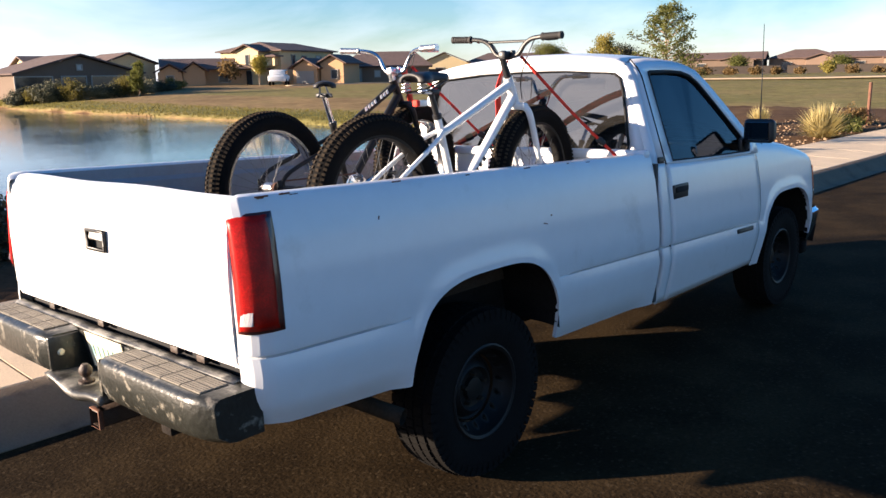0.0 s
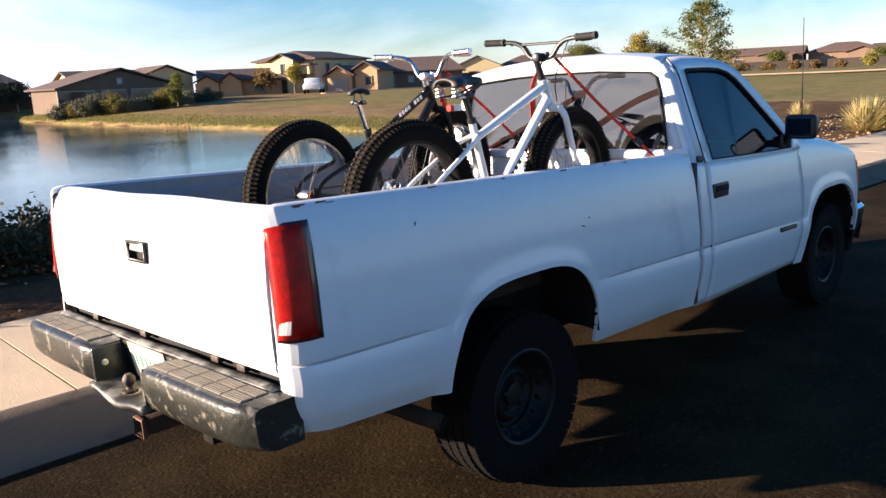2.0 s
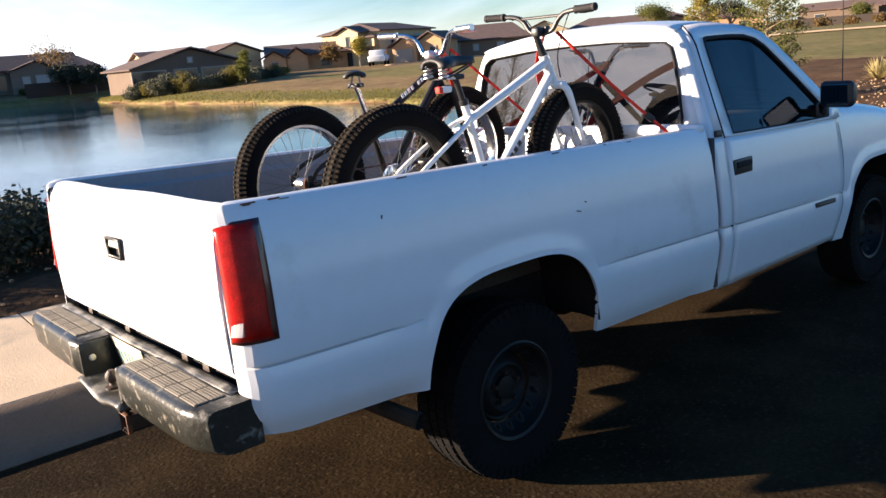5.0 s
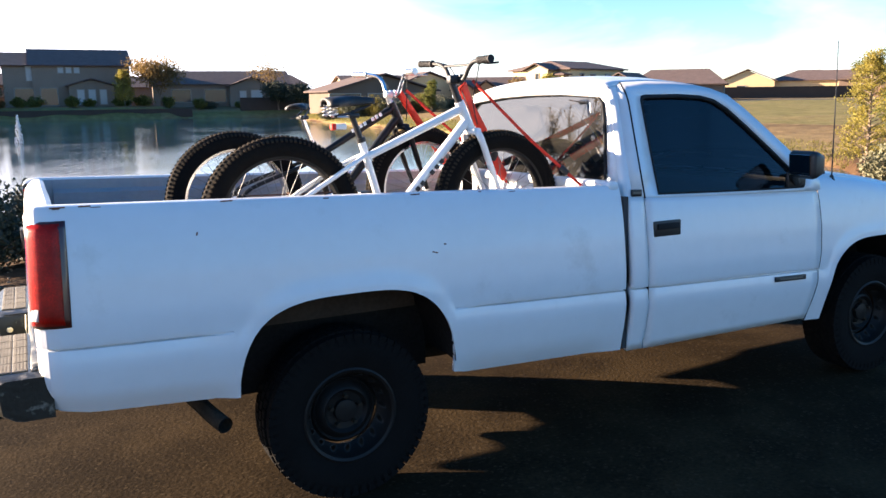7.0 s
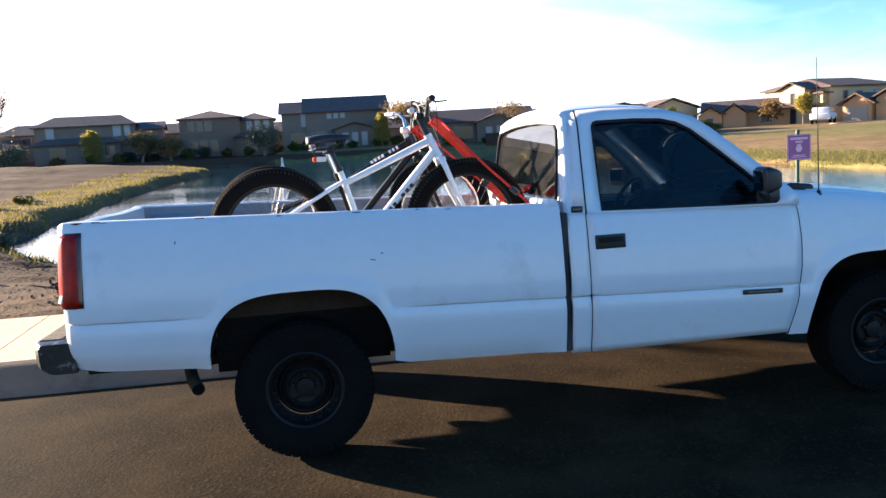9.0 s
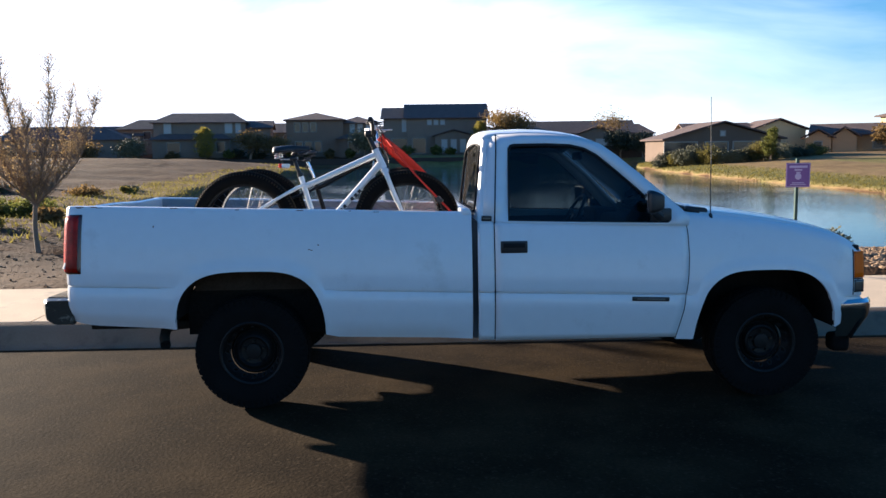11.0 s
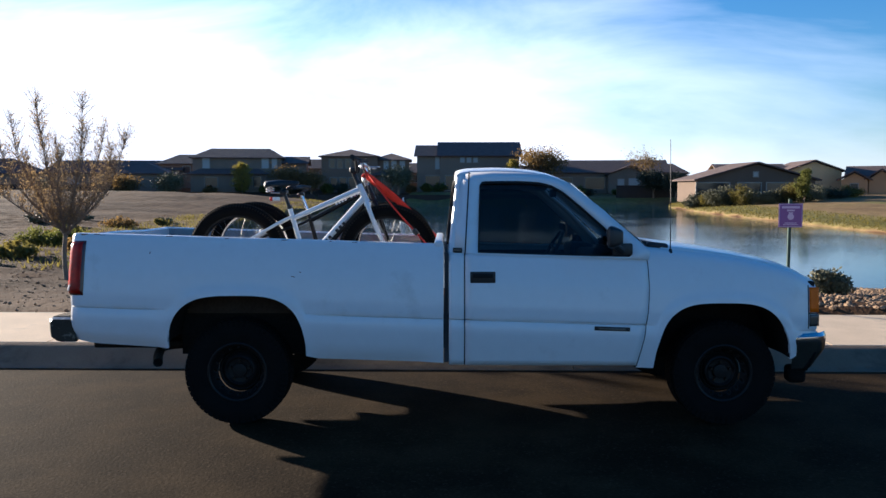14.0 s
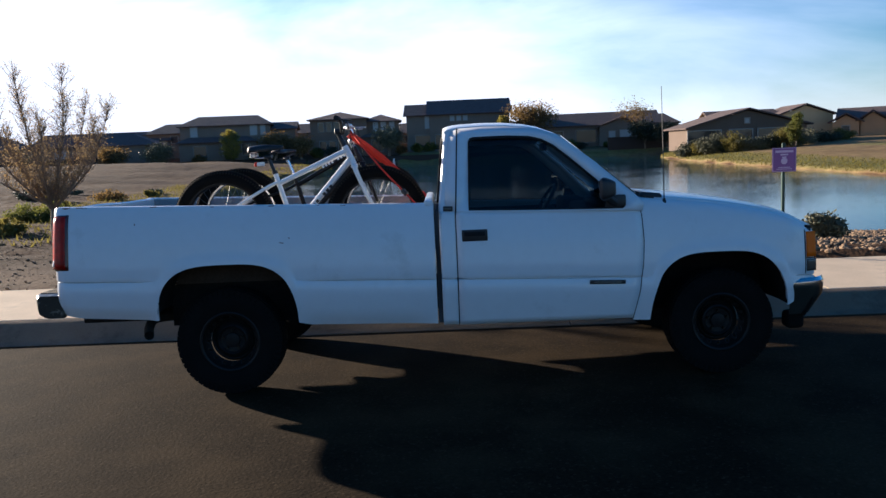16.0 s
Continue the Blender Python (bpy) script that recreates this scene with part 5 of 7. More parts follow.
def build_under():
    bm = bmesh.new()
    for s in (-1, 1):
        box(bm, (1.3, s * 0.42, 0.52), (4.9, 0.07, 0.14), None, 0.01)
        box(bm, (0.0, s * 0.52, 0.50), (1.3, 0.06, 0.05), None, 0.01)
    for x in (-0.9, -0.4, 0.7, 1.5, 2.4, 3.6):
        box(bm, (x, 0, 0.54), (0.08, 0.86, 0.10))
    box(bm, (2.3, 0, 0.50), (1.6, 0.5, 0.22), None, 0.05)
    part("chassis", bm, "under", truck, "dark ladder chassis")
    # added unseen box that keeps light from leaking into the front wheel openings
    bm = bmesh.new()
    box(bm, (3.34, 0, 0.76), (1.05, 0.96, 0.46), None, 0.05)
    part("engine", bm, "under", truck, "added dark box blocking light between the front wheels")
    bm = bmesh.new()
    tube(bm, [(0.02, -0.66, 0.37), (0.02, 0.66, 0.37)], 0.045, 12)
    lathe(bm, [(0.0, -0.16), (0.10, -0.13), (0.15, 0), (0.10, 0.13), (0.0, 0.16)], (0.02, 0.0, 0.37), "x", 20)
    part("rear_axle", bm, "under", truck)
    bm = bmesh.new()
    tube(bm, [(3.335, -0.66, 0.34), (3.335, 0.66, 0.34)], 0.035, 10)
    part("front_axle", bm, "under", truck)
    bm = bmesh.new()
    pts = curve_pts([(0.75, -0.50, 0.45), (0.45, -0.55, 0.48), (-0.10, -0.50, 0.58), (-0.36, -0.50, 0.50), (-0.56, -0.60, 0.49), (-0.55, -0.79, 0.468), (-0.50, -0.95, 0.435)], 6)
    tube(bm, pts, 0.032, 14, caps=False)
    ex = part("exhaust_pipe", bm, "knob", truck, "dull dark side exhaust pipe")
    # near-black plug stands for the unlit inside of the pipe
    bm = bmesh.new()
    d = (Vector(pts[-1]) - Vector(pts[-2])).normalized()
    tube(bm, [Vector(pts[-1]) - d * 0.06, Vector(pts[-1]) - d * 0.05], 0.029, 14)
    part("bore", bm, "gap", ex)
    bm = bmesh.new()
    box(bm, (-0.72, -0.72, 0.53), (0.16, 0.10, 0.03), None, 0.008)
    part("tank_strap", bm, "under", truck)
    bm = bmesh.new()
    tube(bm, [(0.75, -0.5, 0.50), (1.35, -0.5, 0.49)], 0.09, 14)
    part("silencer", bm, "under", truck)


build_under()


# ---- two fat-tyre bicycles standing in the bed, and their straps ----
def bike_wheel(bike, hub_x, hub_z, r, turn, rim_mat, rim_label):
    """Fat tyre with knobs, rim, hub and spokes; turn: steering angle about the upright."""
    rot = Matrix.Translation((hub_x, 0, hub_z)) @ Matrix.Rotation(turn, 4, "Z")

    def done(name, bm, mat, parent, label="", **k):
        ob = part(name, bm, mat, parent, label, **k)
        ob.data.transform(rot)
        return ob
    bm = bmesh.new()
    tube(bm, [(0, -0.055, 0), (0, -0.03, 0), (0, -0.028, 0), (0, 0.028, 0), (0, 0.03, 0), (0, 0.055, 0)], [0.016, 0.016, 0.028, 0.028, 0.016, 0.016], 16)
    wheel = done("wheel", bm, "alu" if rim_mat == "chrome" else "black", bike, "spoked wheel with fat knobbly tyre")
    w, t = 0.052, r - 0.092
    bm = bmesh.new()
    lathe(bm, [(t, -0.034), (t + 0.02, -0.047), (t + 0.045, -0.052), (t + 0.07, -0.044), (t + 0.084, -0.026), (t + 0.088, 0.0), (t + 0.084, 0.026), (t + 0.07, 0.044), (t + 0.045, 0.052), (t + 0.02, 0.047), (t, 0.034)], (0, 0, 0), "y", 72, closed=True)
    done("tyre", bm, "tyre", wheel, "fat black tyre")
    bm = bmesh.new()
    n = 104
    for k in range(n):
        for yy, rr, sz, sh in ((-0.043, t + 0.072, 0.016, 0), (-0.016, t + 0.087, 0.020, 0.5), (0.016, t + 0.087, 0.020, 0.0), (0.043, t + 0.072, 0.016, 0.5)):
            a = (k + sh) * math.tau / n
            tilt = yy * 16
            box(bm, (rr * math.cos(a), yy, rr * math.sin(a)), (0.008, 0.015, sz * 0.62), Matrix.Rotation(-a, 3, "Y") @ Matrix.Rotation(tilt, 3, "Z"))
    tagged(done("tread", bm, "knob", wheel, "dusty tread knobs", smooth=False), kind="stuff")
    bm = bmesh.new()
    lathe(bm, [(t + 0.006, -0.036), (t - 0.010, -0.034), (t - 0.016, -0.012), (t - 0.016, 0.012), (t - 0.010, 0.034), (t + 0.006, 0.036)], (0, 0, 0), "y", 64)
    done("rim", bm, rim_mat, wheel, rim_label)
    for k in range(32):
        a = k * math.tau / 32
        side = 1 if k % 2 else -1
        b = a + (0.75 if (k // 2) % 2 else -0.75)
        bm = bmesh.new()
        tube(bm, [(0.026 * math.cos(b), side * 0.028, 0.026 * math.sin(b)), ((t - 0.012) * math.cos(a), side * 0.006, (t - 0.012) * math.sin(a))], 0.0014, 4)
        done("spoke", bm, "spoke", wheel)
    return wheel


def bicycle(label, at, g):
    """g: the frame's points (x, z) from the rear hub's foot, and materials."""
    bike = thing("bicycle", label, "bicycle", at, "bicycles in the truck bed")
    r, fm = g["r"], g["frame"]
    bike_wheel(bike, 0.0, r, r, 0.0, g["rim"], g["rim_label"])
    bike_wheel(bike, g["front"], r - 0.005, r, g["turn"], g["rim"], g["rim_label"])
    (jx, jz), (bx, bz), (h0x, h0z), (h1x, h1z) = g["junction"], g["crank"], g["head_top"], g["head_low"]
    bm = bmesh.new()
    tr = g["tube"]
    hx, hz = h1x - h0x, h1z - h0z
    tube(bm, [(h0x, 0, h0z), (h1x, 0, h1z)], tr * 1.12, 14)
    tube(bm, [(h0x + hx * 0.25, 0, h0z + hz * 0.25), (jx, 0, jz - 0.025)], [tr * 1.05, tr * 0.85], 14)
    tube(bm, [(h0x + hx * 0.7, 0, h0z + hz * 0.7), (bx, 0, bz)], [tr * 1.15, tr * 1.05], 14)
    sx, sz = jx - bx, jz - bz
    tube(bm, [(bx, 0, bz), (jx + sx * 0.16, 0, jz + sz * 0.16)], tr * 0.85, 14)
    tube(bm, [(bx, -0.05, bz), (bx, 0.05, bz)], 0.03, 14)
    for s in (-1, 1):
        tube(bm, curve_pts([(jx + sx * 0.0, s * 0.018, jz - 0.01), (jx - 0.10, s * 0.055, jz - 0.06), (0.06, s * 0.075, r + 0.075), (0.0, s * 0.07, r + 0.005)], 5), 0.011, 10)
        tube(bm, curve_pts([(bx - 0.02, s * 0.03, bz), (bx - 0.12, s * 0.068, bz + 0.01), (0.0, s * 0.07, r)], 5), 0.012, 10)
        box(bm, (0.004, s * 0.07, r + 0.012), (0.05, 0.007, 0.06), None, 0.004)
    part("frame", bm, fm, bike, g["frame_label"], angle=50)
    # unreadable print on the tubes, as plain bars
    for a, b, n, mat, y in g["print"]:
        ax, az = a
        ex, ez = b
        ang = math.atan2(ez - az, ex - ax)
        for k in range(n):
            f = (k + 0.5) / n
            if n > 5 and k == n // 2:
                continue
            bm = bmesh.new()
            ln = math.hypot(ex - ax, ez - az) / n
            box(bm, (ax + (ex - ax) * f, -y, az + (ez - az) * f), (ln * 0.62, 0.002, g["print_h"]), Matrix.Rotation(-ang, 3, "Y"))
            part("bar", bm, mat, bike)
    # fork
    T = Matrix.Rotation(g["turn"], 4, "Z")
    piv = Vector((h1x, 0, h1z))

    def st(p):
        return piv + T @ (Vector(p) - piv)
    bm = bmesh.new()
    fx = g["front"]
    for s in (-1, 1):
        tube(bm, curve_pts([st((h1x + 0.004, s * 0.02, h1z - 0.012)), st((h1x + 0.012, s * 0.072, h1z - 0.04)), st((h1x + (fx - h1x) * 0.45, s * 0.078, h1z + (r - h1z) * 0.5)), st((fx, s * 0.072, r + 0.0))], 6), [0.017] * 8 + [0.016] * 6 + [0.013] * 5, 12)
    box(bm, st((h1x + 0.004, 0, h1z - 0.014)), (0.05, 0.13, 0.034), Matrix.Rotation(g["turn"], 3, "Z"), 0.012)
    part("fork", bm, g["fork"], bike, g["fork_label"], angle=50)
    # stem and handlebar
    ux, uz = (h0x - h1x), (h0z - h1z)
    L = math.hypot(ux, uz)
    ux, uz = ux / L, uz / L
    clamp = Vector((h0x + ux * g["stem"] + 0.035, 0, h0z + uz * g["stem"]))
    bm = bmesh.new()
    tube(bm, [(h0x, 0, h0z), (h0x + ux * g["stem"], 0, h0z + uz * g["stem"])], [0.019, 0.014], 12)
    box(bm, st((clamp.x - 0.015, 0, clamp.z)), (0.075, 0.042, 0.042), Matrix.Rotation(g["turn"], 3, "Z"), 0.01)
    for sgn in (-1, 1):
        box(bm, st((clamp.x + 0.01, sgn * 0.028, clamp.z + 0.01)), (0.03, 0.012, 0.03), None, 0.004)
    part("stem", bm, g["stem_mat"], bike, g["stem_label"])
    hw, rise, back = g["bar"]
    pts = [st((clamp.x, 0.0, clamp.z))]
    line = [(-hw, rise, -back), (-hw * 0.52, rise * 0.93, -back * 0.35), (-hw * 0.33, rise * 0.62, 0.0), (-hw * 0.17, 0.0, 0.0), (hw * 0.17, 0.0, 0.0), (hw * 0.33, rise * 0.62, 0.0), (hw * 0.52, rise * 0.93, -back * 0.35), (hw, rise, -back)]
    bm = bmesh.new()
    world_pts = [st((clamp.x + b, y, clamp.z + z)) for y, z, b in line]
    tube(bm, curve_pts(world_pts, 5), 0.011, 10)
    if g["cross"]:
        tube(bm, [st((clamp.x, -hw * 0.40, clamp.z + rise * 0.78)), st((clamp.x, hw * 0.40, clamp.z + rise * 0.78))], 0.007, 8)
    hb = part("handlebar", bm, g["bar_mat"], bike, g["bar_label"])
    for s in (-1, 1):
        e, i = st((clamp.x - back, s * hw, clamp.z + rise)), st((clamp.x - back * 0.62, s * hw * 0.66, clamp.z + rise * 0.965))
        bm = bmesh.new()
        d = (i - e).normalized()
        gp, gr = [e - d * 0.004, e + d * 0.008], [0.0178, 0.0178]
        for k in range(9):
            for f, w in ((0.10 + 0.09 * k, 0.0152), (0.145 + 0.09 * k, 0.0152), (0.15 + 0.09 * k, 0.0172), (0.185 + 0.09 * k, 0.0172)):
                gp.append(e + (i - e) * f)
                gr.append(w)
        tube(bm, gp + [i - d * 0.006, i], gr + [0.019, 0.019], 12)
        part("grip", bm, g["grip"], hb, g["grip_label"])
        bm = bmesh.new()
        q = i + (i - e) * 0.10
        out = st((clamp.x + 0.06, s * hw * 0.75, clamp.z + rise * 0.86))
        tube(bm, curve_pts([q, q + Vector((0.045, 0, -0.012)), out + Vector((0.02, 0, 0))], 4), 0.005, 8)
        part("brake_lever", bm, "alu" if g["bar_mat"] != "black" else "black", hb)
        bm = bmesh.new()
        tube(bm, curve_pts([q, q + Vector((0.05, -s * 0.08, -0.02)), Vector((clamp.x + 0.07, s * 0.04, clamp.z - 0.10)), Vector((h1x + 0.03, s * 0.02, h1z + 0.02))], 6), 0.0028, 6)
        part("brake_cable", bm, "black", hb)
    # seat post and saddle
    px, pz = g["post_top"]
    bm = bmesh.new()
    tube(bm, [(jx + sx * 0.10, 0, jz + sz * 0.10), (px, 0, pz)], 0.0138, 12)
    part("seat_post", bm, g["post"], bike, g["post_label"])
    bm = bmesh.new()
    tube(bm, [(jx + sx * 0.14, 0, jz + sz * 0.14), (jx + sx * 0.20, 0, jz + sz * 0.20)], tr * 1.02, 12)
    part("seat_collar", bm, "black", bike)
    bm = bmesh.new()
    box(bm, (px, 0, pz + 0.004), (0.05, 0.075, 0.022), None, 0.006)
    part("seat_clamp", bm, "black", bike)
    bm = bmesh.new()
    S = g["saddle"]

    def saddle(u, v):
        x = px - S[0] * 0.55 + S[0] * u
        wide = S[1] * (1 - smoothstep(0.15, 0.62, u) * 0.78) * (smoothstep(-0.12, 0.08, u)) * (0.6 + 0.4 * smoothstep(1.0, 0.9, u))
        a = math.pi * (v * 1.2 - 0.1)
        return (x, -math.cos(a) * wide * 0.5, pz + 0.045 + S[2] * (0.2 + math.sin(a)) * (0.65 + 0.35 * (1 - u)) * (0.8 + 0.2 * math.sin(u * math.pi)) + 0.012 * u)
    grid(bm, saddle, 18, 12)
    sd = thick(part("saddle", bm, "saddle", bike, g["saddle_label"], angle=60), 0.014)
    swing = Matrix.Translation((px, 0, 0)) @ Matrix.Rotation(g["saddle_yaw"], 4, "Z") @ Matrix.Translation((-px, 0, 0))
    sd.data.transform(swing)
    for s in (-1, 1) if g["spring"] else ():
        bm = bmesh.new()
        hel = [(px - S[0] * 0.42 + 0.018 * math.cos(k * 0.9), s * S[1] * 0.30 + 0.018 * math.sin(k * 0.9), pz + 0.0 + 0.0022 * k) for k in range(26)]
        tube(bm, hel, 0.0035, 6)
        tube(bm, [hel[0], (px, s * 0.02, pz - 0.002)], 0.0045, 6)
        part("spring", bm, g["spring"], sd)
    for s in (-1, 1):
        bm = bmesh.new()
        tube(bm, [(px - S[0] * 0.42, s * S[1] * 0.30, pz + 0.0), (px - 0.02, s * 0.022, pz + 0.012), (px + S[0] * 0.36, s * 0.015, pz + 0.05)], 0.0045, 6)
        part("rail", bm, "black", sd).data.transform(swing)
    if g["reflector"]:
        bm = bmesh.new()
        box(bm, (px - 0.060, 0, pz - 0.045), (0.06, 0.030, 0.028), None, 0.008)
        rf = part("tail_lamp", bm, "wframe", bike, "red and white clip-on tail lamp")
        bm = bmesh.new()
        box(bm, (px - 0.092, 0, pz - 0.045), (0.026, 0.032, 0.030), None, 0.008)
        part("lens", bm, "strap", rf)
    # cranks, chainring, pedals, chain
    bm = bmesh.new()
    lathe(bm, [(0.028, 0.0), (0.085, 0.002), (0.088, 0.0), (0.085, -0.002), (0.028, -0.004)], (bx, -0.062, bz), "y", 36)
    part("chainring", bm, g["crank_mat"], bike)
    for s, a in ((-1, g["crank_a"]), (1, g["crank_a"] + math.pi)):
        bm = bmesh.new()
        ex, ez = bx + 0.165 * math.cos(a), bz + 0.165 * math.sin(a)
        tube(bm, [(bx, s * 0.075, bz), (ex, s * 0.095, ez)], [0.015, 0.011], 8)
        part("crank_arm", bm, g["crank_mat"], bike)
        bm = bmesh.new()
        box(bm, (ex, s * 0.145, ez), (0.095, 0.085, 0.022), None, 0.005)
        part("pedal", bm, "black", bike)
    bm = bmesh.new()
    tube(bm, [(bx, -0.062, bz + 0.087), (0.0, -0.055, r + 0.035), (-0.035, -0.055, r), (0.0, -0.055, r - 0.035), (bx, -0.062, bz - 0.087)], 0.0045, 6)
    lathe(bm, [(0.015, 0.0), (0.036, 0.001), (0.036, -0.003), (0.015, -0.004)], (0, -0.055, r), "y", 20)
    part("chain", bm, "rust", bike)
    return bike


FLOOR = 0.772
bicycle("white fat-tyre bicycle strapped upright in a truck bed", Matrix.Translation((-0.09, -0.43, FLOOR)), dict(
    r=0.368, front=1.11, turn=0.09, frame="wframe", frame_label="white frame with dark print", tube=0.021, junction=(0.402, 0.645), crank=(0.50, 0.30),
    head_top=(0.897, 0.872), head_low=(0.957, 0.742), fork="wframe", fork_label="white rigid fork", stem=0.115, stem_mat="black", stem_label="black stem",
    bar=(0.315, 0.085, 0.02), bar_mat="black", bar_label="black high-rise handlebar with crossbar", cross=True, grip="grip", grip_label="black rubber grip",
    post_top=(0.345, 0.812), post="black", post_label="black seat post", saddle=(0.245, 0.17, 0.042), saddle_yaw=0.0, saddle_label="wide black sprung saddle", spring="alu", rim="rim", rim_label="black rim", reflector=True,
    crank_mat="black", crank_a=-0.2, print=[((0.62, 0.425), (0.80, 0.60), 7, "black", 0.0255)], print_h=0.022))
bicycle("black fat-tyre bicycle with chrome bars strapped in a truck bed", Matrix.Translation((-0.145, 0.27, FLOOR)) @ Matrix.Rotation(radians(6), 4, "Z"), dict(
    r=0.368, front=1.12, turn=0.05, frame="bframe", frame_label="black frame with white print", tube=0.021, junction=(0.452, 0.60), crank=(0.53, 0.30),
    head_top=(0.925, 0.868), head_low=(0.985, 0.745), fork="bframe", fork_label="black rigid fork", stem=0.05, stem_mat="alu", stem_label="silver stem",
    bar=(0.33, 0.12, 0.06), bar_mat="chrome", bar_label="chrome swept handlebar", cross=False, grip="alu", grip_label="grey worn grip",
    post_top=(0.385, 0.792), post="chrome", post_label="chrome seat post", saddle=(0.23, 0.115, 0.030), saddle_yaw=0.85, saddle_label="slim black saddle turned to one side", spring="", rim="chrome", rim_label="chrome rim", reflector=False,
    crank_mat="chrome", crank_a=0.5, print=[((0.66, 0.712), (0.86, 0.808), 8, "wframe", 0.0235)], print_h=0.020))


def strap(name_label, pts, width, n=8, twist=0.0, face=0.7):
    """Flat webbing along a line, hung between hooks."""
    pts = curve_pts(pts, n)
    bm = bmesh.new()
    last = None
    for i, p in enumerate(pts):
        d = (pts[min(i + 1, len(pts) - 1)] - pts[max(i - 1, 0)]).normalized()
        side = d.cross(Vector((math.cos(face + twist * i), math.sin(face + twist * i), 0.15))).normalized() * width / 2
        cur = (bm.verts.new(p + side), bm.verts.new(p - side))
        if last:
            bm.faces.new((last[0], cur[0], cur[1], last[1]))
        last = cur
    ob = thing("tie_down_strap", name_label, "strap", group="tie-down straps")
    ob.matrix_basis = Matrix.Translation(pts[-1])
    web = thick(part("webbing", bm, "strap", ob), 0.003, 0)
    web.data.transform(Matrix.Translation(-pts[-1]))
    bm = bmesh.new()
    d = (pts[-1] - pts[-2]).normalized()
    tube(bm, curve_pts([Vector(), d * 0.03 + Vector((0.008, 0, 0)), d * 0.055 + Vector((0, 0, 0.01)), d * 0.05 + Vector((-0.012, 0, 0.03))], 4), 0.004, 6)
    part("hook", bm, "black", ob)
    mid = pts[int(len(pts) * 0.72)] - pts[-1]
    bm = bmesh.new()
    box(bm, mid, (0.03, max(0.030, width * 1.1), 0.05), (pts[-1] - pts[-4]).to_track_quat("Z", "Y").to_matrix(), 0.006)
    part("buckle", bm, "black", ob)


strap("bright red wide tie-down strap from bars to bed", [(0.84, -0.40, 1.725), (0.98, -0.23, 1.61), (1.13, -0.105, 1.463), (1.24, -0.02, 1.33), (1.35, 0.05, 1.20)], 0.050, 8, 0.004, 1.5)
strap("red tie-down strap pulled tight to the bed wall", [(0.86, -0.47, 1.745), (1.06, -0.60, 1.50), (1.20, -0.68, 1.35), (1.345, -0.765, 1.20)], 0.015, 8)
strap("red tie-down strap from chrome bars to the far bed corner", [(0.80, 0.30, 1.70), (0.98, 0.44, 1.53), (1.17, 0.58, 1.35), (1.35, 0.72, 1.18)], 0.042, 8, 0.004, 1.5)
strap("slim red tie-down strap from chrome bars to the middle", [(0.83, 0.27, 1.71), (1.00, 0.19, 1.54), (1.18, 0.12, 1.36), (1.36, 0.05, 1.18)], 0.015, 8, 0.0, 1.4)


# ---- plants ----
def leaf_cloud(bm, rng, centres, spread, n, size):
    """Small single leaves scattered round the centres."""
    for c in centres:
        for _ in range(n):
            p = Vector(c) + Vector((rng.gauss(0, spread), rng.gauss(0, spread), rng.gauss(0, spread * 0.8)))
            a = Vector((rng.uniform(-1, 1), rng.uniform(-1, 1), rng.uniform(-0.6, 1))).normalized()
            b = a.cross(Vector((rng.uniform(-1, 1), rng.uniform(-1, 1), rng.uniform(-1, 1)))).normalized()
            s = size * rng.uniform(0.6, 1.4)
            bm.faces.new([bm.verts.new(p + a * s), bm.verts.new(p + b * s * 0.45), bm.verts.new(p - a * s * 0.7), bm.verts.new(p - b * s * 0.45)])


def limbs(bm, rng, base, height, spread, levels, r0, first=0.35, upward=0.5, splits=(3, 4)):
    """A tapered trunk that forks; returns the tips."""
    tips = []

    def grow(p, d, length, r, lev):
        pts, q = [p], p
        for k in range(4):
            d = (d + Vector((rng.uniform(-1, 1), rng.uniform(-1, 1), rng.uniform(-0.3, 0.8))) * 0.12).normalized()
            q = q + d * length / 4
            pts.append(q)
        tube(bm, pts, [r * (1 - 0.11 * k) for k in range(5)], 6 if lev < 2 else 4, caps=lev == levels)
        tips.extend((pts[-1], pts[2]) if lev >= levels - 1 else ())
        if lev < levels:
            n = rng.randint(*splits)
            for k in range(n):
                a = math.tau * (k + rng.random() * 0.7) / n
                o = Vector((math.cos(a), math.sin(a), 0)) * spread
                grow(pts[-1] if k < n - 1 else pts[3], (d * upward + o + Vector((0, 0, upward * 0.7))).normalized(), length * rng.uniform(0.62, 0.85), r * 0.58, lev + 1)
    grow(Vector(base), Vector((0, 0, 1)), height * first, r0, 0)
    return tips


def tree(label, at, height, seed, leaf, n, size, spread=0.6, levels=3, cloud=0.3, category="tree", first=0.35, r0=None, upward=0.6, group=""):
    rng = random.Random(seed)
    ob = thing("tree", label, category, Matrix.Translation(at), group)
    bm = bmesh.new()
    tips = limbs(bm, rng, (0, 0, -0.1), height, spread, levels, r0 or height * 0.022, first, upward)
    top = max(t.z for t in tips)
    k = height / top * 0.96
    bmesh.ops.scale(bm, vec=(k, k, k), verts=bm.verts[:])
    part("trunk", bm, "bark", ob)
    if n:
        bm = bmesh.new()
        leaf_cloud(bm, rng, [t * k for t in tips], cloud, n, size)
        part("crown", bm, leaf, ob, smooth=False)
    return ob


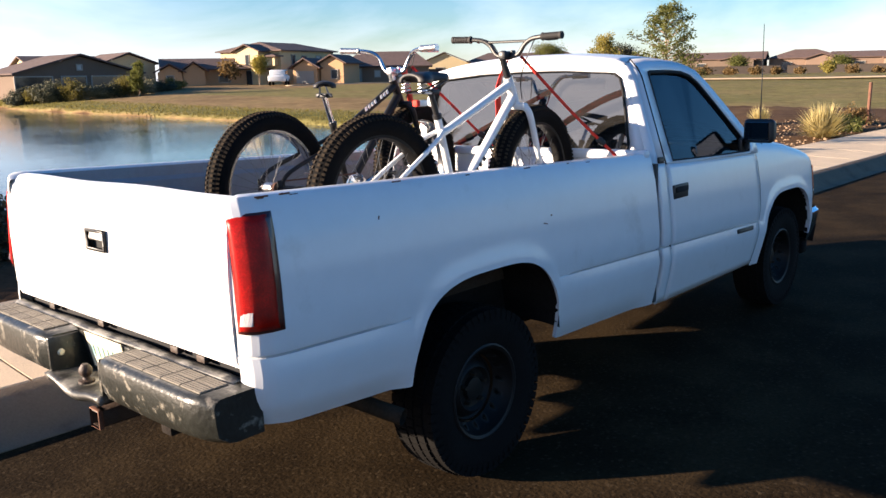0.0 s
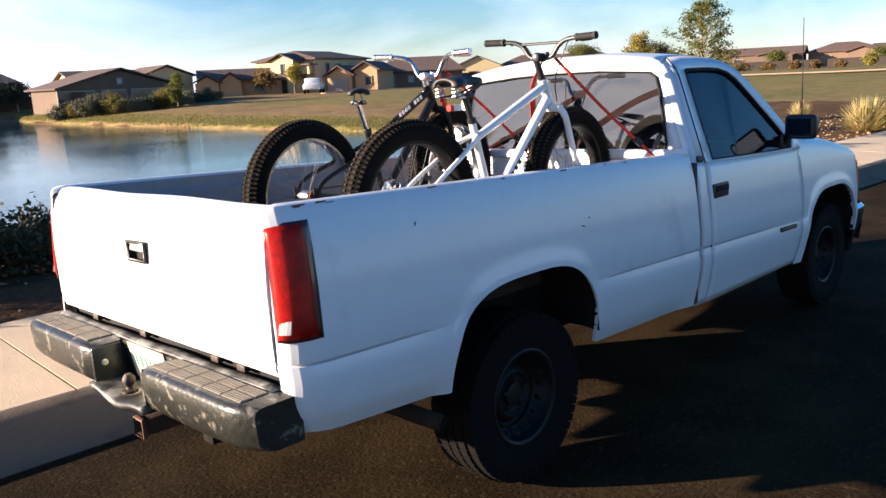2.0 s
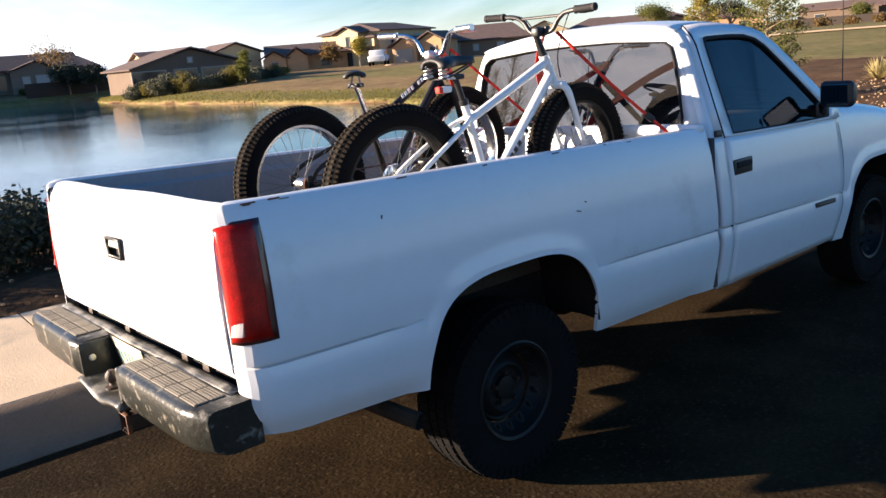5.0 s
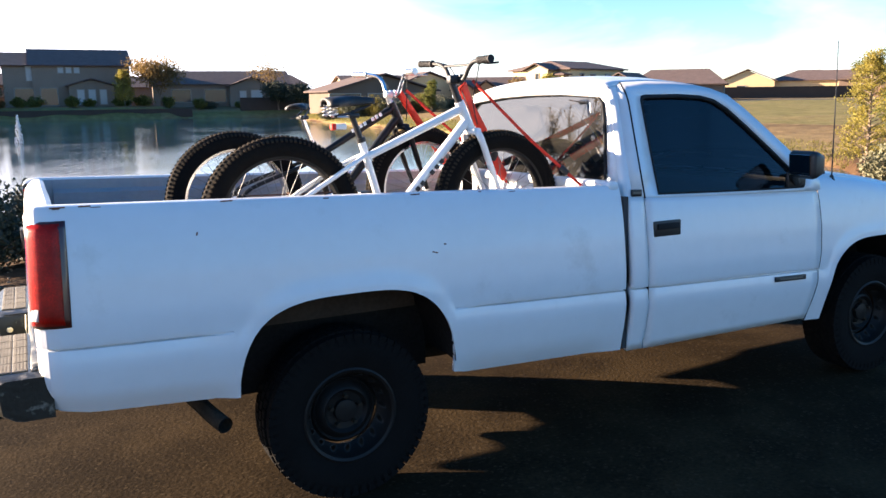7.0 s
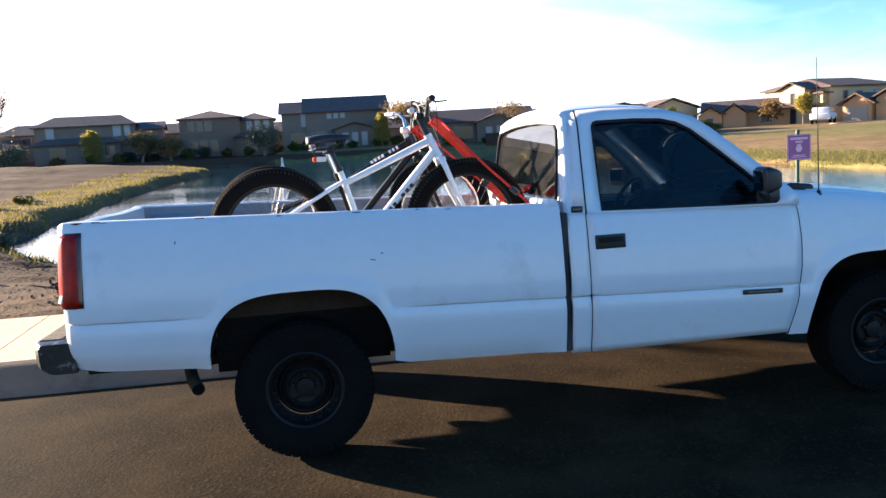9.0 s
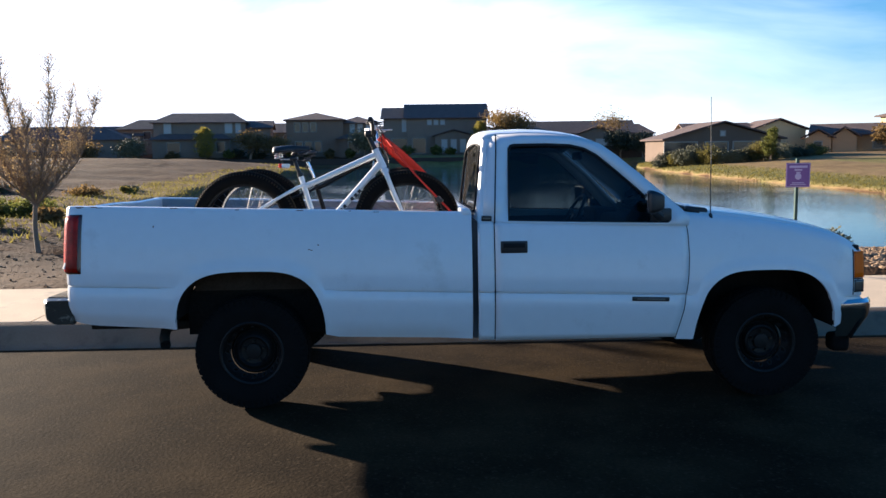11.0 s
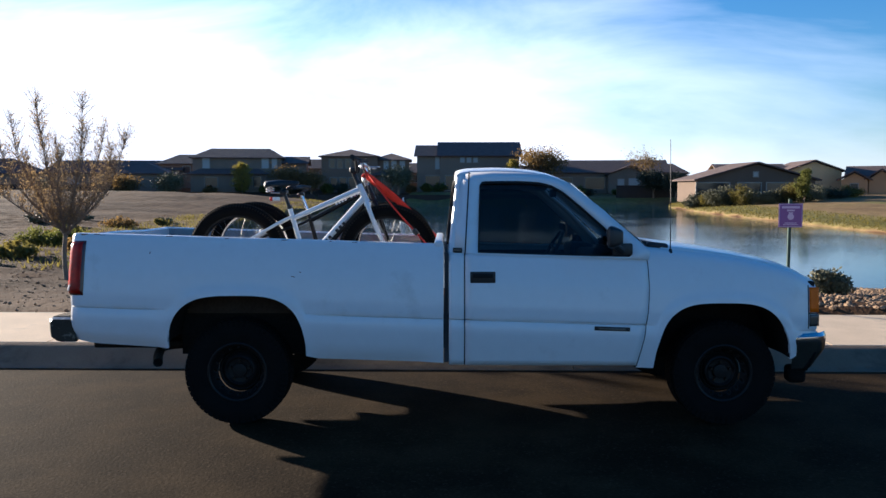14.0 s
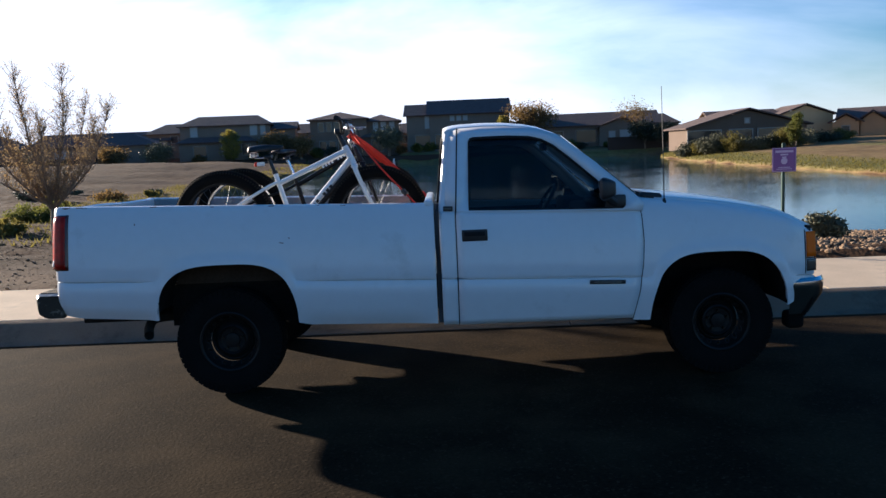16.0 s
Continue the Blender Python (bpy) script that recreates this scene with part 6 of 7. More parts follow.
def shrub(label, at, r, h, seed, leaf, n=260, size=0.05, category="shrub", group="", twigs=True):
    rng = random.Random(seed)
    ob = thing("shrub", label, category, Matrix.Translation(at), group)
    bm = bmesh.new()
    cs = []
    for _ in range(16):
        a, q = rng.uniform(0, math.tau), rng.random() ** 0.5
        top = Vector((math.cos(a) * r * q, math.sin(a) * r * q, h * (1 - 0.5 * q * q) * rng.uniform(0.75, 1.1)))
        if twigs:
            tube(bm, [(top.x * 0.1, top.y * 0.1, -0.05), top * 0.55 + Vector((0, 0, 0.02)), top], [0.012, 0.009, 0.004], 4)
        cs += [top, top * 0.72, top * 0.45]
    if twigs:
        part("twigs", bm, "bark", ob)
    else:
        bm.free()
    bm = bmesh.new()
    leaf_cloud(bm, rng, cs, min(r, h) * 0.17, n // 16, size)
    part("foliage", bm, leaf, ob, smooth=False)
    return ob


def gz(x, y):
    z, _ = ground_height(np.array([float(x)]), np.array([float(y)]))
    return float(z[0])


# ---- houses across the lake ----
def house(label, x, y, yaw, boxes, wall, roof, windows=(), group="houses round the lake", doors=(), side_windows=()):
    """boxes: (centre x, front y, width, depth, floor, eave, ridge, roof kind); the front faces -y of the house."""
    ob = thing("house", label, "house", Matrix.Translation((x, y, gz(x, y) - 0.15)) @ Matrix.Rotation(radians(yaw), 4, "Z"), group)
    for cx, fy, w, d, z0, ev, rg, kind in boxes:
        bm = bmesh.new()
        box(bm, (cx, fy + d / 2, (z0 + ev) / 2), (w, d, ev - z0))
        if kind in ("front", "side"):
            # gable ends
            if kind == "front":
                pts = [(cx - w / 2, ev), (cx + w / 2, ev), (cx, rg - 0.12)]
                for yy in (fy, fy + d):
                    bm.faces.new([bm.verts.new((a, yy, b)) for a, b in pts])
            else:
                pts = [(fy, ev), (fy + d, ev), (fy + d / 2, rg - 0.12)]
                for xx in (cx - w / 2, cx + w / 2):
                    bm.faces.new([bm.verts.new((xx, a, b)) for a, b in pts])
        part("wall", bm, wall, ob, smooth=False)
        o, t = 0.45, 0.14
        bm = bmesh.new()
        X0, X1, Y0, Y1 = cx - w / 2 - o, cx + w / 2 + o, fy - o, fy + d + o
        zl = ev - 0.08
        if kind == "front":
            top = [(cx, Y0, rg), (cx, Y1, rg)]
            quads = [((X0, Y0, zl), (X0, Y1, zl), top[1], top[0]), ((X1, Y1, zl), (X1, Y0, zl), top[0], top[1])]
        elif kind == "side":
            ym = (Y0 + Y1) / 2
            top = [(X0, ym, rg), (X1, ym, rg)]
            quads = [((X0, Y0, zl), top[0], top[1], (X1, Y0, zl)), ((X1, Y1, zl), top[1], top[0], (X0, Y1, zl))]
        else:
            h = min(X1 - X0, Y1 - Y0) / 2 * (0.55 if kind == "hip_long" else 1.0)
            ym = (Y0 + Y1) / 2
            xa, xb = (X0 + h * 0.85, X1 - h * 0.85) if X1 - X0 >= Y1 - Y0 else ((X0 + X1) / 2 - 0.01, (X0 + X1) / 2 + 0.01)
            a, b = (xa, ym, rg), (xb, ym, rg)
            quads = [((X0, Y0, zl), a, b, (X1, Y0, zl)), ((X1, Y1, zl), b, a, (X0, Y1, zl)), ((X0, Y1, zl), a, (X0, Y0, zl)), ((X1, Y0, zl), b, (X1, Y1, zl))]
        for q in quads:
            bm.faces.new([bm.verts.new(p) for p in q])
        rf = thick(part("roof", bm, roof, ob, smooth=False), t, 1)
    for wx, fy, z, w, h, mat in windows:
        bm = bmesh.new()
        ring_fill(bm, [(wx - w / 2 - 0.1, fy - 0.05, z - h / 2 - 0.1), (wx + w / 2 + 0.1, fy - 0.05, z - h / 2 - 0.1), (wx + w / 2 + 0.1, fy - 0.05, z + h / 2 + 0.1), (wx - w / 2 - 0.1, fy - 0.05, z + h / 2 + 0.1)],
                  [[(wx - w / 2, fy - 0.05, z - h / 2), (wx + w / 2, fy - 0.05, z - h / 2), (wx + w / 2, fy - 0.05, z + h / 2), (wx - w / 2, fy - 0.05, z + h / 2)]])
        wf = thick(part("window", bm, "wtrim", ob, smooth=False), 0.10, 0)
        bm = bmesh.new()
        box(bm, (wx, fy - 0.02, z), (w, 0.03, h))
        part("pane", bm, mat, wf, smooth=False)
    for fx, wy, z, w, h, mat in side_windows:
        bm = bmesh.new()
        box(bm, (fx - 0.03, wy, z), (0.08, w + 0.16, h + 0.16), None, 0.01, 1)
        wf = part("window", bm, "wtrim", ob, smooth=False)
        bm = bmesh.new()
        box(bm, (fx - 0.065, wy, z), (0.03, w, h))
        part("pane", bm, mat, wf, smooth=False)
    for wx, fy, w, h, mat in doors:
        bm = bmesh.new()
        box(bm, (wx, fy - 0.03, h / 2 + 0.2), (w, 0.08, h))
        part("door", bm, mat, ob, smooth=False)
    return ob


WD, BL = "window", "blind"
house("single-storey dark stucco house behind trees", -52.0, 114.0, 10, [(0, 0, 19, 11, 0, 3.0, 5.0, "hip"), (-16, 2, 11, 10, 0, 3.0, 5.3, "hip")], "stucco_g", "tiles", [(-4, 0, 1.9, 1.6, 1.3, BL), (4, 0, 1.9, 1.4, 1.3, WD)])
house("two-storey stucco house with hip roof above the lake", -32.4, 117.0, 8, [(0, 0, 13.2, 10, 0, 5.2, 6.7, "hip_long"), (-1, -2.4, 11, 3, 0, 2.7, 3.4, "hip"), (7.8, 1.5, 5.0, 8, 0, 4.4, 5.5, "side")], "stucco_g", "tiles",
      [(-4.6, 0, 4.4, 1.0, 1.5, BL), (4.2, 0, 4.4, 1.0, 1.5, BL), (5.6, 0, 4.4, 0.7, 1.5, BL), (-3.5, -2.4, 1.5, 1.8, 1.4, WD), (0.6, -2.4, 1.5, 1.8, 1.4, WD), (3.2, -2.4, 1.5, 1.2, 1.6, WD)])
house("two-storey brown stucco house with many windows", -13.2, 118.0, 4, [(-2.2, 0, 8.5, 11, 0, 5.7, 6.9, "hip"), (4.2, 1.4, 5.6, 9, 0, 5.2, 6.3, "hip"), (3.6, -1.0, 4.4, 3, 0, 2.8, 3.4, "hip")], "stucco_b", "tiles",
      [(-4.8, 0, 4.6, 0.8, 1.3, WD), (-3.6, 0, 4.6, 0.8, 1.3, WD), (-2.4, 0, 4.6, 0.8, 1.3, WD), (-4.6, 0, 1.7, 1.0, 1.5, WD), (-3.2, 0, 1.7, 1.0, 1.5, WD), (-1.8, 0, 1.7, 1.0, 1.5, WD), (3.4, 1.4, 4.4, 0.7, 1.4, BL), (4.6, 1.4, 4.4, 0.7, 1.4, BL), (5.9, 1.4, 4.4, 0.7, 1.4, BL), (3.6, -1.0, 1.5, 1.6, 1.7, WD)])
house("large dark grey two-storey house by the water", 2.9, 118.5, 0, [(1.6, 0, 12.2, 11, 0, 5.6, 7.9, "side"), (-5.9, 0.4, 4.2, 10, 0, 5.6, 7.4, "side"), (2.6, -1.6, 5.6, 3, 0, 2.9, 3.8, "front")], "stucco_g", "tiles",
      [(-4.6, 0.4, 4.6, 1.1, 1.9, BL), (-1.0, 0, 5.0, 0.6, 0.7, BL), (0.0, 0, 5.0, 0.6, 0.7, BL), (1.0, 0, 5.0, 0.6, 0.7, BL), (1.2, -1.6, 1.4, 0.8, 1.9, BL), (2.6, -1.6, 1.4, 0.8, 1.9, BL), (4.0, -1.6, 1.4, 0.8, 1.9, BL), (-2.6, 0, 1.5, 2.0, 2.2, WD), (-5.6, 0.4, 1.5, 2.2, 2.2, WD)])
house("long single-storey grey house with patio", 23.6, 120.0, -6, [(0, 0, 19.6, 11, 0, 3.3, 5.3, "side"), (4.0, -1.8, 6.5, 3, 0, 3.0, 4.3, "front")], "stucco_g", "tiles",
      [(-6.0, 0, 1.7, 2.6, 1.7, WD), (-1.2, 0, 1.7, 3.0, 1.8, WD), (2.6, -1.8, 1.7, 0.9, 1.2, BL), (4.6, -1.8, 1.7, 1.6, 1.4, BL), (8.2, 0, 1.8, 1.0, 1.2, BL)])
# the three wide dark panes here stand in for shaded patio openings
house("low brown house with wide front gable", 30.2, 74.0, 2, [(0.4, 0, 11.6, 6.5, 0, 2.2, 3.85, "front")], "stucco_d", "tiles",
      [(-3.9, 0, 1.15, 3.2, 1.5, WD), (-0.3, 0, 1.15, 2.2, 1.5, WD), (3.2, 0, 1.15, 3.6, 1.5, WD), (0.3, 0, 2.75, 0.4, 0.4, BL)])
house("tan house with front gable behind another", 42.3, 88.2, -6, [(0, 0, 6.0, 9, 0, 2.9, 4.1, "front"), (-6.2, 1.5, 7.5, 8, 0, 2.7, 3.8, "side")], "stucco_y", "tiles", [(-1.2, 0, 1.3, 0.9, 1.1, WD)])
house("tan single-storey house with two gables", 47.6, 82.6, -28, [(1.6, 0, 10.5, 8, 0, 2.0, 3.2, "side"), (-3.0, -1.2, 2.6, 2.4, 0, 1.7, 2.6, "front"), (-0.4, -1.0, 2.4, 2.4, 0, 1.8, 2.8, "front")], "stucco_o", "tiles",
      [(-3.0, -1.2, 0.9, 0.7, 0.8, WD), (3.0, 0, 1.0, 1.2, 0.9, WD)])
house("yellow two-storey house with dark roof", 55.6, 77.5, 17, [(5.5, 0, 11.0, 9, 0, 4.05, 5.05, "hip_long"), (0.7, 2.0, 4.6, 3.4, 0, 3.95, 4.7, "side"), (-1.1, 1.6, 2.2, 4.2, 0, 1.9, 2.35, "side"), (-0.3, 0.4, 0.7, 1.5, 2.3, 3.4, 3.6, "hip")], "stucco_y", "tiles",
      [(2.4, 0, 3.0, 0.6, 1.0, WD), (4.6, 0, 3.0, 0.9, 0.8, WD), (7.6, 0, 3.0, 0.9, 0.9, BL), (3.2, 0, 1.1, 1.2, 1.2, WD)], side_windows=[(-1.6, 3.6, 3.0, 0.5, 1.1, WD), (-2.2, 3.0, 0.95, 0.9, 1.6, WD)])
house("orange tan garage house with two lit gables", 56.6, 71.9, -62, [(-1.6, 0, 3.0, 5, 0, 1.9, 2.95, "front"), (1.5, 0.5, 2.8, 5, 0, 2.4, 3.3, "front")], "stucco_o", "tiles",
      [(1.8, 0.5, 1.2, 0.7, 0.9, WD)], doors=[(-1.6, 0, 2.2, 1.4, "wtrim")])
house("dark brick-brown single-storey house", 66.4, 71.2, -46, [(0, 0, 10.5, 9, 0, 1.95, 3.7, "hip_long")], "stucco_b", "tiles", [(-3.6, 0, 0.95, 1.3, 1.5, BL), (-1.0, 0, 1.1, 0.6, 0.7, BL), (2.0, 0, 1.1, 0.8, 0.8, BL)])
for i, (hx, w, rr) in enumerate(((-58, 22, 5.2), (-43, 16, 6.0), (-20, 14, 5.4), (-4.0, 12, 5.0), (13.5, 14, 4.6), (33, 16, 5.0))):
    house("plain stucco house in a second row behind", hx, 133 + 2 * (i % 3), 5 - 3 * i, [(0, 0, w, 10, 0, rr - 1.7, rr, "hip_long" if i % 2 else "side")], "stucco_b" if i % 2 else "stucco_g", "tiles", [(-w * 0.2, 0, rr - 2.7, 1.2, 1.2, WD), (w * 0.25, 0, rr - 2.7, 1.2, 1.2, BL)])
house("yellow gabled house beyond the field", 112.0, 104.0, -50, [(0, 0, 9, 9, 0, 3.0, 5.0, "front"), (10, 2, 12, 10, 0, 3.0, 4.8, "hip")], "stucco_y", "tiles", [(-1, 0, 1.5, 1.4, 1.4, WD)])
house("distant brown house with tile roof", 132.0, 100.0, -55, [(0, 0, 16, 11, 0, 3.0, 5.0, "side"), (-3, -2, 5, 3, 0, 2.8, 4.2, "front")], "stucco_b", "tiles", [(3, 0, 1.5, 1.4, 1.2, WD)])
house("distant tan house with tile roof", 140.0, 84.0, -58, [(0, 0, 13, 11, 0, 3.0, 5.2, "hip")], "stucco_o", "tiles_r", [(3, 0, 1.5, 1.4, 1.2, WD)])
for i, (hx, hy, w, rr) in enumerate(((152, 68, 15, 4.2), (160, 55, 13, 4.5), (166, 43, 16, 4.0), (171, 31, 14, 3.9), (174, 19, 15, 4.2), (178, 7, 15, 4.0), (180, -7, 16, 4.1), (120, 92 - 8, 12, 4.7))):
    house("distant low house with red-brown tile roof", hx, hy, -72 + 3 * i, [(0, 0, w, 11, 0, 2.9, rr, "hip" if i % 2 else "side"), (w * 0.2, -2, w * 0.4, 3, 0, 2.7, rr - 0.9, "front")], "stucco_b" if i % 3 else "stucco_d", "tiles_r", [(-w * 0.25, 0, 1.5, 1.6, 1.2, WD)])


def low_wall(x0, y0, x1, y1, h):
    bm = bmesh.new()
    a, b = Vector((x0, y0, 0)), Vector((x1, y1, 0))
    z = min(gz(x0, y0), gz(x1, y1))
    d = (b - a)
    box(bm, ((x0 + x1) / 2, (y0 + y1) / 2, z + h / 2 - 0.2), (d.length, 0.2, h + 0.4), Matrix.Rotation(math.atan2(d.y, d.x), 3, "Z"))
    box(bm, ((x0 + x1) / 2, (y0 + y1) / 2, z + h + 0.03), (d.length, 0.28, 0.06), Matrix.Rotation(math.atan2(d.y, d.x), 3, "Z"))
    tagged(part("garden_wall", bm, "wall", smooth=False), "brown block garden wall before houses", "wall")


low_wall(126, 84, 140, 52, 1.3)
low_wall(140.5, 51, 152, 14, 1.3)
low_wall(152.3, 13, 158, -26, 1.3)
low_wall(-75, 110, -46, 111.5, 1.5)
low_wall(86, 86, 104, 74, 1.6)
low_wall(24, 111, 40, 109, 1.7)
low_wall(-48, 107.9, -19, 108.3, 1.2)
low_wall(-18.6, 108.3, 17, 108.0, 1.2)

# trees and shrubs round the lake
rs = random.Random(12)
tree("golden bushy tree beside a long house", (14.2, 115.0, gz(14.2, 115)), 6.0, 7, "dry_leaf", 46, 0.17, 0.8, 3, 0.85, first=0.22)
tree("sparse brown tree above a roof", (28.0, 112.0, gz(28, 112)), 6.6, 8, "dry_leaf", 16, 0.14, 0.75, 3, 0.6)
tree("dark bushy tree in shade by the far shore", (29.0, 109.5, gz(29.0, 109.5)), 3.4, 31, "dark_leaf", 70, 0.16, 0.7, 3, 0.5, first=0.2)
tree("dark bushy tree in shade by the far shore", (31.5, 107.0, gz(31.5, 107)), 3.2, 32, "dark_leaf", 70, 0.16, 0.7, 3, 0.5, first=0.2)
shrub("tall upright green shrub beside a low house", (30.9, 63.6, gz(30.9, 63.6)), 0.75, 2.9, 9, "leaf", 2600, 0.07)
tree("small green tree before yellow house", (51.6, 76.2, gz(51.6, 76.2)), 3.0, 10, "ylw_leaf", 60, 0.10, 0.3, 3, 0.26, first=0.2, upward=0.9)
tree("bare brown tree before tan house", (49.6, 79.3, gz(49.6, 79.3)), 2.4, 11, "dry_leaf", 10, 0.2, 0.7, 3, 0.4)
for i, (x, y, h, lf) in enumerate(((-24, 112, 3.6, "dry_leaf"), (-40, 109, 3.0, "grey_leaf"), (-46, 108, 3.4, "dry_leaf"), (-57, 106, 4.0, "grey_leaf"), (-66, 104, 4.0, "dry_leaf"), (-20, 111, 3.2, "dry_leaf"), (-7.5, 112, 4.0, "grey_leaf"), (146, 44, 2.4, "leaf"), (141, 60, 2.6, "leaf"), (148, 30, 2.4, "dark_leaf"), (152, 18, 2.6, "leaf"), (128, 76, 5.4, "dark_leaf"), (118, 84, 5.6, "leaf"), (150, 2, 2.4, "leaf"))):
    tree("green garden tree near distant houses", (x, y, gz(x, y)), h, 20 + i, lf, 44, 0.15, 0.85, 3, 0.6, first=0.14, group="garden trees")
for i in range(26):
    x = -44 + i * 3.1 + rs.uniform(-1, 1)
    if -36 < x < 32:
        y = 114.2 + rs.uniform(-1.0, 1.2)
        shrub("dark garden shrub by the far shore", (x, y, gz(x, y) - 0.05), rs.uniform(0.7, 1.4), rs.uniform(0.8, 1.7), 60 + i, rs.choice(("dark_leaf", "leaf", "leaf", "dry_leaf")), 600, 0.15, group="far shore shrubs")
for i, (x, y, r, h) in enumerate(((23.8, 71.5, 1.0, 1.1), (24.5, 71.3, 1.1, 1.25), (24.9, 70.1, 1.1, 1.2), (25.2, 68.9, 1.2, 1.8), (25.9, 68.6, 1.2, 1.7), (26.5, 68.4, 0.9, 1.2), (26.8, 67.2, 1.1, 1.7), (27.6, 66.8, 0.9, 1.4), (28.5, 66.4, 0.9, 1.1), (30.1, 65.7, 1.1, 1.1), (30.8, 65.4, 1.3, 1.6), (31.9, 66.0, 1.2, 1.4), (33.8, 67.2, 1.1, 1.2), (36.1, 69.4, 1.2, 1.1), (38.9, 72.4, 1.2, 1.0), (29.2, 66.1, 0.8, 0.9))):
    shrub("rounded olive shrub on the lawn edge", (x, y, gz(x, y) - 0.05), r, h, 100 + i, ("grey_leaf", "dark_leaf", "grass", "grey_leaf")[i % 4], 1500, 0.075, group="lawn edge shrubs")
for i in range(24):
    x, y = 101 + 0.92 * i + rs.uniform(-0.4, 0.4), 70 - 2.9 * i + rs.uniform(-0.6, 0.6)
    ro = i in (12, 15, 18)
    shrub("clipped round green shrub along the field" if ro else "low dry hedge shrub along the field", (x, y, gz(x, y) - 0.05), 1.2 if ro else rs.uniform(0.7, 1.2), 1.6 if ro else rs.uniform(0.7, 1.2), 130 + i, "ylw_leaf" if ro else rs.choice(("dry_leaf", "leaf", "dry_leaf")), 420, 0.17, group="field hedge")


def parked_car(label, at, yaw, mat):
    ob = thing("car", label, "car", Matrix.Translation(at) @ Matrix.Rotation(radians(yaw), 4, "Z"))
    bm = bmesh.new()
    box(bm, (0, 0, 0.72), (4.7, 1.8, 0.62), None, 0.12, 3)
    part("body", bm, mat, ob)
    bm = bmesh.new()
    box(bm, (-0.2, 0, 1.30), (2.9, 1.6, 0.62), None, 0.16, 3)
    cab = part("cabin", bm, mat, ob)
    for s in (-1, 1):
        for cx in (-0.95, 0.0, 0.85):
            bm = bmesh.new()
            box(bm, (cx - 0.2, s * 0.80, 1.32), (0.72, 0.03, 0.36), None, 0.01)
            part("window", bm, "window", cab)
        for wx in (-1.45, 1.45):
            bm = bmesh.new()
            lathe(bm, [(0.0, s * 0.1), (0.2, s * 0.11), (0.30, s * 0.11), (0.34, s * 0.08), (0.34, -0.1 * s), (0.0, -0.1 * s)], (wx, s * 0.82, 0.34), "y", 20)
            part("wheel", bm, "tyre", ob)


parked_car("white van parked on a driveway by houses", (50.0, 70.2, gz(50.0, 70.2)), 48, "carwhite")


# ---- near ground: plants, stones, sign, paths ----
def path_strip(name, label, pts, w, z=0.02):
    pts = curve_pts([(x, y, 0) for x, y in pts], 8)
    bm = bmesh.new()
    last = None
    for i, p in enumerate(pts):
        d = (pts[min(i + 1, len(pts) - 1)] - pts[max(i - 1, 0)]).normalized()
        s = Vector((-d.y, d.x, 0)) * w / 2
        cur = [bm.verts.new((q.x, q.y, max(gz(p.x, p.y), gz(q.x, q.y)) + z)) for q in (p + s, p, p - s)]
        if last:
            for k in range(2):
                bm.faces.new((last[k], cur[k], cur[k + 1], last[k + 1]))
        last = cur
    tagged(thick(part(name, bm, "path"), 0.12), label, "path", kind="structure")


path_strip("path_houses", "pale concrete path before the houses", [(49, 67.5), (56, 64.5), (63, 61), (73, 56), (85, 50)], 1.5, 0.06)
path_strip("path_field", "pale concrete path across the dry field", [(63, 40), (69, 27), (75, 12), (81, -4), (90, -24)], 2.4, 0.07)


def conifer(label, at, h, r, seed, leaf, spread=1.0, group="young trees by the pavement"):
    """Young upright tree, bushy with feathery gaps."""
    rng = random.Random(seed)
    ob = thing("tree", label, "tree", Matrix.Translation(at), group)
    bm = bmesh.new()
    tube(bm, [(0, 0, -0.1), (0.02, 0.0, h * 0.4), (-0.02, 0.03, h * 0.97)], [0.05, 0.035, 0.008], 7)
    cs = []
    for k in range(84):
        z = h * (0.13 + 0.85 * (k / 84))
        a = k * 2.4 + rng.uniform(-0.4, 0.4)
        ln = r * (1.0 - (z / h - 0.35) ** 2 * 1.5) * rng.uniform(0.55, 1.12)
        if z > 0.85 * h:
            ln *= 0.7
        tip = Vector((math.cos(a) * ln, math.sin(a) * ln, z + ln * 0.45))
        tube(bm, [(0, 0, z), tip * 0.5 + Vector((0, 0, z * 0.5 - ln * 0.02)), tip], [0.012, 0.008, 0.004], 4)
        cs += [tip, tip * 0.8 + Vector((0, 0, z * 0.2)), tip * 0.58 + Vector((0, 0, z * 0.42))]
    part("trunk", bm, "bark", ob)
    bm = bmesh.new()
    leaf_cloud(bm, rng, cs, 0.055 * spread, 44, 0.029 * spread)
    part("crown", bm, leaf, ob, smooth=False)


conifer("young feathery yellow-green tree by the pavement", (16.3, 8.8, gz(16.3, 8.8)), 2.95, 0.64, 3, "ylw_leaf")
conifer("taller feathery green tree by the pavement", (13.2, 5.35, gz(13.2, 5.35)), 3.0, 0.80, 4, "leaf")
conifer("yellow-green spiky young tree before a house", (-30.2, 111.5, gz(-30.2, 111.5)), 4.6, 1.5, 15, "ylw_leaf", 2.6, "far shore trees")
conifer("spiky pale green tree by the far shore", (9.2, 113.0, gz(9.2, 113.0)), 4.6, 1.3, 16, "ylw_leaf", 2.6, "far shore trees")


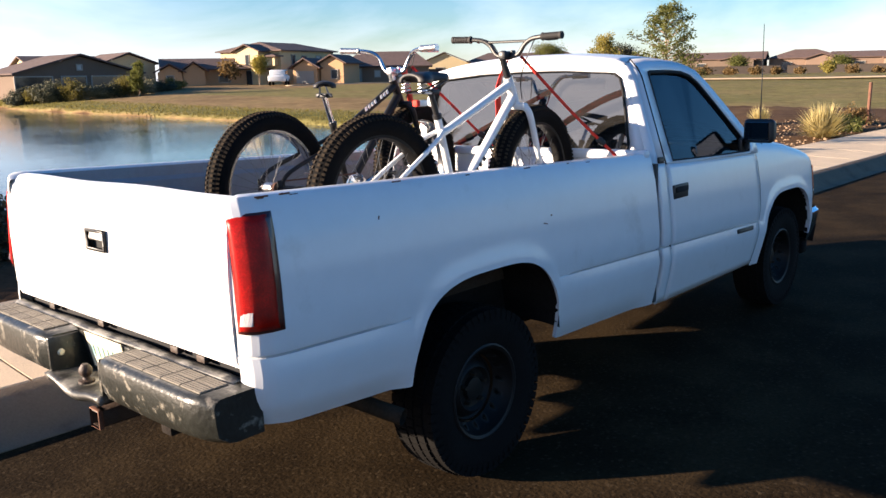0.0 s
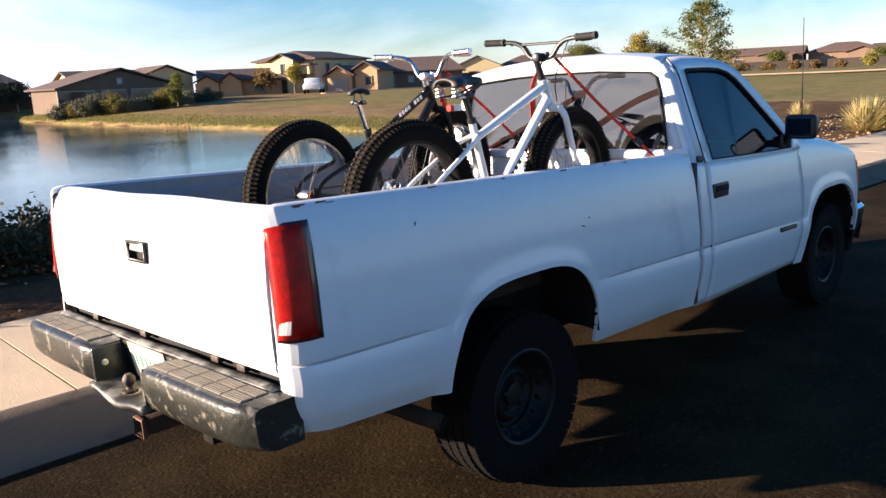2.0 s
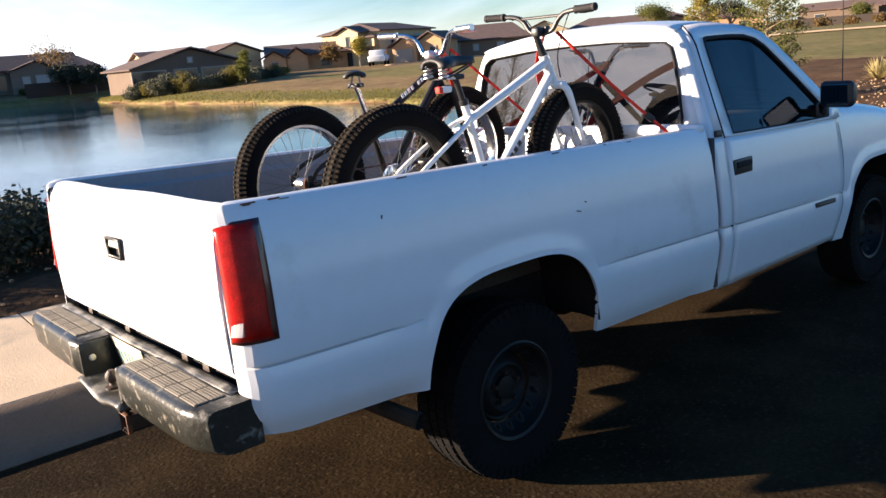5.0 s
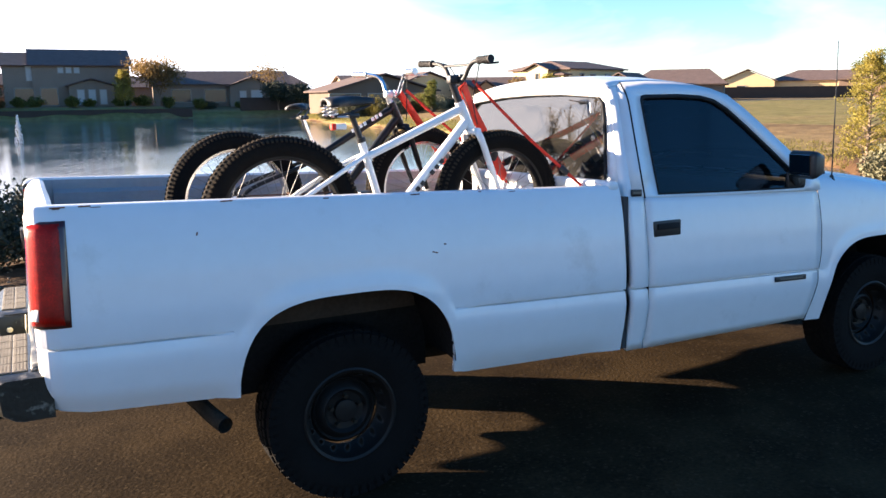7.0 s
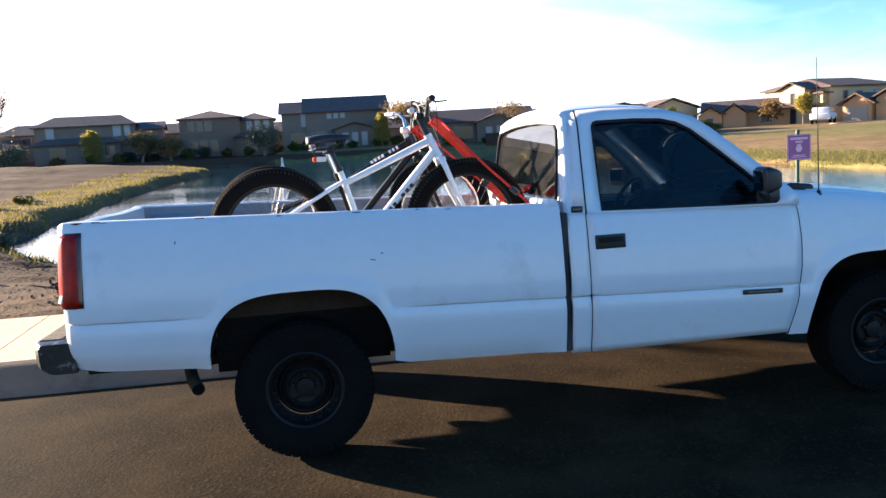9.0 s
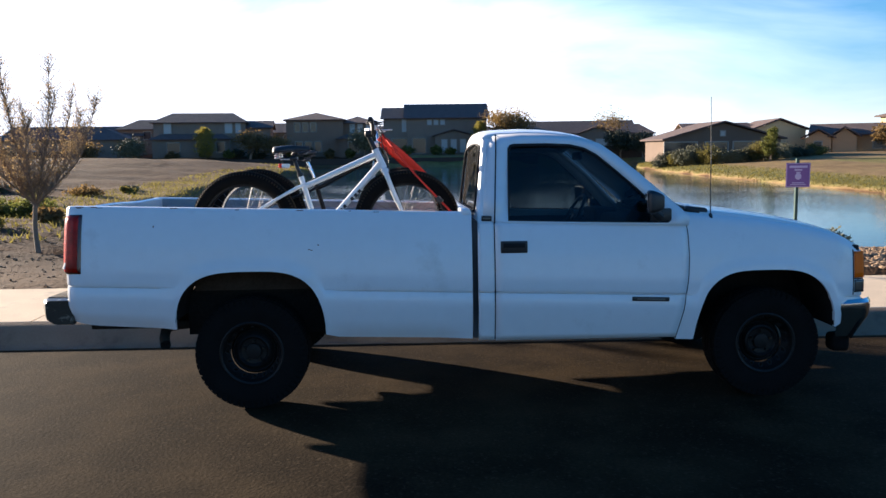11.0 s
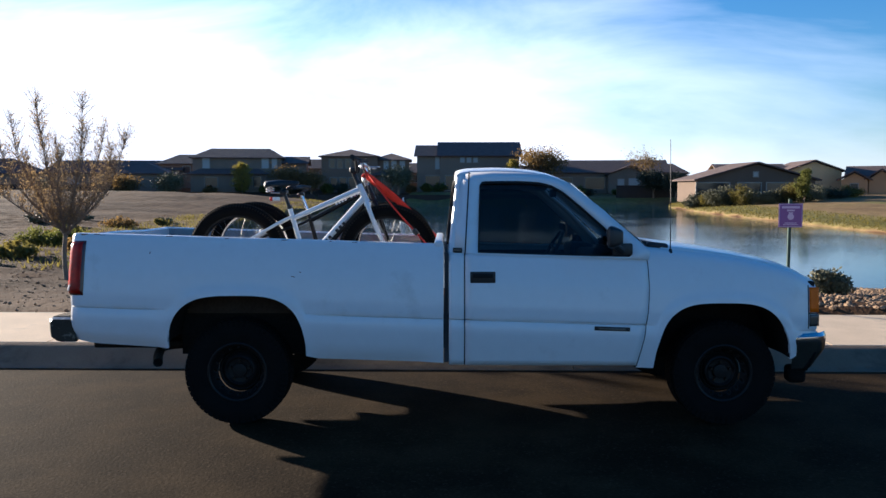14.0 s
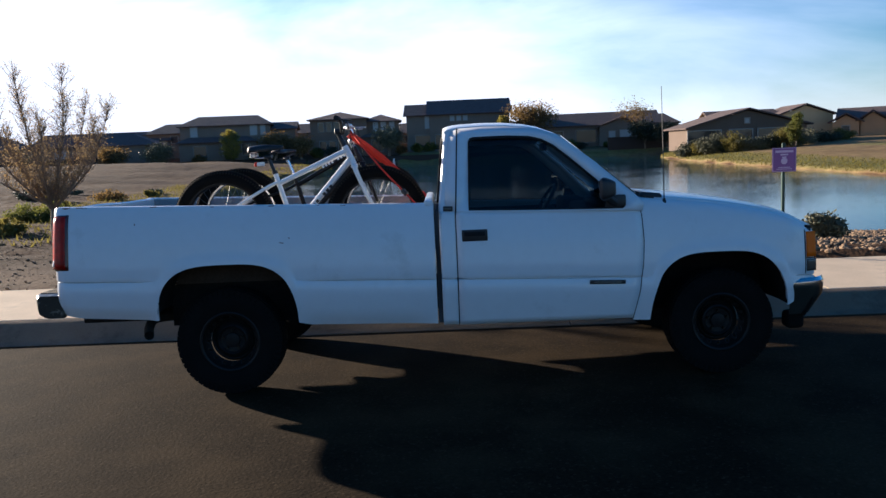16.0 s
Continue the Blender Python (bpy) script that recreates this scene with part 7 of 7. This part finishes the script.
def yucca_clump(label, at, r, h, n, seed):
    rng = random.Random(seed)
    ob = thing("yucca", label, "plant", Matrix.Translation(at), "yucca clumps")
    bm = bmesh.new()
    for _ in range(n):
        a, e = rng.uniform(0, math.tau), rng.uniform(0.15, 1.45)
        ln = rng.uniform(0.7, 1.1) * math.hypot(r * math.cos(e), h * math.sin(e))
        d = Vector((math.cos(a) * math.cos(e), math.sin(a) * math.cos(e), math.sin(e)))
        b = d.cross(Vector((0, 0, 1))).normalized() * 0.016
        base = Vector((math.cos(a) * r * 0.12, math.sin(a) * r * 0.12, 0))
        mid = base + d * ln * 0.55 + Vector((0, 0, 0.02))
        tip = base + d * ln + Vector((0, 0, -0.10 * ln * math.cos(e)))
        v = [bm.verts.new(p) for p in (base + b, base - b, mid - b, tip, mid + b)]
        bm.faces.new((v[0], v[1], v[2], v[4]))
        bm.faces.new((v[4], v[2], v[3]))
    tagged(part("foliage", bm, "yucca", ob, smooth=False), kind="stuff")


yucca_clump("pale straw-coloured spiky yucca clump", (19.6, 4.3, gz(19.6, 4.3)), 0.85, 0.95, 620, 1)
yucca_clump("small pale spiky yucca clump", (23.4, 7.5, gz(23.4, 7.5)), 0.5, 0.66, 300, 2)
shrub("low olive shrub beside a rusty post", (21.6, 4.4, gz(21.6, 4.4) - 0.03), 0.7, 0.45, 5, "leaf", 700, 0.05)
shrub("low dry shrub on gravel", (24.0, 5.0, gz(24, 5.0) - 0.03), 0.6, 0.5, 6, "dry_leaf", 600, 0.05)

bm = bmesh.new()
tube(bm, [(24.0, 4.5, gz(24, 4.5) - 0.1), (24.0, 4.5, gz(24, 4.5) + 1.25)], 0.05, 8)
tagged(part("fence_post", bm, "rust"), "rusty brown metal post in the gravel", "post")

# bare tree left of the truck
def budding_tree(label, at, h, r, seed):
    """Forks just above the ground into upright limbs full of fine twigs, with a few buds."""
    rng = random.Random(seed)
    ob = thing("tree", label, "tree", Matrix.Translation(at))
    bm, buds = bmesh.new(), []
    fork = Vector((0.03, 0.0, h * 0.27))
    tube(bm, curve_pts([(0.02, 0, -0.1), (-0.01, 0, h * 0.13), fork], 4), [0.050, 0.046, 0.043, 0.041, 0.040, 0.039, 0.038, 0.038, 0.037], 9)
    for k in range(15):
        a = k * 2.4 + rng.uniform(-0.3, 0.3)
        out = r * (0.22 + 0.78 * ((k + 0.5) / 15) ** 0.7)
        top = h * (1.02 - 0.40 * (out / r) ** 2) * rng.uniform(0.86, 1.04)
        o = Vector((math.cos(a), math.sin(a), 0))
        rise = fork.z + (top - fork.z) * 0.30
        line = curve_pts([fork - Vector((0, 0, rng.uniform(0.0, 0.12))), o * out * 0.45 + Vector((0, 0, rise)), o * out * 0.82 + Vector((0, 0, fork.z + (top - fork.z) * 0.66)), o * out + Vector((rng.uniform(-0.08, 0.08), 0, top))], 6)
        tube(bm, line, [0.019 - 0.0009 * i for i in range(len(line))], 5)
        for i in range(3, len(line)):
            for _ in range(8):
                d = Vector((rng.uniform(-1, 1), rng.uniform(-1, 1), rng.uniform(0.2, 1.6))).normalized()
                ln = rng.uniform(0.14, 0.46) * (1 - 0.015 * i)
                p = line[i].lerp(line[i - 1], rng.random())
                q = p + d * ln * 0.5 + Vector((0, 0, 0.01))
                e = p + (d + Vector((rng.uniform(-0.3, 0.3), rng.uniform(-0.3, 0.3), 0.35))).normalized() * ln
                tube(bm, [p, q, e], [0.0045, 0.0034, 0.002], 4)
                d2 = Vector((rng.uniform(-1, 1), rng.uniform(-1, 1), rng.uniform(0.0, 1.2))).normalized()
                tube(bm, [q, q + d2 * ln * 0.45], [0.003, 0.0016], 3)
                buds += [e, q.lerp(e, 0.5), q + d2 * ln * 0.4]
    part("trunk", bm, "bark", ob)
    bm = bmesh.new()
    leaf_cloud(bm, rng, buds, 0.022, 2, 0.017)
    part("crown", bm, "bud_leaf", ob, smooth=False)


budding_tree("nearly bare young tree with sparse brown buds", (-5.55, 8.0, gz(-5.55, 8.0)), 3.2, 1.48, 17)
# dark shrubs on the verge
for i, (x, y, r, h, lf) in enumerate(((-0.75, 4.9, 0.55, 0.62, "dark_leaf"), (0.15, 5.1, 0.5, 0.60, "dark_leaf"), (-1.75, 5.1, 0.6, 0.85, "dark_leaf"), (-2.4, 4.1, 0.28, 0.40, "dark_leaf"), (-0.3, 5.9, 0.5, 0.6, "dark_leaf"), (-1.2, 5.8, 0.55, 0.7, "dark_leaf"), (6.78, 5.2, 0.27, 0.36, "grey_leaf"), (11.2, 4.5, 0.45, 0.75, "grey_leaf"), (-9.9, 15.4, 0.6, 0.55, "leaf"), (-8.9, 15.0, 0.5, 0.5, "leaf"), (-11.2, 14.6, 0.6, 0.4, "leaf"))):
    shrub("dark leafy shrub on the brown verge" if lf == "dark_leaf" else "grey-green shrub among tan cobbles" if lf == "grey_leaf" else "yellow-green bush on the dirt slope" if lf == "leaf" else "dry grey shrub on the brown verge", (x, y, gz(x, y) - 0.02), r, h, 200 + i, lf, 1500, 0.035, group="verge shrubs")
rs2 = random.Random(5)
for i in range(26):
    x, y = rs2.uniform(-20, -7.5), rs2.uniform(9, 32)
    shrub("low green weeds on the slope", (x, y, gz(x, y) - 0.03), rs2.uniform(0.3, 0.8), rs2.uniform(0.15, 0.42), 240 + i, rs2.choice(("grass", "grey_leaf", "dry_leaf")), 420, 0.06, "weeds", "slope weeds", False)


def blades_along_shore():
    """Grass fringe round the water."""
    rng = random.Random(8)
    verts, faces = [], []
    n = len(LAKE)
    for i in range(n):
        a, b = Vector(LAKE[i]), Vector(LAKE[(i + 1) % n])
        mid = (a + b) / 2
        if mid.y > 100 or mid.y < 12:
            continue
        far = mid.length
        cnt = int((b - a).length * (190 if far < 45 else 80))
        nrm = Vector((b.y - a.y, a.x - b.x)).normalized()
        for _ in range(cnt):
            p = a + (b - a) * rng.random() + nrm * (rng.random() ** 1.4 * 4.2 + (0.55 if mid.x > 13 else 0.15))
            z = gz(p.x, p.y)
            if z < WATER_Z:
                continue
            hgt = rng.uniform(0.05, 0.15)
            ang, wd = rng.uniform(0, math.tau), 0.022 if far < 45 else 0.04
            o = Vector((math.cos(ang) * wd, math.sin(ang) * wd, 0))
            t = Vector((p.x + rng.uniform(-0.12, 0.12), p.y + rng.uniform(-0.12, 0.12), z + hgt))
            k = len(verts)
            verts += [(p.x + o.x, p.y + o.y, z - 0.02), (p.x - o.x, p.y - o.y, z - 0.02), t[:]]
            faces.append((k, k + 1, k + 2))
    me = bpy.data.meshes.new("shore_grass")
    me.from_pydata(verts, [], faces)
    me.materials.append(M["grass"])
    tagged(new("shore_grass", me), "yellow-green grass fringe along the lake shore", "grass", kind="stuff")


blades_along_shore()


def stones():
    """Loose gravel and cobbles between the pavement and the water."""
    rng = np.random.default_rng(9)
    base = bmesh.new()
    bmesh.ops.create_icosphere(base, subdivisions=1, radius=1.0)
    bv = np.array([v.co[:] for v in base.verts])
    bf = np.array([[v.index for v in f.verts] for f in base.faces])
    base.free()
    V, F, k = [], [], 0
    spots = [(rng.uniform(3.2, 13.5), rng.uniform(3.1, 9.6), rng.uniform(0.016, 0.045)) for _ in range(13000)]
    spots += [(rng.uniform(-9, 3.2), rng.uniform(3.1, 9.5), rng.uniform(0.010, 0.030)) for _ in range(1300)]
    spots += [(rng.uniform(13.5, 26), rng.uniform(3.1, 8.0), rng.uniform(0.015, 0.045)) for _ in range(900)]
    xs, ys, rr = np.array(spots).T
    zs, _ = ground_height(xs, ys)
    for x, y, r, z in zip(xs, ys, rr, zs):
        s = r * rng.uniform(0.6, 1.3, 3) * np.array([1, 1, 0.7])
        p = bv * rng.uniform(0.8, 1.2, (len(bv), 1)) * s
        V.append(p + (x, y, z + r * 0.25))
        F.append(bf + k)
        k += len(bv)
    me = bpy.data.meshes.new("gravel")
    me.from_pydata(np.concatenate(V).tolist(), [], np.concatenate(F).tolist())
    me.materials.append(M["stone"])
    tagged(new("gravel", me), "tan and brown loose cobbles along the verge", "gravel", kind="stuff")


stones()


def lake_sign():
    x, y = 5.485, 3.36
    z0 = gz(x, y)
    ob = thing("sign_post", "purple notice sign on a green steel post", "sign", Matrix.Translation((x, y, z0 + 0.06)))
    bm = bmesh.new()
    box(bm, (0, 0.025, 0.62), (0.035, 0.03, 1.5), None, 0.004, 1)
    part("post", bm, "post", ob)
    bm = bmesh.new()
    box(bm, (0, 0, 1.175), (0.285, 0.006, 0.285), None, 0.0025, 1)
    pn = part("panel", bm, "purple", ob, "purple sign panel")
    bm = bmesh.new()
    ring_fill(bm, [(-0.137, -0.005, 1.038), (0.137, -0.005, 1.038), (0.137, -0.005, 1.312), (-0.137, -0.005, 1.312)], [[(-0.131, -0.005, 1.044), (0.131, -0.005, 1.044), (0.131, -0.005, 1.306), (-0.131, -0.005, 1.306)]])
    part("border", bm, "sign_txt", pn, smooth=False)
    for zz, w, h in ((1.272, 0.21, 0.026), (1.235, 0.09, 0.018), (1.205, 0.05, 0.014), (1.085, 0.14, 0.010), (1.066, 0.18, 0.008)):
        bm = bmesh.new()
        box(bm, (0, -0.0045, zz), (w, 0.003, h))
        part("bar", bm, "sign_txt", pn)
    for xx in (0.0,):
        bm = bmesh.new()
        lathe(bm, [(0.0, -0.0055), (0.034, -0.0055), (0.038, -0.0045), (0.038, -0.003)], (xx, 0, 1.16), "y", 20)
        part("disc", bm, "sign_txt", pn)


lake_sign()


def fountain():
    ob = thing("fountain", "small white water jet in the lake", "fountain", Matrix.Translation((-2.2, 47.0, WATER_Z)))
    bm = bmesh.new()
    rng = random.Random(2)
    for _ in range(420):
        h = rng.random()
        r = 0.05 + 0.22 * (1 - h)
        a = rng.uniform(0, math.tau)
        p = Vector((math.cos(a) * r * rng.random(), math.sin(a) * r * rng.random(), h * 1.5))
        s = rng.uniform(0.015, 0.035)
        box(bm, p, (s, s, s * 2.5))
    tagged(part("jet", bm, "carwhite", ob, smooth=False), kind="stuff")


fountain()
